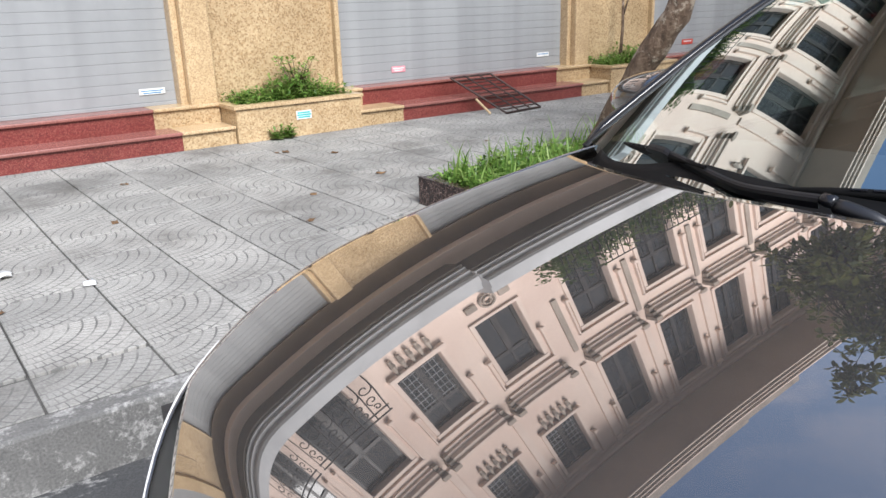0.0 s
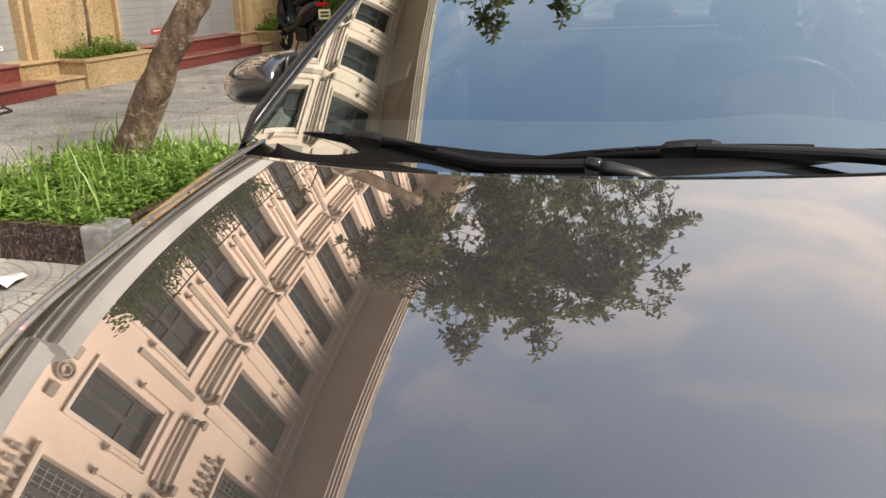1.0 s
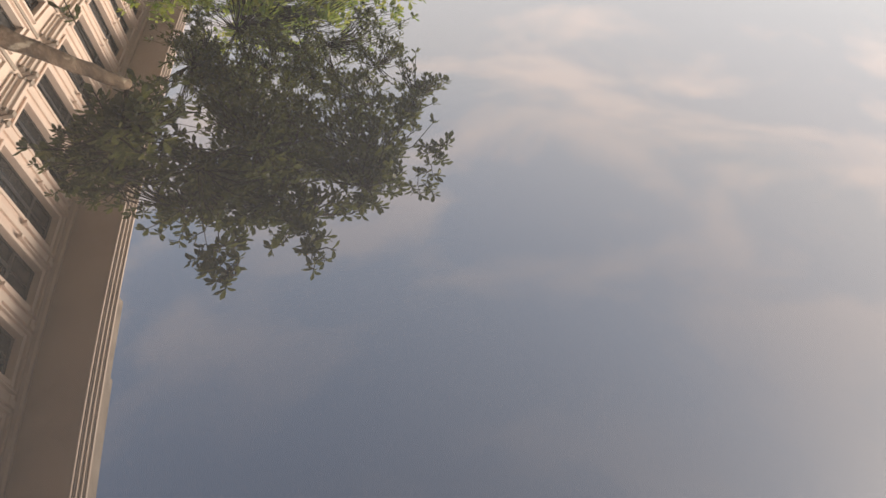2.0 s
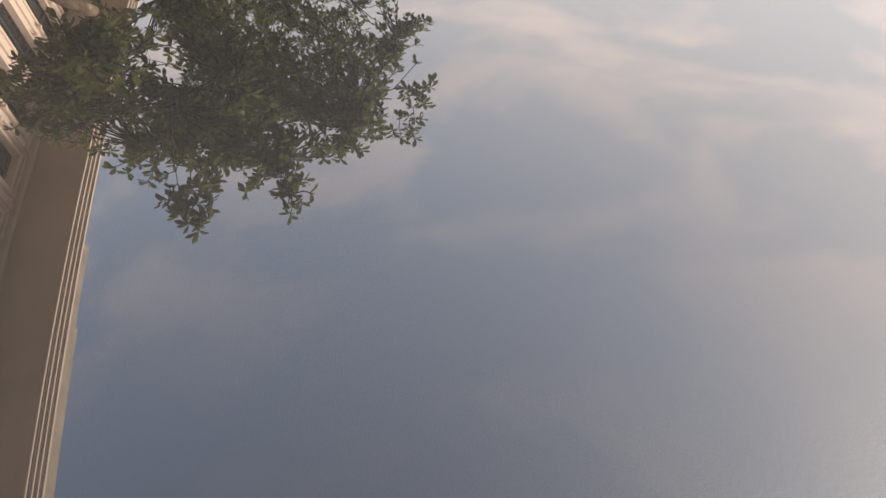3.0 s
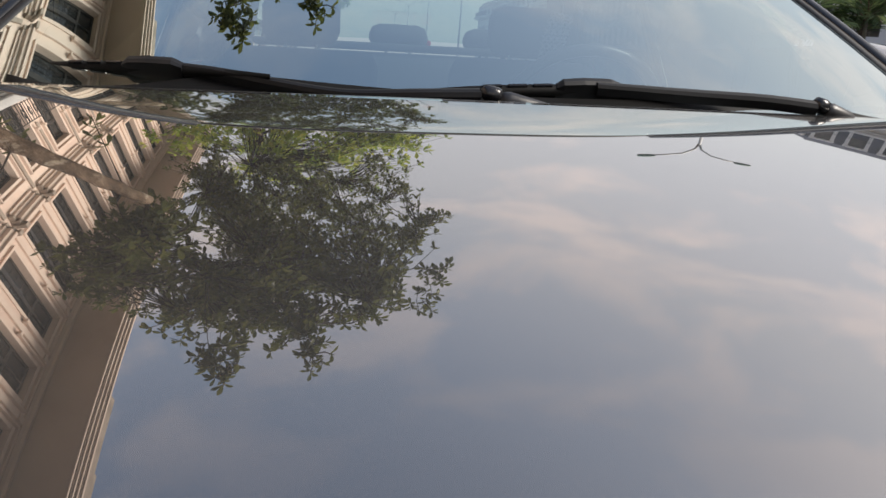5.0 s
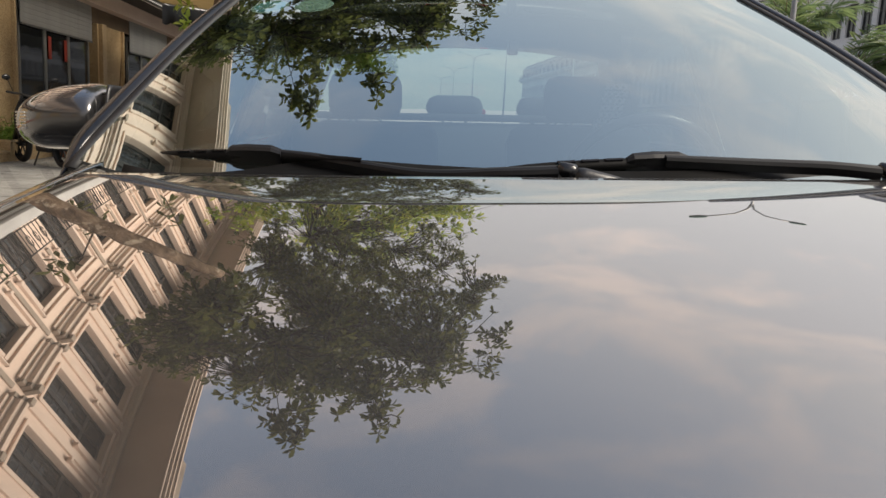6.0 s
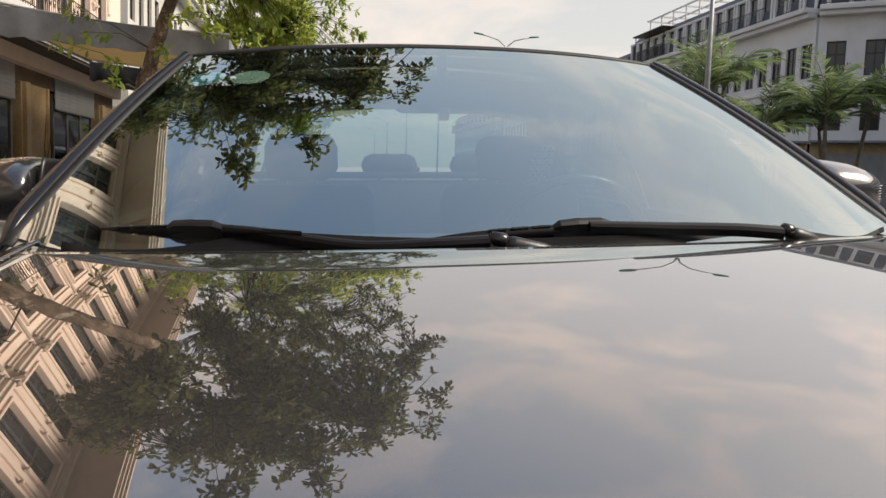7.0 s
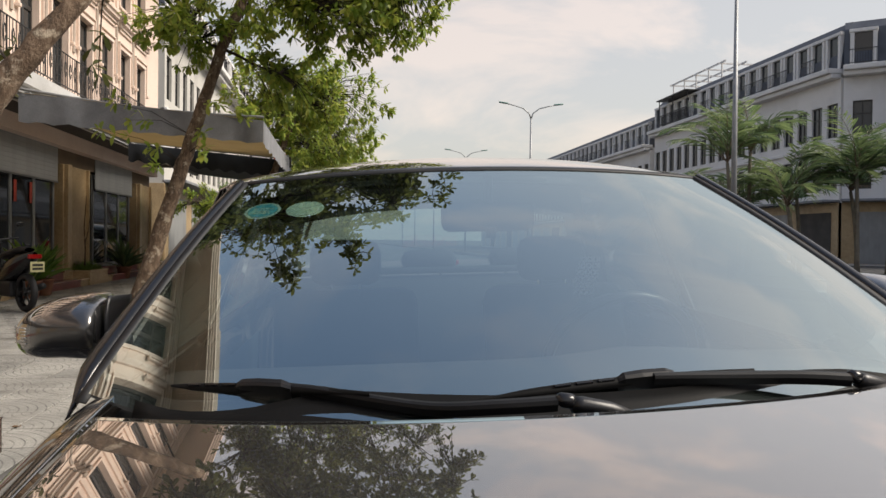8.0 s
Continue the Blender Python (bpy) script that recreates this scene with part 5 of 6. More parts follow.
def street_tree(trunk, r0, r1, crown, seed, tips=420, leaf=0.085, mat="leaf", label="", low=(), dense=7, rand_r=0.5, limb=0.017):
    """trunk: points; crown: list of (centre, radii, share) blobs that twigs reach into; low: single low twigs."""
    rng = random.Random(seed)
    tr = thing("street_tree", label, "tree", group="street trees")
    bm = bmesh.new()
    n = len(trunk)
    fine, radii = [], []
    for i in range(n - 1):
        for q in range(6):
            f = q / 6
            p = Vector(trunk[i]).lerp(Vector(trunk[i + 1]), f)
            w_ = 0.012 * min(1, i + f)
            fine.append(p + Vector((rng.uniform(-w_, w_), rng.uniform(-w_, w_), 0)))
            radii.append(mixf(r0, r1, (i + f) / (n - 1)) * rng.uniform(0.94, 1.07) * (1 + 0.35 * max(0, 0.25 - (i + f) / (n - 1))))
    fine.append(Vector(trunk[-1])); radii.append(r1)
    tube(bm, fine, radii, 14)
    leaves, twigs = [], bmesh.new()
    top = Vector(trunk[-1])
    nodes = [(top, r1)] + [(fine[int(len(fine) * f)], radii[int(len(fine) * f)] * 0.6) for f in (0.80, 0.90)]
    limbs = []
    for c, rad, share in sorted(crown, key=lambda b_: (Vector(b_[0]) - top).length):
        c, rad = Vector(c), Vector(rad)
        for _ in range(max(1, int(2.6 * share))):
            d = unit(rng)
            end = c + Vector((d.x * rad.x, d.y * rad.y, abs(d.z) * rad.z)) * rng.uniform(0.3, 0.7)
            st, rr = min(nodes, key=lambda n_: (n_[0] - end).length + 0.25 * rng.random() * (n_[0] - end).length)
            mid = st.lerp(end, 0.5) + unit(rng) * 0.22 * (end - st).length + Vector((0, 0, 0.1 * (end - st).length))
            pts = [st, st.lerp(mid, 0.5) + unit(rng) * 0.03, mid, mid.lerp(end, 0.5) + unit(rng) * 0.05, end]
            r_ = min(rr * 0.6, limb)
            limb_bm = bmesh.new()
            tube(limb_bm, pts, [r_, r_ * 0.85, r_ * 0.62, r_ * 0.42, r_ * 0.22], 7)
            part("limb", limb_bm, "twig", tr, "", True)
            limbs.append(pts)
            nodes += [(pts[2], r_ * 1.2), (pts[3], r_)]
            for q in (1, 2, 3):
                for f in (0.2, 0.5, 0.8):
                    p = pts[q].lerp(pts[q + 1], f)
                    for _s in range(2):
                        side = unit(rng) * rng.uniform(0.06, 0.16)
                        tube(twigs, [p, p + side * 0.5, p + side], [0.004, 0.003, 0.002], 4, cap=False)
                        add_rosette(rng, leaves, p + side, side.normalized(), leaf, dense)
        k_ = int(tips * share)
        clumps = []
        for _ in range(max(4, k_ // 9)):
            d = unit(rng)
            clumps.append(c + Vector((d.x * rad.x, d.y * rad.y, d.z * rad.z)) * rng.random() ** rand_r)
        for _ in range(k_):
            p = rng.choice(clumps) + unit(rng) * rng.uniform(0.02, 0.26) * (0.6 + 0.4 * rad.x)
            near = min(limbs, key=lambda L_: min((p - L_[i]).length for i in (2, 3, 4)))
            st = min((near[i] for i in (2, 3, 4)), key=lambda v: (p - v).length)
            bend = st.lerp(p, 0.55) + Vector((0, 0, 0.12 * (p - st).length)) + unit(rng) * 0.04
            tube(twigs, [st, bend, p], [0.007, 0.005, 0.0028], 4, cap=False)
            way = (p - bend).normalized()
            add_rosette(rng, leaves, p, way, leaf, dense)
            if rng.random() < 0.6:
                add_rosette(rng, leaves, bend.lerp(p, 0.5), way, leaf * 0.9, dense - 3)
    for p in low:
        p = Vector(p)
        st = min(fine, key=lambda v: (p - v).length)
        bend = st.lerp(p, 0.5) + Vector((0, 0, 0.1))
        tube(twigs, [st, bend, p], [0.008, 0.005, 0.003], 4, cap=False)
        for f in (0.45, 0.65, 0.85, 1.0):
            add_rosette(rng, leaves, bend.lerp(p, f) + unit(rng) * 0.05, (p - bend).normalized() + unit(rng) * 0.5, leaf * 1.1, dense - 2)
    part("trunk", bm, "bark", tr, "leaning grey-brown trunk", True)
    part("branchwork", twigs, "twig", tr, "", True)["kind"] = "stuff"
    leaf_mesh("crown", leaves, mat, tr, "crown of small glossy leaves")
    return tr


def add_rosette(rng, leaves, p, way, size, count):
    a0 = rng.random() * 6.28
    u = way.orthogonal().normalized()
    w = way.cross(u)
    for k in range(count):
        a_ = a0 + k * 2.4
        out = (math.cos(a_) * u + math.sin(a_) * w) * rng.uniform(0.7, 1.0) + way * rng.uniform(0.15, 0.9)
        out.z -= rng.uniform(0.0, 0.35)
        out.normalize()
        leaves.append((tuple(p - way * rng.uniform(0, 0.05)), tuple(out), (rng.uniform(-0.3, 0.3), rng.uniform(-0.3, 0.3), 1.0), size * rng.uniform(0.65, 1.15)))


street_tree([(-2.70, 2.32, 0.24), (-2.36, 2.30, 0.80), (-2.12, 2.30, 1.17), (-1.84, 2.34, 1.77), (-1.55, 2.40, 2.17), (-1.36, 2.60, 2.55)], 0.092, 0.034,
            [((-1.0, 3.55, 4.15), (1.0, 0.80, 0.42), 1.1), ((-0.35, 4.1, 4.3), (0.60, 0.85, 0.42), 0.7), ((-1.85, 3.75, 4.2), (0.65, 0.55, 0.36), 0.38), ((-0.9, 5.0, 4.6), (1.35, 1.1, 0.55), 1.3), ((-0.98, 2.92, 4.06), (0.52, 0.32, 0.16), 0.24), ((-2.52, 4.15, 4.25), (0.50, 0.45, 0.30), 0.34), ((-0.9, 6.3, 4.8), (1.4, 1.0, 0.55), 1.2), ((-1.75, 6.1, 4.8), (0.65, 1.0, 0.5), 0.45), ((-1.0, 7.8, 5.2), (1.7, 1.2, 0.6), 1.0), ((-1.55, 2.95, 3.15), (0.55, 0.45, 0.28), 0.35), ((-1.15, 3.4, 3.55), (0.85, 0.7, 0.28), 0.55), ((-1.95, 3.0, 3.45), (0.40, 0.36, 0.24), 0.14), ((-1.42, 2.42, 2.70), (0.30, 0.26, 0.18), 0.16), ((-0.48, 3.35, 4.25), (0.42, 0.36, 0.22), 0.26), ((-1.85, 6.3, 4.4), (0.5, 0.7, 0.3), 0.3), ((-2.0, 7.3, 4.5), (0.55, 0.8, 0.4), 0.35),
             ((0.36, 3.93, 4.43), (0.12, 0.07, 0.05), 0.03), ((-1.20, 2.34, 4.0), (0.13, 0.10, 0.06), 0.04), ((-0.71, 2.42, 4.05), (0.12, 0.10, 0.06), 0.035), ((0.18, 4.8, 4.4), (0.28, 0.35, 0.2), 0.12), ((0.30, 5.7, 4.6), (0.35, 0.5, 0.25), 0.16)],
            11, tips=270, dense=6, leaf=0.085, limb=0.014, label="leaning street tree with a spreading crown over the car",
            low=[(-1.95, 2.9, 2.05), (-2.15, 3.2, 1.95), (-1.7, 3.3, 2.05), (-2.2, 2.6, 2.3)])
street_tree([(-3.08, 9.4, 0.2), (-2.86, 9.4, 0.93), (-2.60, 9.4, 1.8), (-2.36, 9.4, 2.56), (-1.99, 9.45, 3.75), (-1.6, 9.6, 4.8)], 0.12, 0.06,
            [((-1.2, 9.6, 5.0), (2.1, 1.9, 1.3), 1.0), ((0.35, 9.8, 4.65), (0.95, 1.2, 0.65), 0.6), ((-0.5, 9.5, 4.1), (1.1, 0.9, 0.5), 0.4), ((-2.6, 9.3, 4.1), (1.0, 1.1, 0.8), 0.35), ((-1.1, 9.7, 3.4), (0.7, 0.7, 0.40), 0.16)],
            12, tips=500, leaf=0.14, mat="leaf_far", limb=0.03, label="street tree with thin yellow-green foliage", dense=6,
            low=[(-3.1, 9.1, 2.7), (-2.9, 9.2, 2.35), (-2.2, 9.2, 2.55), (-3.3, 9.0, 2.9), (-2.0, 9.1, 2.9), (-1.6, 9.2, 2.75), (-3.5, 9.3, 2.6), (-2.8, 9.1, 2.1), (-2.1, 9.0, 2.3)])
for i, (x, y) in enumerate(((-2.6, 17.0), (-2.6, 25.0), (-2.6, 33.5), (-2.6, 43.0))):
    street_tree([(x - 0.1, y, 0.15), (x + 0.2, y, 1.6), (x + 0.65, y, 2.8), (x + 1.1, y, 4.1)], 0.12, 0.06,
                [((x + 1.6, y, 4.1), (2.0, 2.0, 1.2), 1.0), ((x + 0.4, y + 0.4, 4.6), (1.6, 1.6, 1.0), 0.5)], 20 + i, tips=560, leaf=0.16, mat="leaf_far", limb=0.04, label="street tree with yellow-green foliage beside the shops", dense=7)


street_tree([(-5.5, 28.6, 0.15), (-5.45, 28.6, 0.9), (-5.5, 28.6, 1.5)], 0.07, 0.04,
            [((-5.5, 28.6, 2.3), (1.5, 1.1, 0.9), 0.8), ((-4.4, 29.2, 1.9), (1.0, 0.9, 0.7), 0.5)], 31, tips=300, leaf=0.15, mat="leaf_far", limb=0.02, label="low bushy tree beyond the last shop", dense=7)


def blades(name, x0, x1, y0, y1, z, count, lo, hi, mat, parent, seed, lean=0.5, wide=0.006, label=""):
    rng = random.Random(seed)
    vs, fs = [], []
    for _ in range(count):
        x, y = rng.uniform(x0, x1), rng.uniform(y0, y1)
        h = rng.uniform(lo, hi) * (0.6 + 0.4 * rng.random())
        a_ = rng.random() * 6.28
        dx, dy = math.cos(a_) * h * lean * rng.random(), math.sin(a_) * h * lean * rng.random()
        sx, sy = -math.sin(a_) * wide, math.cos(a_) * wide
        b = len(vs)
        for f, wf in ((0, 1), (0.4, 0.9), (0.75, 0.6)):
            px, py, pz = x + dx * f * f, y + dy * f * f, z + h * (f - 0.12 * f * f)
            vs += [(px - sx * wf, py - sy * wf, pz), (px + sx * wf, py + sy * wf, pz)]
        vs.append((x + dx, y + dy, z + h * 0.86))
        fs += [(b, b + 1, b + 3, b + 2), (b + 2, b + 3, b + 5, b + 4), (b + 4, b + 5, b + 6)]
    me = bpy.data.meshes.new(name)
    me.from_pydata(vs, [], fs)
    ob = link(name, me, mat, parent, label, True)
    return ob


def weeds(name, x0, x1, y0, y1, z, count, size, height, seed, parent=None, mat="grass", label="", mound=None):
    """Low leafy plants: stems with small leaves."""
    rng = random.Random(seed)
    leaves = []
    for _ in range(count):
        x, y = rng.uniform(x0, x1), rng.uniform(y0, y1)
        top = height * (mound(x, y) if mound else 1.0) * rng.uniform(0.4, 1.0)
        lean = unit(rng) * 0.35
        for k in range(7):
            f = (k + 1) / 7
            p = Vector((x + lean.x * top * f, y + lean.y * top * f, z + top * f))
            for _s in range(2):
                d = unit(rng)
                d.z = abs(d.z) * 0.5
                leaves.append((tuple(p), tuple(d), (0, 0, 1), size * rng.uniform(0.6, 1.2)))
    return leaf_mesh(name, leaves, mat, parent, label, 0.45)


# box planter round the leaning tree
pl = thing("tree_planter", "low tree planter faced with dark veined marble", "planter")
X0, X1, Y0, Y1 = -3.05, -2.0, 1.27, 2.85
ZT = 0.315
part("marble_side", boxes((X0, X1 - 0.14, Y0, Y0 + 0.07, 0.14, ZT - 0.006)), "marble", pl, "dark brown veined marble slab")
part("marble_side", boxes((X1 - 0.07, X1, Y0 + 0.145, Y1, 0.14, ZT - 0.006)), "marble", pl)
part("marble_side", boxes((X0, X0 + 0.07, Y0 + 0.07, Y1 - 0.07, 0.14, ZT - 0.006)), "marble", pl)
part("marble_side", boxes((X0, X1 - 0.07, Y1 - 0.07, Y1, 0.14, ZT - 0.006)), "marble", pl)
part("stone_edge", boxes((X0 - 0.004, X1 - 0.14, Y0 - 0.004, Y0 + 0.02, ZT - 0.006, ZT), (X1 - 0.02, X1 + 0.004, Y0 + 0.145, Y1, ZT - 0.006, ZT)), "marble", pl, "dark stone edge strip")
part("corner_wrap", boxes((X1 - 0.14, X1 + 0.004, Y0 - 0.006, Y0 + 0.145, 0.14, ZT + 0.004), bevel=0.012), "metal_wrap", pl, "crumpled silver metal corner")
part("earth", boxes((X0 + 0.07, X1 - 0.07, Y0 + 0.07, Y1 - 0.07, 0.14, ZT - 0.05)), "soil", pl)
mound_ = lambda x, y: 0.55 + 0.6 * math.exp(-((y - 2.0) / 0.6) ** 2)
w1 = weeds("weed_patch", X0 + 0.06, X1 - 0.05, Y0 + 0.05, Y1 - 0.05, ZT - 0.06, 1300, 0.042, 0.16, 31, mound=mound_)
tagged(w1, "dense low green weeds filling the tree planter", "weeds", kind="stuff")
w2 = blades("grass_tuft", X0 + 0.06, X1 - 0.10, Y0 + 0.06, Y1 - 0.1, ZT - 0.06, 560, 0.10, 0.42, "grass", None, 32)
tagged(w2, "tall thin grass blades among the weeds", "grass", kind="stuff")

# plants crowding the balcony over the shops
w3 = weeds("balcony_plants", -5.66, -5.50, 3.45, 7.4, 3.86, 300, 0.10, 0.66, 33, mat="hedge")
tagged(w3, "dark green potted plants crowding the iron balcony", "plants", kind="stuff")

# shrubs in the wall planters
for k, y in enumerate(bays):
    if not -9 < y < 26:
        continue
    sh_ = weeds("shrub", WALL + 0.16, -5.80, y + 0.36, y + 1.47, 0.40, 330, 0.05, 0.26, 40 + k, mat="grass", mound=lambda x, q: 0.6 + 0.5 * math.exp(-((q - y - 0.95) / 0.25) ** 2))
    tagged(sh_, "low green shrubs spilling over the planter rim", "shrub", kind="stuff")
    if k % 2 == 0:
        b_ = thing("bush", "upright leafy green bush in the wall planter", "bush", (-6.05, y + 1.05, 0.40))
        rng = random.Random(60 + k)
        leaves, bm = [], bmesh.new()
        for _ in range(26):
            p = Vector((rng.uniform(-0.16, 0.16), rng.uniform(-0.26, 0.26), rng.uniform(0.12, 0.45)))
            tube(bm, [(0, 0, 0), p * 0.5 + Vector((0, 0, 0.05)), p], [0.007, 0.005, 0.002], 4, cap=False)
            for f in (0.5, 0.75, 1.0):
                add_rosette(rng, leaves, p * f, (p + Vector((0, 0, 0.2))).normalized(), 0.06, 5)
        part("stem_clump", bm, "bark", b_)
        leaf_mesh("leaves", leaves, "grass", b_, "", 0.5)
    else:
        b_ = thing("sapling", "thin bare sapling in the wall planter", "sapling", (-6.0, y + 0.75, 0.40))
        part("stem", tubes(([(0, 0, 0), (0.01, 0.02, 0.5), (-0.02, 0.03, 1.0), (0.02, 0.05, 1.7)], [0.022, 0.018, 0.014, 0.008]), ([(0, 0.02, 0.6), (0.05, 0.12, 1.0), (0.06, 0.16, 1.3)], [0.012, 0.008, 0.004])), "bark", b_, "", True)
# ---------------------------------------------------------------- across the street


def street_lamp(x, y):
    lp = thing("street_lamp", "tall grey street lamp with two curved arms", "street lamp", (x, y, 0.12), group="street lamps")
    part("pole", tubes(([(0, 0, 0), (0, 0, 4), (0, 0, 7.75)], [0.085, 0.07, 0.045]), n=12), "pole", lp, "", True)
    part("base_plate", boxes((-0.2, 0.2, -0.2, 0.2, 0, 0.03), bevel=0.005), "pole", lp)
    for s in (-1, 1):
        pts = [(0, 0, 7.7), (s * 0.10, 0, 8.0), (s * 0.45, 0, 8.28), (s * 0.95, 0, 8.42), (s * 1.35, 0, 8.50)]
        part("arm", tubes((pts, [0.04, 0.035, 0.03, 0.028, 0.026]), n=10), "pole", lp, "", True)
        bm = bmesh.new()
        rows = []
        for f in span(0, 1, 7):
            w_ = 0.13 * math.sin(math.pi * (0.18 + 0.7 * f)) ** 0.7
            rows.append([(s * mixf(1.28, 1.78, f), w_ * math.cos(k / 12 * 2 * math.pi), 8.50 + 0.06 * f + 0.055 * math.sin(k / 12 * 2 * math.pi) * (1 if math.sin(k / 12 * 2 * math.pi) > 0 else 0.5)) for k in range(13)])
        grid(bm, rows)
        part("lamp_head", bm, "lamp_green", lp, "green-grey lamp head", True)


for k in range(6):
    street_lamp(9.77 - 0.06 * k, 17.6 + 21.6 * k)


def palm(x, y, h, seed, z=0.26, fr=12):
    rng = random.Random(seed)
    pm = thing("palm_tree", "palm tree with arching feathery fronds", "palm", (x, y, z), group="median palms")
    lean = Vector((rng.uniform(-0.4, 0.4), rng.uniform(-0.4, 0.4), 0))
    pts = [lean * f * f + Vector((0, 0, h * f)) for f in span(0, 1, 8)]
    part("trunk", tubes((pts, [0.11, 0.085, 0.08, 0.075, 0.07, 0.07, 0.065, 0.055]), n=10), "palm_trunk", pm, "ringed grey-brown palm trunk", True)
    top = pts[-1]
    leaves, bm = [], bmesh.new()
    for k in range(fr):
        a_ = k * 2.4 + rng.uniform(-0.3, 0.3)
        up = rng.uniform(0.65, 1.52)
        L = rng.uniform(2.0, 2.9)
        bend = rng.uniform(1.0, 1.9)
        out = Vector((math.cos(a_), math.sin(a_), 0))
        rib = [top]
        for f in span(0, 1, 12)[1:]:
            e_ = up - bend * f ** 1.6
            rib.append(rib[-1] + (out * math.cos(e_) + Vector((0, 0, math.sin(e_)))) * L / 11)
        tube(bm, rib, [0.022 * (1 - 0.85 * f) for f in span(0, 1, 12)], 5, cap=False)
        for i in range(3, 23):
            f = i / 23 * 11
            p = rib[int(f)].lerp(rib[min(11, int(f) + 1)], f - int(f))
            d0 = (rib[min(11, int(f) + 1)] - rib[max(0, int(f) - 1)]).normalized()
            side = d0.cross(Vector((0, 0, 1)))
            side = side.normalized() if side.length > 0.05 else out.cross(Vector((0, 0, 1)))
            ll = 0.80 * math.sin(math.pi * (0.16 + 0.76 * i / 23)) ** 0.7
            for s in (-1, 1):
                d = side * s * 0.62 + d0 * 0.72 + Vector((0, 0, rng.uniform(-0.38, 0.02)))
                leaves.append((tuple(p), tuple(d), tuple(Vector((0, 0, 1)) + side * s * 0.6), ll * rng.uniform(0.8, 1.15)))
    part("rib", bm, "bark", pm)
    leaf_mesh("fronds", leaves, "palm", pm, "feathery green palm fronds", 0.088)
    return pm


for i, (x, y, h) in enumerate(((13.5, 24.6, 3.5), (14.6, 25.4, 4.0), (15.3, 23.6, 1.9), (16.4, 25.0, 2.6), (17.4, 23.2, 3.0), (18.0, 24.0, 2.5), (19.6, 24.5, 3.4), (14.8, 26.5, 1.8), (20.6, 23.5, 2.8), (13.0, 26.4, 1.6))):
    palm(x, y, h + 0.5, 80 + i, z=0.1, fr=12)


def far_row(name, x, y0, y1, n_bays, label, drop=0.0, render_="white"):
    """A terrace whose front faces the street: x is its face, running along y."""
    b = thing(name, label, "building", (x, 0, 0), group="terraces across the street")
    L = y1 - y0
    w = L / (n_bays * 3)
    A_, B_, T_ = (4.1 - drop * 0.4, 5.9 - drop * 0.4), (6.9 - drop * 0.8, 8.7 - drop * 0.8), 10.2 - drop
    dims = [(0, 9, y0, y1, 0, 3.9), (0, 9, y0, y1, A_[1], B_[0]), (0, 9, y0, y1, B_[1], T_), (0.6, 9, y0, y1, 3.8, T_), (0, 9, y0, y1, 3.9, A_[0])]
    ys = [y0 + w * (i + 0.5) for i in range(n_bays * 3)]
    ed = [y0] + [v for y in ys for v in (y - 0.45, y + 0.45)] + [y1]
    for i in range(0, len(ed), 2):
        for z0, z1 in (A_, B_):
            dims.append((0, 0.6, ed[i], ed[i + 1], z0, z1))
    part("wall", boxes(*dims), render_, b, "white rendered wall")
    part("shop_band", boxes((-0.04, 0.3, y0, y1, 0.2, 3.4)), "travertine", b, "brown stone shop storey")
    part("awning_band", boxes((-0.9, 0.1, y0, y1, 3.42, 3.55), bevel=0.03), "canvas", b)
    part("cornice", boxes((-0.75, 0.3, y0, y1, T_, T_ + 0.28), (-0.55, 0.3, y0, y1, T_ - 0.25, T_ + 0.001), bevel=0.05), "white", b, "white moulded cornice")
    part("string_course", boxes((-0.12, 0.2, y0, y1, 6.3, 6.5), bevel=0.03), "white", b)
    bm = bmesh.new()
    extrude_y(bm, [(0.0, T_ + 0.27), (0.25, T_ + 2.3), (0.6, T_ + 2.75), (9, T_ + 2.75), (9, T_ + 0.27)], y0, y1)
    part("mansard_roof", bm, "slate", b, "dark slate mansard roof")
    fr_ = mesh_of(boxes((0.10, 0.16, -0.45, -0.38, 0, 1.8), (0.10, 0.16, 0.38, 0.45, 0, 1.8), (0.10, 0.16, -0.45, 0.45, 1.73, 1.8), (0.10, 0.16, -0.45, 0.45, 0, 0.06), (0.10, 0.16, -0.03, 0.03, 0, 1.8), (0.10, 0.16, -0.45, 0.45, 1.1, 1.15)), "window_frame")
    pn_ = mesh_of(boxes((0.13, 0.14, -0.45, 0.45, 0, 1.8)), "pane")
    dm_ = mesh_of(boxes((-0.05, 0.5, -0.62, -0.42, 0, 1.75), (-0.05, 0.5, 0.42, 0.62, 0, 1.75), (-0.08, 0.5, -0.66, 0.66, 1.75, 1.92), bevel=0.02), "dormer")
    dp_ = mesh_of(boxes((0.10, 0.14, -0.42, 0.42, 0, 1.75)), "pane")
    rl_ = mesh_of(boxes(*[(-0.60, -0.585, -0.6 + 0.12 * i, -0.585 + 0.12 * i, 0, 0.75) for i in range(11)], (-0.61, -0.575, -0.66, 0.66, 0.73, 0.77), (-0.61, -0.575, -0.66, 0.66, 0.05, 0.08)), "balcony_railing")
    for y in ys:
        for z0, z1 in (A_, B_):
            o = link("window", fr_, "dark_frame", b)
            o.location = (0, y, z0)
            link("pane", pn_, "pane", o)
        o = link("dormer", dm_, "white", b)
        o.location = (0, y, T_ + 0.3)
        link("pane", dp_, "pane", o)
        if int(y) % 3:
            link("balcony_railing", rl_, "black_iron", o)["kind"] = "stuff"
    for k in range(n_bays):
        y = y0 + L * (k + 0.5) / n_bays
        # every third front is a flat box coloured dark as an unlit opening
        part("shop_opening", boxes((-0.06, 0.0, y - L / n_bays * 0.36, y + L / n_bays * 0.36, 0.2, 2.9)), "shutter" if k % 3 else "unlit_room", b)
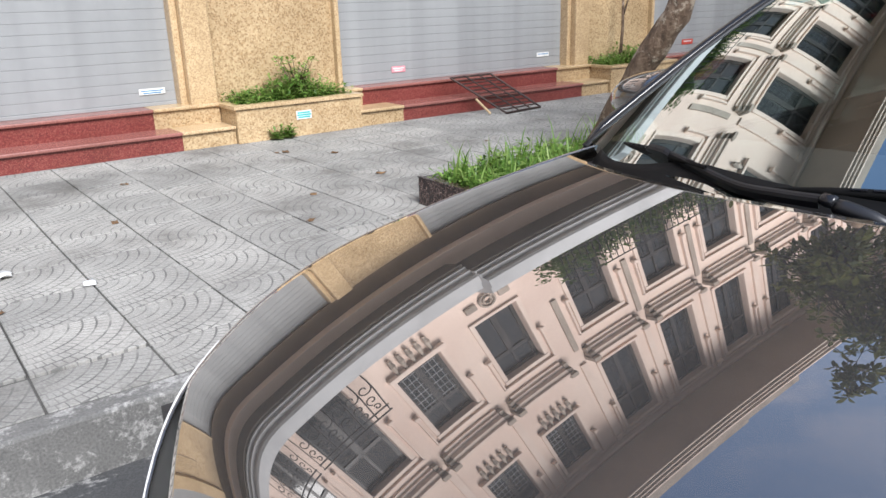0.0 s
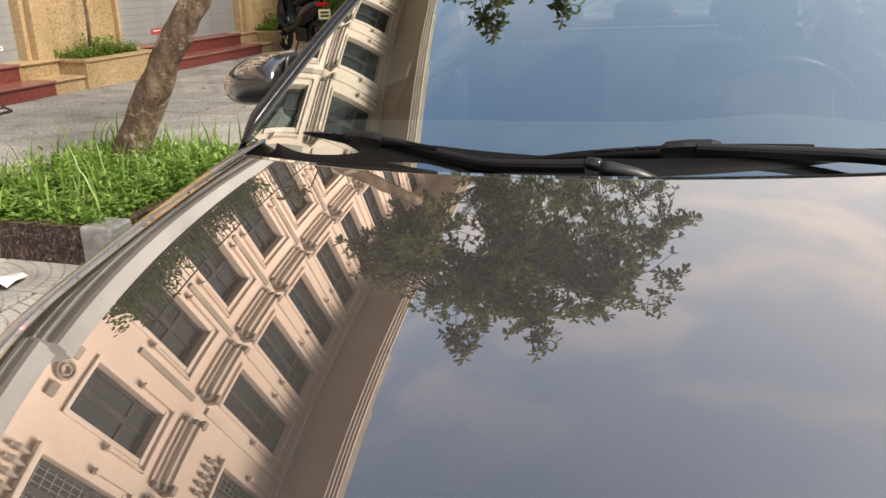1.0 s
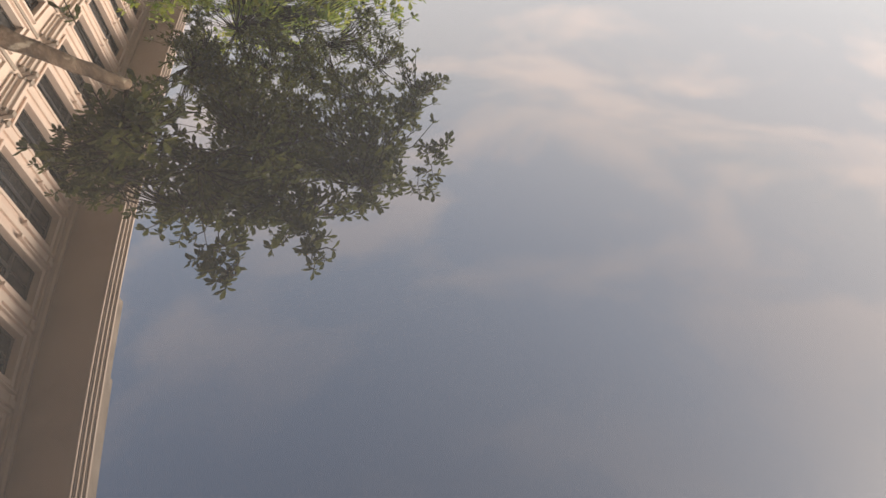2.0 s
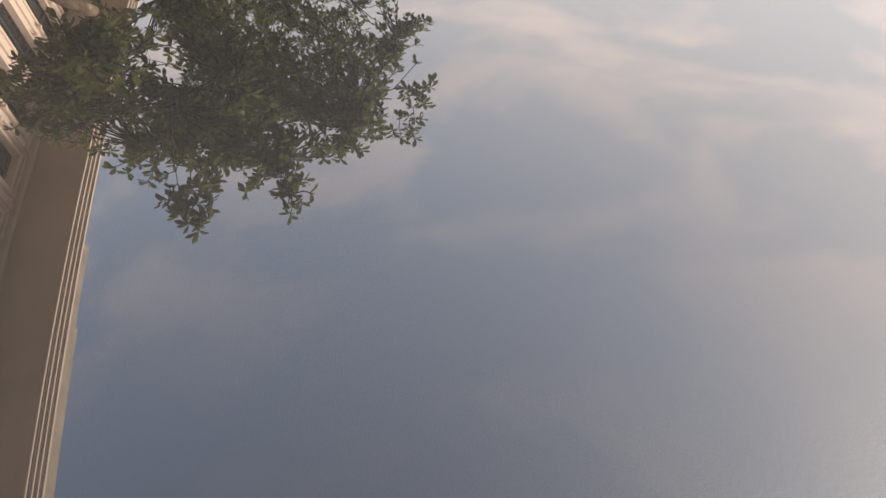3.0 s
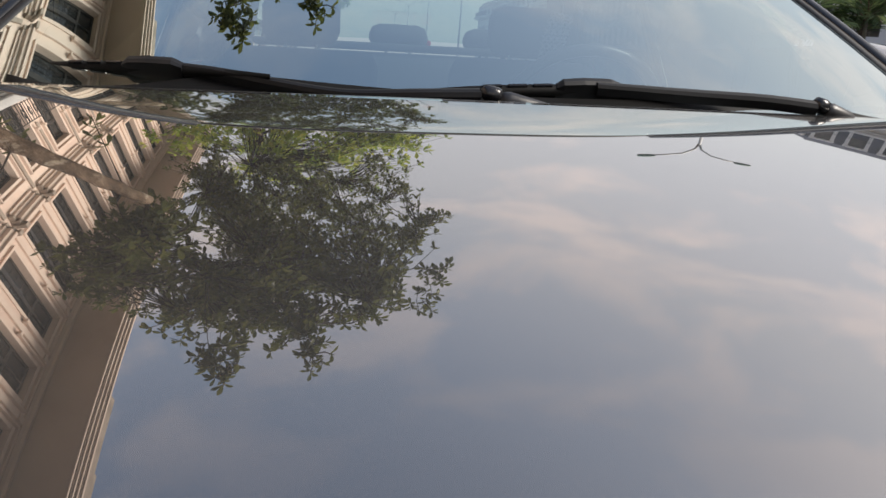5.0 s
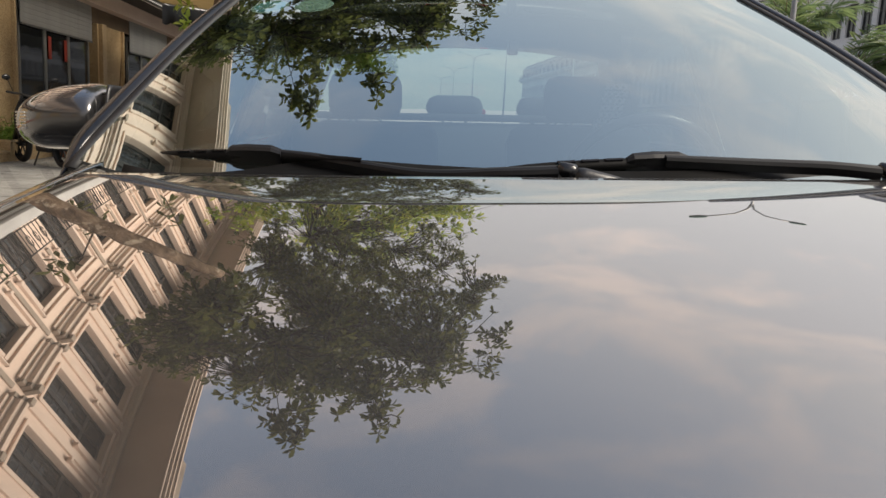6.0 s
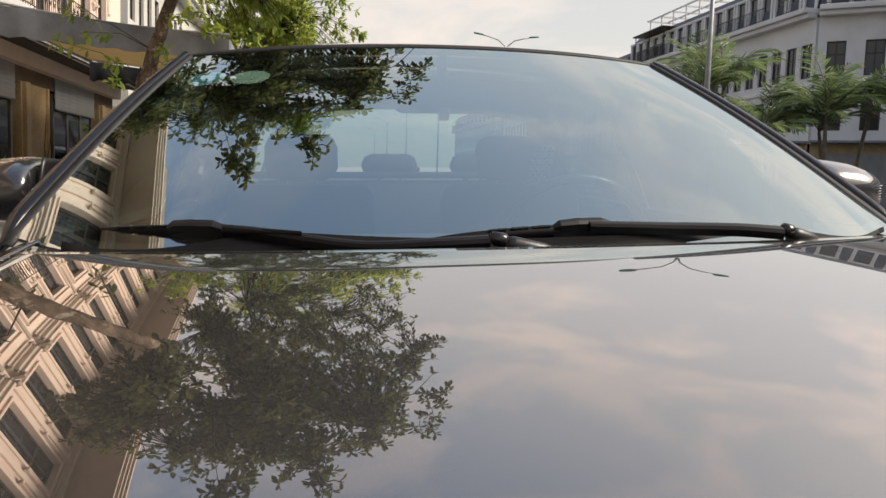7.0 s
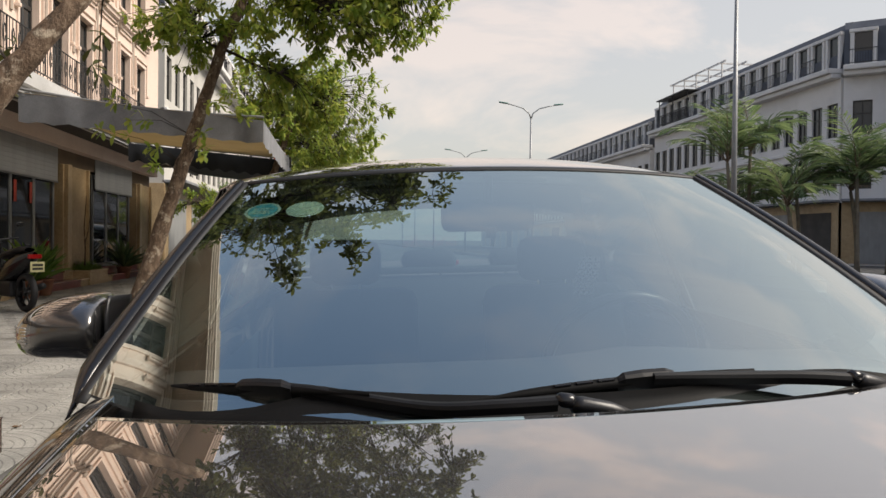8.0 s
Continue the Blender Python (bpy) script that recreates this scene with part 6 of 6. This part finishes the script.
    return b


far_row("terrace", 25.6, 35.9, 60.0, 6, "white four-storey terrace with dark mansard roof")
far_row("terrace", 25.6, 61.0, 140.0, 18, "white terrace with dark mansard roof further along", 0.9)
# the rounded corner of the near block
cb = far_row("corner_block", 0, -8.0, 8.0, 3, "white corner block with balconies and mansard roof")
cb.matrix_world = pose(31.9, 30.75, 0, 0, 0, 52)
cc = far_row("corner_block", 0, -9.0, 12.0, 4, "white side-street front with mansard roof")
cc.matrix_world = pose(47.2, 25.8, 0, 0, 0, 90)
# roof terrace frame on the far block
rt = thing("roof_pergola", "pale steel pergola on the roof terrace", "pergola", (26.4, 50.2, 12.9))
for i in range(5):
    part("post", tubes(([(0, i * 2.0, 0), (0, i * 2.0, 1.1)], 0.06)), "white", rt)
    part("post", tubes(([(3.2, i * 2.0, 0), (3.2, i * 2.0, 1.1)], 0.06)), "white", rt)
    part("rafter", boxes((-0.3, 3.5, i * 2.0 - 0.05, i * 2.0 + 0.05, 1.1, 1.2)), "white", rt)
for x in (0.0, 1.6, 3.2):
    part("purlin", boxes((x - 0.05, x + 0.05, -0.5, 8.5, 1.2, 1.3)), "white", rt)
# dark canopy over a roof-storey balcony
bc = thing("balcony_canopy", "dark steel canopy over a planted roof balcony", "canopy", (25.6, 52.4, 10.48))
part("roof_sheet", boxes((-0.95, 0.5, 0, 5.2, 2.05, 2.14), bevel=0.02), "dark_frame", bc)
for y in (0.1, 2.6, 5.1):
    part("post", tubes(([(-0.7, y, 0), (-0.7, y, 2.05)], 0.04)), "black_iron", bc)
part("railing", boxes((-0.73, -0.67, 0.05, 5.15, 0.85, 0.90), (-0.73, -0.67, 0.05, 5.15, 0.08, 0.12), *[(-0.71, -0.69, 0.15 + 0.125 * i, 0.175 + 0.125 * i, 0.10, 0.86) for i in range(40)]), "black_iron", bc, "black upright railing bars")["kind"] = "stuff"
# far end of the street and the side behind the camera
far_shops = far_row("terrace", 0, -29.0, 29.0, 12, "white terrace with dark mansard roof beyond the side street", 0.0, "pale_render")
for z in (4.1, 6.9):
    wf = part("window", boxes((0.28, 1.06, 29.0, 29.05, z - 0.08, z + 1.88), bevel=0.01), "white", far_shops)
    part("pane", boxes((0.36, 0.98, 29.05, 29.06, z, z + 1.8)), "pane", wf)
part("end_band", boxes((-0.02, 8.9, 29.0, 29.04, 0.2, 3.4)), "travertine", far_shops)
part("cornice", boxes((-0.7, 9.0, 29.0, 29.5, 10.0, 10.45), bevel=0.05), "white", far_shops)
far_shops.matrix_world = pose(-7.6, 60.0, 0, 0, 0, 180)
far_row("terrace", 25.6, -60.0, 22.0, 16, "white terrace with dark mansard roof across the street")
# ---------------------------------------------------------------- loose things


def grille():
    """An old iron window grille that leans on the steps."""
    gr = thing("iron_grille", "rusty old iron grille leaning against the steps", "grille")
    A_, B_, C_, D_ = Vector((-5.865, 3.70, 0.505)), Vector((-5.885, 4.26, 0.505)), Vector((-5.335, 4.00, 0.165)), Vector((-5.42, 4.56, 0.165))
    for a_, b_ in ((A_, B_), (C_, D_), (A_, C_), (B_, D_)):
        part("frame_bar", tubes(([a_, b_], 0.011), n=6), "iron", gr)
    for i in range(1, 11):
        f = i / 11
        part("bar", tubes(([A_.lerp(C_, f), B_.lerp(D_, f)], 0.007), n=5), "iron", gr)
    for f in (0.33, 0.67):
        part("cross_bar", tubes(([A_.lerp(B_, f) + Vector((0, 0, 0.012)), C_.lerp(D_, f) + Vector((0, 0, 0.012))], 0.008), n=5), "iron", gr)


grille()
part_ = thing("bamboo_stick", "short yellow bamboo stick lying on the paving", "stick")
part("stick", tubes(([(-5.60, 3.82, 0.30), (-5.42, 3.86, 0.165)], 0.012)), "travertine_cap", part_)


def notice(name, at, w, h, mat, bars, label, facing_x=True):
    n_ = thing(name, label, "label", at)
    part("plate", boxes((0, 0.003, -w / 2, w / 2, -h / 2, h / 2)), mat, n_)
    for z, f, m2 in bars:
        part("text_bar", boxes((0.003, 0.0042, -w / 2 * f, w / 2 * f, h * z - h * 0.09, h * z + h * 0.09)), m2, n_)


XS = WALL + 0.045
notice("shutter_label", (XS, 0.80, 0.60), 0.22, 0.05, "label_white", ((0.12, 0.85, "label_blue"), (-0.25, 0.7, "label_blue")), "small white and blue label on the shutter")
notice("shutter_label", (XS, 3.35, 0.60), 0.17, 0.06, "label_pink", ((0.15, 0.8, "label_white"), (-0.2, 0.6, "label_white")), "small pink label on the shutter")
notice("shutter_label", (XS, 5.45, 0.62), 0.20, 0.05, "label_white", ((0.12, 0.85, "label_blue"),), "small grey label on the shutter")
notice("planter_label", (-5.738, 1.93, 0.335), 0.15, 0.075, "label_white", ((0.26, 0.85, "label_teal"), (0.0, 0.9, "label_teal"), (-0.26, 0.8, "label_teal")), "small white and teal label on the stone planter")
notice("shutter_label", (XS, 8.3, 0.62), 0.25, 0.07, "label_red", ((0.1, 0.7, "label_white"),), "small orange label on the shutter")


def scooter(at, turn):
    """Built along +x: the front wheel at +x."""
    sc = thing("motor_scooter", "black motor scooter parked on the pavement", "scooter", at, turn)
    for x, nm in ((0.63, "wheel"), (-0.63, "wheel")):
        w = new(nm)
        w.parent = sc
        w.location = (x, 0, 0.27)
        bm = bmesh.new()
        prof = [(-0.035, 0.19), (-0.05, 0.225), (-0.03, 0.26), (0, 0.27), (0.03, 0.26), (0.05, 0.225), (0.035, 0.19)]
        grid(bm, [[(pr * math.cos(k / 32 * 2 * math.pi), px, pr * math.sin(k / 32 * 2 * math.pi)) for px, pr in prof] for k in range(33)])
        part("tyre", bm, "rubber", w, "", True)
        bm = bmesh.new()
        for k in range(6):
            a_ = k / 6 * 2 * math.pi
            tube(bm, [(0.02 * math.cos(a_), 0, 0.02 * math.sin(a_)), (0.195 * math.cos(a_), 0, 0.195 * math.sin(a_))], 0.012, 6)
        tube(bm, [(0, -0.05, 0), (0, 0.05, 0)], 0.035, 10)
        part("rim", bm, "black_iron", w)
    # body: seat hump and tail, front shield, floor
    bm = bmesh.new()
    rows = []
    for x, zc, hw, hh in ((-0.86, 0.80, 0.03, 0.03), (-0.80, 0.76, 0.08, 0.08), (-0.6, 0.68, 0.14, 0.15), (-0.35, 0.60, 0.15, 0.18), (-0.1, 0.52, 0.12, 0.16), (0.05, 0.42, 0.10, 0.10), (0.3, 0.36, 0.13, 0.06), (0.42, 0.38, 0.13, 0.08)):
        rows.append([(x, hw * math.cos(k / 16 * 2 * math.pi), zc + hh * math.sin(k / 16 * 2 * math.pi)) for k in range(17)])
    grid(bm, rows)
    part("body", bm, "gloss_black", sc, "glossy black bodywork", True)
    bm = bmesh.new()
    rows = []
    for x, zc, hw, hh in ((-0.72, 0.86, 0.07, 0.03), (-0.55, 0.86, 0.12, 0.05), (-0.25, 0.80, 0.13, 0.055), (0.0, 0.76, 0.09, 0.05), (0.06, 0.74, 0.03, 0.02)):
        rows.append([(x, hw * math.cos(k / 14 * 2 * math.pi), zc + hh * math.sin(k / 14 * 2 * math.pi)) for k in range(15)])
    grid(bm, rows)
    part("seat", bm, "rubber", sc, "black padded seat", True)
    bm = bmesh.new()
    rows = []
    for f in span(0, 1, 8):
        z = mixf(0.36, 0.98, f)
        x = mixf(0.42, 0.34, f) + 0.06 * math.sin(math.pi * f)
        hw = 0.19 * math.sin(math.pi * (0.25 + 0.55 * f))
        rows.append([(x + 0.07 * (1 - abs(k) / 4), hw * k / 4, z) for k in range(-4, 5)])
    grid(bm, rows)
    part("leg_shield", bm, "gloss_black", sc, "", True, 0.02)
    part("front_mudguard", tubes(([(0.42, 0, 0.42), (0.52, 0, 0.54), (0.66, 0, 0.56), (0.82, 0, 0.46)], [0.04, 0.06, 0.055, 0.03])), "gloss_black", sc, "", True)
    part("fork", tubes(([(0.36, 0, 0.9), (0.50, 0, 0.55), (0.63, 0.06, 0.27)], 0.022), ([(0.50, 0, 0.55), (0.63, -0.06, 0.27)], 0.02)), "black_iron", sc)
    part("handlebar", tubes(([(0.30, -0.33, 1.02), (0.33, -0.15, 1.0), (0.35, 0, 0.97), (0.33, 0.15, 1.0), (0.30, 0.33, 1.02)], 0.016)), "black_iron", sc)
    for s in (-1, 1):
        part("mirror", tubes(([(0.30, s * 0.24, 1.03), (0.28, s * 0.32, 1.20)], 0.006)), "black_iron", sc)
        bm = bmesh.new()
        bmesh.ops.create_uvsphere(bm, u_segments=12, v_segments=8, radius=1)
        for v in bm.verts:
            v.co = Vector((0.27 + v.co.x * 0.02, s * 0.34 + v.co.y * 0.06, 1.22 + v.co.z * 0.04))
        part("mirror_head", bm, "gloss_black", sc, "", True)
    part("tail_light", boxes((-0.88, -0.83, -0.09, 0.09, 0.74, 0.80), bevel=0.012), "red_lens", sc, "red tail light")
    pl_ = part("number_plate", boxes((-0.935, -0.925, -0.095, 0.095, 0.56, 0.70), bevel=0.003), "plate_pale", sc, "pale yellow number plate")
    for z in (0.605, 0.655):
        part("text_bar", boxes((-0.938, -0.9351, -0.07, 0.07, z - 0.016, z + 0.016)), "dark_frame", pl_)
    part("plate_holder", tubes(([(-0.80, 0, 0.70), (-0.92, 0, 0.62)], 0.02)), "black_iron", sc)
    part("exhaust", tubes(([(-0.15, -0.13, 0.27), (-0.4, -0.16, 0.28), (-0.75, -0.17, 0.36)], [0.025, 0.05, 0.045])), "black_iron", sc, "", True)
    part("engine", boxes((-0.40, -0.02, -0.11, 0.11, 0.20, 0.42), bevel=0.03), "black_iron", sc)
    part("stand", tubes(([(-0.05, 0.06, 0.22), (-0.1, 0.16, 0.01)], 0.012)), "black_iron", sc)


SC = Vector((-5.13, 10.42, PAVE))
scooter(SC, 137)

# canvas awning over the pavement: a sloping sheet with hanging valances
AX0, AX1, AY0, AY1 = -5.27, -1.62, 11.2, 17.0
aw = thing("awning", "grey canvas awning with a hanging valance, beige underneath", "awning")
rng = random.Random(8)
sag = lambda u, v: mixf(3.38, 3.06, u) - 0.08 * math.sin(math.pi * u) * math.sin(math.pi * v) - 0.03 * math.sin(math.pi * v)
nx, ny = 30, 22
folds = [0.018 * math.sin(k * 0.8) + 0.012 * math.sin(k * 1.7 + 1) for k in range(nx)]
bm = bmesh.new()
grid(bm, [[(mixf(AX0, AX1, u), mixf(AY0, AY1, v), sag(u, v)) for u in span(0, 1, nx)] for v in span(0, 1, ny)])
part("canvas", bm, "awning_cloth", aw, "beige canvas sheet", True, 0.006)
for y in (AY0,):
    bm = bmesh.new()
    grid(bm, [[(mixf(AX0, AX1, u), y + folds[k] * (0.4 + 1.4 * q) * 1.0, sag(u, 0) - q * (0.44 - 0.08 * u + 0.018 * math.sin(k * 1.9))) for k, u in enumerate(span(0, 1, nx))] for q in (0, 0.2, 0.5, 0.8, 1)])
    part("valance", bm, "canvas", aw, "grey hanging valance", True)
bm = bmesh.new()
grid(bm, [[(AX1 + 0.02 * math.sin(k * 1.7) * q, mixf(AY0, AY1, v), sag(1, v) - q * (0.36 + 0.02 * math.sin(k * 2.1))) for k, v in enumerate(span(0, 1, 36))] for q in (0, 0.3, 0.65, 1)])
part("valance", bm, "canvas", aw, "grey hanging valance", True)
for y in (AY0 + 0.05, (AY0 + AY1) / 2, AY1 - 0.05):
    part("rafter", tubes(([(mixf(AX0, AX1, u), y, sag(u, 0.5) - 0.005 + 0.10) for u in span(0, 1, 6)], 0.022)), "pole", aw)
for u in (0.02, 0.99):
    part("rail", tubes(([(mixf(AX0, AX1, u), AY0, sag(u, 0) - 0.03), (mixf(AX0, AX1, u), AY1, sag(u, 1) - 0.03)], 0.022)), "pole", aw)
part("wall_bracket", boxes((LEDGE + 0.005, AX0 + 0.05, AY0 + 0.3, AY1 - 0.3, 3.36, 3.44)), "pole", aw)
# a second, dark awning further along
a2 = thing("awning", "dark blue canvas awning with a scalloped edge", "awning")
B0_, B1_, C0_, C1_ = -5.25, -1.75, 17.1, 25.5
drop_ = lambda u: mixf(3.35, 3.04, u)
bm = bmesh.new()
grid(bm, [[(mixf(B0_, B1_, u), y, drop_(u) - 0.04 * math.sin(math.pi * u)) for u in span(0, 1, 14)] for y in span(C0_, C1_, 12)])
part("canvas", bm, "dark_canvas", a2, "dark blue canvas sheet", True, 0.006)
bm = bmesh.new()
grid(bm, [[(mixf(B0_, B1_, u), C0_ + 0.02 * math.sin(k * 0.9) * q, drop_(u) - q * (0.40 + 0.035 * math.sin(k * 1.25))) for k, u in enumerate(span(0, 1, 60))] for q in (0, 0.4, 0.8, 1)])
part("valance", bm, "dark_canvas", a2, "scalloped hanging valance", True)
bm = bmesh.new()
grid(bm, [[(B1_ + 0.02 * math.sin(k * 0.9) * q, y, drop_(1) - q * (0.36 + 0.03 * math.sin(k * 1.3))) for k, y in enumerate(span(C0_, C1_, 60))] for q in (0, 0.4, 0.8, 1)])
part("valance", bm, "dark_canvas", a2, "scalloped hanging valance", True)
for y in (C0_ + 0.05, C1_ - 0.05):
    part("rafter", tubes(([(mixf(B0_, B1_, u), y, drop_(u) + 0.05) for u in span(0, 1, 6)], 0.02)), "pole", a2)
part("wall_rail", boxes((LEDGE + 0.005, B0_ + 0.05, C0_ + 0.2, C1_ - 0.2, 3.27, 3.37)), "pole", a2)
# glazed shop door behind the scooter
for yc in (11.85, 17.4):
    gd = thing("shop_door", "dark glazed shop door under a half-raised grey shutter", "door", (WALL + 0.02, yc + 2.1, 0.475), group="glazed doors")
    for a_, b_ in ((-1.55, -0.52), (-0.52, 0.52), (0.52, 1.55)):
        lf = part("leaf_frame", boxes((0, 0.05, a_, a_ + 0.05, 0, 2.2), (0, 0.05, b_ - 0.05, b_, 0, 2.2), (0, 0.05, a_ + 0.05, b_ - 0.05, 0, 0.08), (0, 0.05, a_ + 0.05, b_ - 0.05, 2.1, 2.2)), "pole", gd)
        part("pane", boxes((0.02, 0.03, a_ + 0.05, b_ - 0.05, 0.08, 2.1)), "pane", lf)
    for k in range(9):
        o = link("shutter_slat", slat, "dark_shutter", gd)
        o.location = (0.10, 0, 1.86 + 0.085 * k)
    part("shutter_rail", boxes((0.085, 0.125, -1.575, 1.575, 1.825, 1.858), bevel=0.004), "dark_shutter", gd)
    if yc < 15:
        for d in (-0.40, 0.30):
            part("paper_strip", boxes((0.05, 0.055, d, d + 0.12, 1.35, 1.75)), "label_red", gd, "red paper strip")


def pot_plant(at, seed, size=0.55, n=26, mat="grass"):
    pp = thing("potted_plant", "spiky green plant in a clay pot", "plant", at)
    bm = bmesh.new()
    grid(bm, [[(r_ * math.cos(k / 18 * 2 * math.pi), r_ * math.sin(k / 18 * 2 * math.pi), z) for k in range(19)] for r_, z in ((0.10, 0), (0.13, 0.02), (0.17, 0.26), (0.19, 0.27), (0.19, 0.30), (0.165, 0.30), (0.16, 0.25), (0.0, 0.25))])
    part("pot", bm, "clay", pp, "", True)
    rng = random.Random(seed)
    leaves = []
    for k in range(n):
        a_ = k * 2.4
        e_ = rng.uniform(0.4, 1.4)
        leaves.append(((0, 0, 0.25), (math.cos(a_) * math.cos(e_), math.sin(a_) * math.cos(e_), math.sin(e_)), (0, 0, 1), size * rng.uniform(0.7, 1.1)))
    leaf_mesh("leaves", leaves, mat, pp, "", 0.13)


pot_plant((-5.55, 12.4, PAVE), 3, 0.8, 40)
pot_plant((-5.6, 13.1, PAVE), 4, 0.7, 30)
pot_plant((-5.85, 19.0, PAVE), 5, 0.8, 40, "palm")
for k, y in enumerate((19.4, 21.6)):
    bn = thing("stone_bench", "low stone bench beside the wall planter", "bench", (-5.1, y, PAVE), group="benches")
    part("top", boxes((-0.2, 0.2, -0.6, 0.6, 0.36, 0.42), bevel=0.015), "travertine_cap", bn)
    for s in (-1, 1):
        part("leg", boxes((-0.16, 0.16, s * 0.45 - 0.05, s * 0.45 + 0.05, 0, 0.36), bevel=0.01), "travertine", bn)
# hanging sign further along
sg = thing("shop_sign", "small lit shop sign box hanging over the pavement", "sign", (-2.6, 24.0, 3.5))
part("box", boxes((-0.75, 0.55, -0.06, 0.06, 0, 0.62), bevel=0.01), "dark_frame", sg)
for x0, x1, z0, z1, mt in ((-0.68, -0.12, 0.06, 0.56, "label_white"), (-0.05, 0.48, 0.14, 0.5, "label_white")):
    fc = part("face", boxes((x0, x1, -0.068, -0.0601, z0, z1)), mt, sg)
    for q in (0.3, 0.7):
        part("text_bar", boxes((x0 + 0.06, x1 - 0.06, -0.071, -0.0681, mixf(z0, z1, q) - 0.05, mixf(z0, z1, q) + 0.05)), "label_red", fc)
part("hanger", tubes(([(-0.1, 0, 0.62), (-0.1, 0, 1.2), (-1.6, 0, 1.2), (-2.4, 0, 1.15)], 0.02)), "black_iron", sg)

# scraps and dry leaves on the paving
rng = random.Random(17)


def scrap(name, label, at, size, mat):
    s_ = thing(name, label, "litter", at, rng.uniform(0, 360))
    bm = bmesh.new()
    grid(bm, [[(size * (u_ - 0.5) + rng.uniform(-0.2, 0.2) * size * 0.4, size * 0.8 * (v_ - 0.5) + rng.uniform(-0.2, 0.2) * size * 0.4, abs(rng.uniform(0.0, 0.25)) * size) for u_ in span(0, 1, 4)] for v_ in span(0, 1, 4)])
    part("sheet", bm, mat, s_, "", True, 0.001)


scrap("paper_scrap", "crumpled white scrap of paper on the paving", (-3.28, -0.86, PAVE + 0.004), 0.085, "label_white")
scrap("paper_scrap", "small crumpled white wrapper on the paving", (-2.92, -0.58, PAVE + 0.004), 0.06, "label_white")
scrap("paper_scrap", "torn white paper beside the tree planter", (-2.30, 1.02, PAVE + 0.004), 0.13, "label_white")
for _ in range(26):
    scrap("dry_leaf", "curled dry brown leaf on the paving", (rng.uniform(-5.4, -2.0), rng.choice((rng.uniform(-1.5, 3), rng.uniform(3, 8))), PAVE + 0.003), rng.uniform(0.03, 0.06), "dry_leaf")

# weeds at the foot of the planter
wd = weeds("weed", -5.72, -5.66, 1.60, 1.80, PAVE, 16, 0.05, 0.12, 91)
tagged(wd, "small green weed growing from the joint", "weed")
wd = weeds("weed", -1.98, -1.90, 1.35, 1.95, PAVE, 30, 0.05, 0.13, 92)
tagged(wd, "leafy green weeds at the foot of the planter", "weed")

# another car further along and the far trees
copy_thing(car, pose(-4.1, 26.5, PAVE, 0, 0, 182))

street_tree([(-4.9, 31.5, 0.15), (-4.85, 31.5, 0.8), (-4.8, 31.5, 1.5), (-4.7, 31.5, 2.0)], 0.08, 0.04,
            [((-4.6, 31.4, 2.3), (1.6, 1.2, 1.1), 1.0)], 51, tips=380, leaf=0.15, mat="grass", label="low bright green garden tree at the corner")
# ---------------------------------------------------------------- paving tiles, last
T, TX = 0.387, 0.395
tile_top = boxes((-TX / 2 + 0.004, TX / 2 - 0.004, -T / 2 + 0.004, T / 2 - 0.004, -0.02, 0.0), bevel=0.003)
tile_mesh = mesh_of(tile_top, "tile")
rng = random.Random(7)
near, rest = [], []
for i in range(-14, 60):
    for j in range(-1, 11):
        x = -2.135 - TX * (j - 0.5) + rng.uniform(-0.012, 0.012)
        y = -0.568 + T * (i + 0.5)
        if x > KERB - 0.1 - TX * 0.45 or x < -6.0:
            continue
        if X0 - 0.15 < x < X1 + 0.15 and Y0 - 0.1 < y < Y1 + 0.1 and X0 < x < X1 and Y0 < y < Y1:
            continue
        (near if i < 26 and len(near) < 300 else rest).append((x, y))
for x, y in near:
    o = link("tile", tile_mesh, "tile", pavement)
    o.matrix_world = pose(x, y, PAVE + rng.uniform(-0.0022, 0.0016), rng.uniform(-0.25, 0.25), rng.uniform(-0.25, 0.25), rng.choice((0, 180)))
cut_mesh = mesh_of(boxes((-0.137, 0.137, -T / 2 + 0.004, T / 2 - 0.004, -0.02, 0.0), bevel=0.003), "cut_tile")
for i in range(-14, 26):
    o = link("tile", cut_mesh, "tile", pavement)
    o.matrix_world = pose(-1.992, -0.568 + T * (i + 0.5), PAVE - 0.004 + rng.uniform(-0.003, 0.001), rng.uniform(-0.4, 0.4), rng.uniform(-0.3, 0.5), 0)
bm = bmesh.new()
for i in range(26, 60):
    y = -0.568 + T * (i + 0.5)
    box(bm, -2.129, -1.855, y - T / 2 + 0.004, y + T / 2 - 0.004, PAVE - 0.02, PAVE - 0.002)
for x, y in rest:
    box(bm, x - TX / 2 + 0.004, x + TX / 2 - 0.004, y - T / 2 + 0.004, y + T / 2 - 0.004, PAVE - 0.02, PAVE + rng.uniform(-0.002, 0.0015))
o = part("far_tiles", bm, "tile", pavement)
o["kind"] = "stuff"
